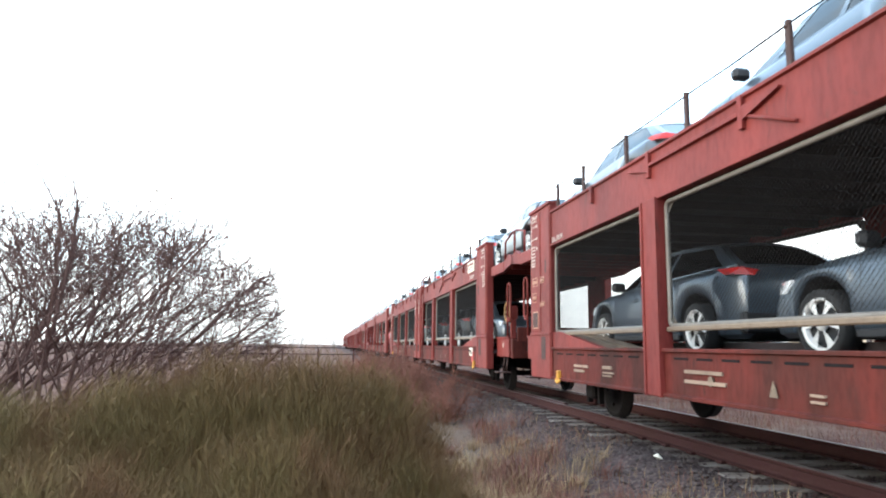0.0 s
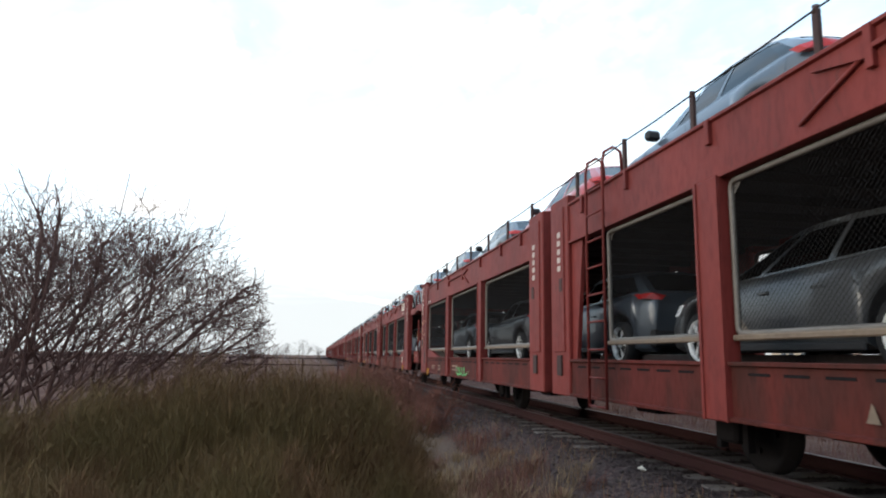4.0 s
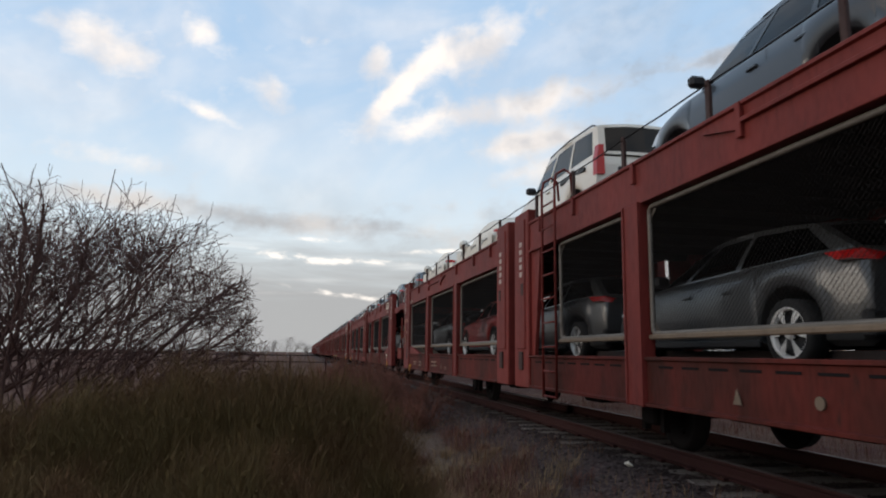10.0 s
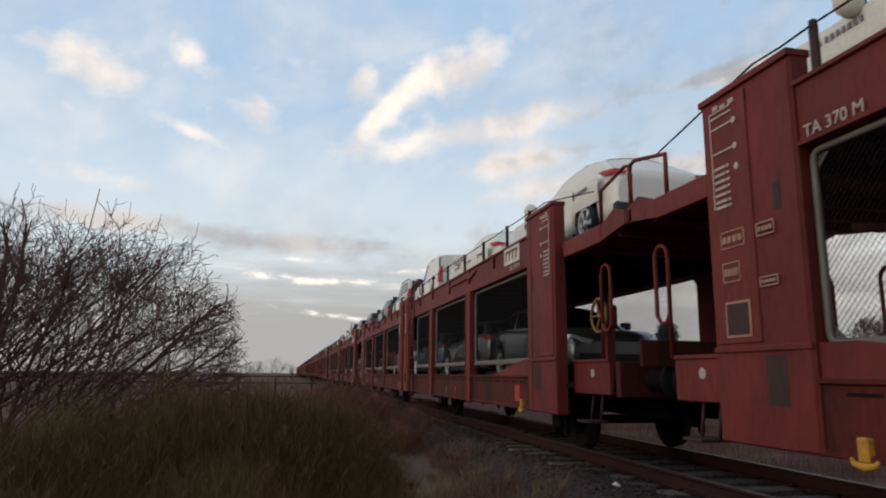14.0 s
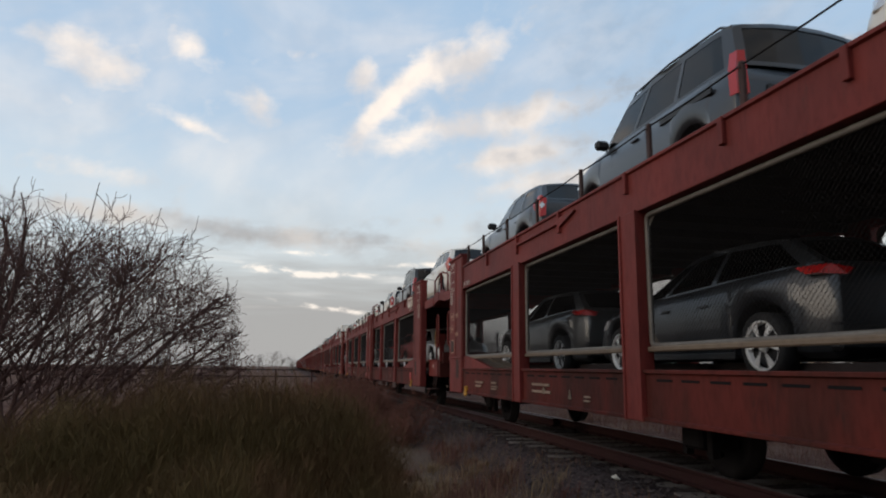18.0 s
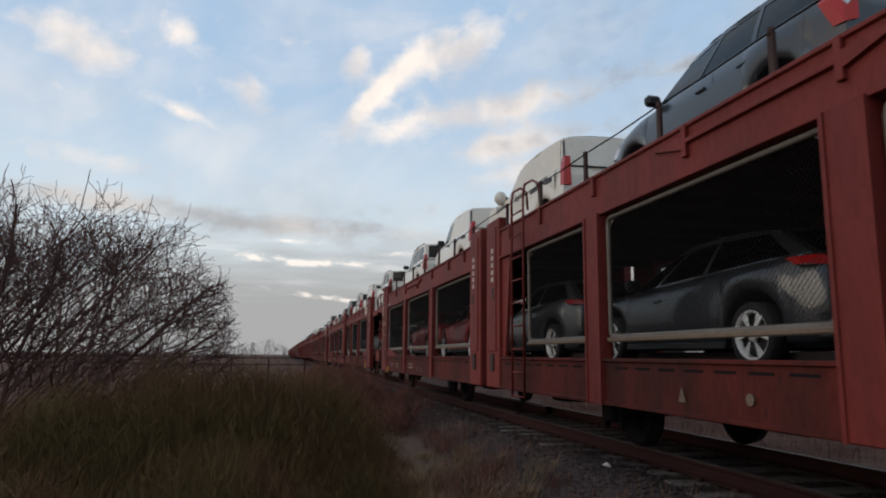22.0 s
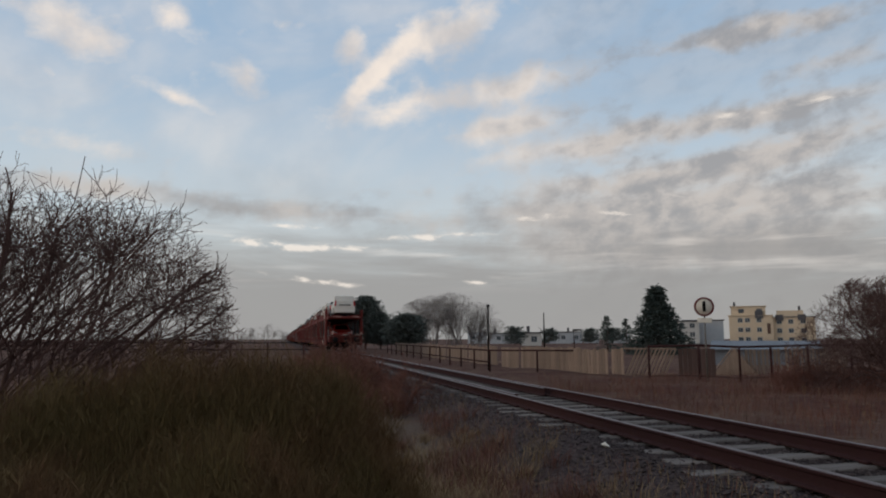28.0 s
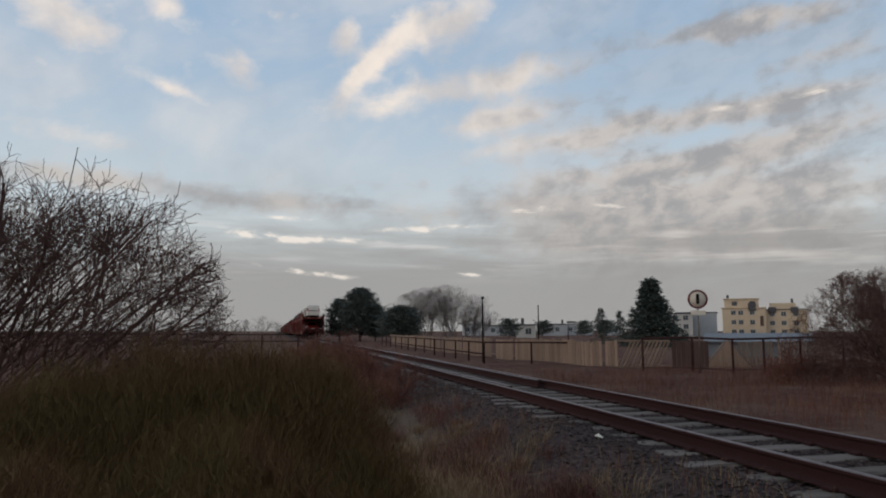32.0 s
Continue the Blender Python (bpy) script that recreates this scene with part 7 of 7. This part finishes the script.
def film_meshes(kind):
    """White transit film on the flanks and the tail, with grey marks, and covers on the mirrors."""
    if kind in FILM:
        return FILM[kind]
    c = CAR_KINDS[kind]
    side_pt, end_pt, roof_pt = cabin_surfaces(c)
    res = []
    for s in (-1, 1):
        bm = bmnew()
        surf(bm, lambda u, v: side_pt(u, v, s) + Vector((0.012 * s, 0, 0.0)), [0.02, 0.2, 0.4, 0.6, 0.8, 0.985], [0.0, 0.3, 0.6, 0.9], lambda u, v: True)
        surf(bm, lambda u, v: Vector((s * (c["W"] / 2 + 0.014 - 0.05 * abs(v - 0.5)), -c["L"] * 0.44 + u * c["L"] * 0.86,
                                      c["belt"] - 0.34 + 0.38 * v)), [0, 0.2, 0.4, 0.6, 0.8, 1.0], [0, 0.33, 0.66, 1.0], lambda u, v: True)
        res.append(("film_sheet", to_mesh("film_sheet", bm, M["film"]), "white protective film"))
        bm = bmnew()
        for q in (-1.35, -0.2, 0.95):
            x = s * (c["W"] / 2 + 0.017)
            z = c["belt"] - 0.07
            d = [(x, q + 0.30, z), (x, q + 0.24, z + 0.09), (x, q + 0.18, z), (x, q + 0.24, z - 0.09)]
            bm.faces.new([bm.verts.new(v) for v in d])
            for i in range(7):
                box(bm, x - 0.002, x + 0.002, q + 0.10 - i * 0.06, q + 0.135 - i * 0.06, z - 0.026, z + 0.026)
        res.append(("film_marks", to_mesh("film_marks", bm, M["film_mark"]), "grey printed bars"))
        bm = bmnew()
        my, mz = c["cab"][3] - 0.42, c["belt"] + 0.12
        for i, (r, zz) in enumerate(((0.11, 0),)):
            bmesh.ops.create_uvsphere(bm, u_segments=10, v_segments=7, radius=0.15, matrix=Matrix.Translation((s * c["W"] / 2 * 1.05, my, mz)) @ Matrix.Diagonal((0.9, 0.7, 1, 1)))
        res.append(("mirror_cover", to_mesh("mirror_cover", bm, M["film"], True), "white mirror cover"))
    bm = bmnew()
    surf(bm, lambda u, v: end_pt(u, v, False) + Vector((0, -0.012, 0)), [0.03, 0.3, 0.5, 0.7, 0.97], [0.0, 0.3, 0.6, 0.95], lambda u, v: True)
    surf(bm, lambda u, v: roof_pt(u, v) + Vector((0, 0, 0.01)), [0.06, 0.3, 0.5, 0.7, 0.94], [0.0, 0.3, 0.6, 0.96], lambda u, v: True)
    res.append(("film_sheet", to_mesh("film_sheet", bm, M["film"]), "white protective film"))
    FILM[kind] = res
    return res


NAMES = {"p_dark": "anthracite", "p_grey": "grey", "p_silver": "silver", "p_red": "bright red", "p_blue": "dark blue",
         "p_steel": "steel blue", "p_teal": "teal grey", "p_white": "white"}
WORDS = {"hatchback": "hatchback", "estate": "estate car", "van": "delivery van"}


def add_car(kind, paint, y, upper, plain=False, wrapped=False, cargo=False, turn=0.0):
    c = CAR_KINDS[kind]
    words = f"new {NAMES[paint]} {WORDS[kind]}" + (" in white transit film" if wrapped else "") + (
        " on the upper deck" if upper else " on the lower deck")
    car = thing("delivery_van" if kind == "van" else "car", words, "van" if kind == "van" else "car", "cars on the train")
    for name, me, label in car_meshes(kind, paint, cargo):
        if plain and name in ("seats", "door_handle", "door_seams", "head_light", "bumper", "sill_trim", "tailgate_strip", "rear_window", "slide_rail", "roof_rail", "corner_band", "lamp_centre", "door_mirror", "windscreen"):
            continue
        share(name, me, car, None, label)
    if wrapped:
        for name, me, label in film_meshes(kind):
            share(name, me, car, None, label)
    tyre, rim = WHEELS[kind]
    for s in (-1, 1):
        for yy in (-c["wb"] / 2, c["wb"] / 2):
            m = Matrix.Translation((s * (c["W"] / 2 - 0.115), yy, c["r"]))
            w = share("wheel", tyre, car, m if s < 0 else m @ Matrix.Rotation(math.pi, 4, "Z"), "black tyre")
            if (s < 0 and upper) or not plain:
                share("rim", rim, w, Matrix.Identity(4), "silver alloy rim")
    MOVERS.append((car, y, turn, 3.08 if upper else 1.008))
    return car


# From the wagon's rear to its front: h hatchback, e estate, v van, c panel van, w wrapped hatchback, x wrapped panel van; then the paint.
LOADS = [
    ("cW eD xW cW vW", "hR hD hG hR hR"),
    ("vW cW vW vD eD", "hG hG hD hD hG"),
    ("eW vD eW wW wW", "hS hR hD hD hB"),
    ("wW wW cW vW eD", "hG hG hT hS hR"),
    ("eD eD vW wW wW", "hD hG hG hR hG"),
    ("hD hD hU hD hD hW", "hG hR hG hD hG"),
    ("hU hD hU hR hD hD", "hD hG hU hD hU"),
    ("hU hU hD hD hU hD", "hU hU hS hU hU"),
    ("hD hU hD hD hD hD", "hU hD hU hD hG"),
]
LOW_SHIFT = (-0.14, -0.05, 0.0, 0.06, 0.18, 0.3, 0.35)   # how far each wagon's lower row stands forward
SLOT_KIND = {"h": "hatchback", "e": "estate", "v": "van", "w": "hatchback", "c": "van", "x": "van"}
SLOT_PAINT = {"D": "p_dark", "G": "p_grey", "S": "p_silver", "R": "p_red", "B": "p_blue", "U": "p_steel", "T": "p_teal", "W": "p_white"}


def load_train():
    rnd = random.Random(21)
    for k in range(WAGONS):
        up, low = LOADS[k] if k < len(LOADS) else LOADS[rnd.randrange(4, 9)]
        for row, upper in ((up, True), (low, False)):
            cars = row.split()
            start, span = ((1.9, 23.0) if len(cars) == 5 else (0.3, 25.0)) if upper else (3.42 + LOW_SHIFT[min(k, 6)], 19.9)
            for i, code in enumerate(cars):
                y = k * PITCH + start + span * i / (len(cars) - 1) - (0.2 if upper and k == i == 0 else 0.0)
                add_car(SLOT_KIND[code[0]], SLOT_PAINT[code[1]], y, upper, plain=k > 8, wrapped=code[0] in "wx", cargo=code[0] in "cx",
                        turn=180.0 if i == 0 and not upper else 0.0)   # the rearmost car below faces backwards


load_train()


# ---- motion of the train ----
# seconds, place of the last wagon's rear pillar along the track (metres)
RUN = [(0.0, -228.1), (2.0, -206.95), (6.0, -165.04), (8.0, -144.23), (10.0, -123.66), (12.0, -102.95), (14.0, -82.48), (17.0, -51.85), (19.0, -31.6), (21.0, -11.23), (23.0, 8.78), (25.5, 33.65), (28.0, 59.1), (32.0, 100.5)]


def motions():
    for ob, y, turn, z in MOVERS:
        walk(ob, [(t, pose(TRACK, s + y, z, 0, 0, turn)) for t, s in RUN])
    # the wheelsets roll without slipping
    times = [i * 0.065 for i in range(493)]
    runs = np.interp(times, [t for t, s in RUN], [s for t, s in RUN])
    for ob in TRAIN:
        for ax in ob.children:
            if ax.name.startswith("axle.") or ax.name == "axle":
                _, y, z = ax.matrix_basis.translation
                turned = 180.0 if ax.matrix_basis[0][0] < 0 else 0.0
                sense = -1 if turned else 1
                walk(ax, [(min(t, 32.0), pose(0, y, z, 0, 0, turned) @ pose(0, 0, 0, -sense * math.degrees((s - RUN[0][1]) / 0.44) % 360.0)) for t, s in zip(times, runs)])


motions()
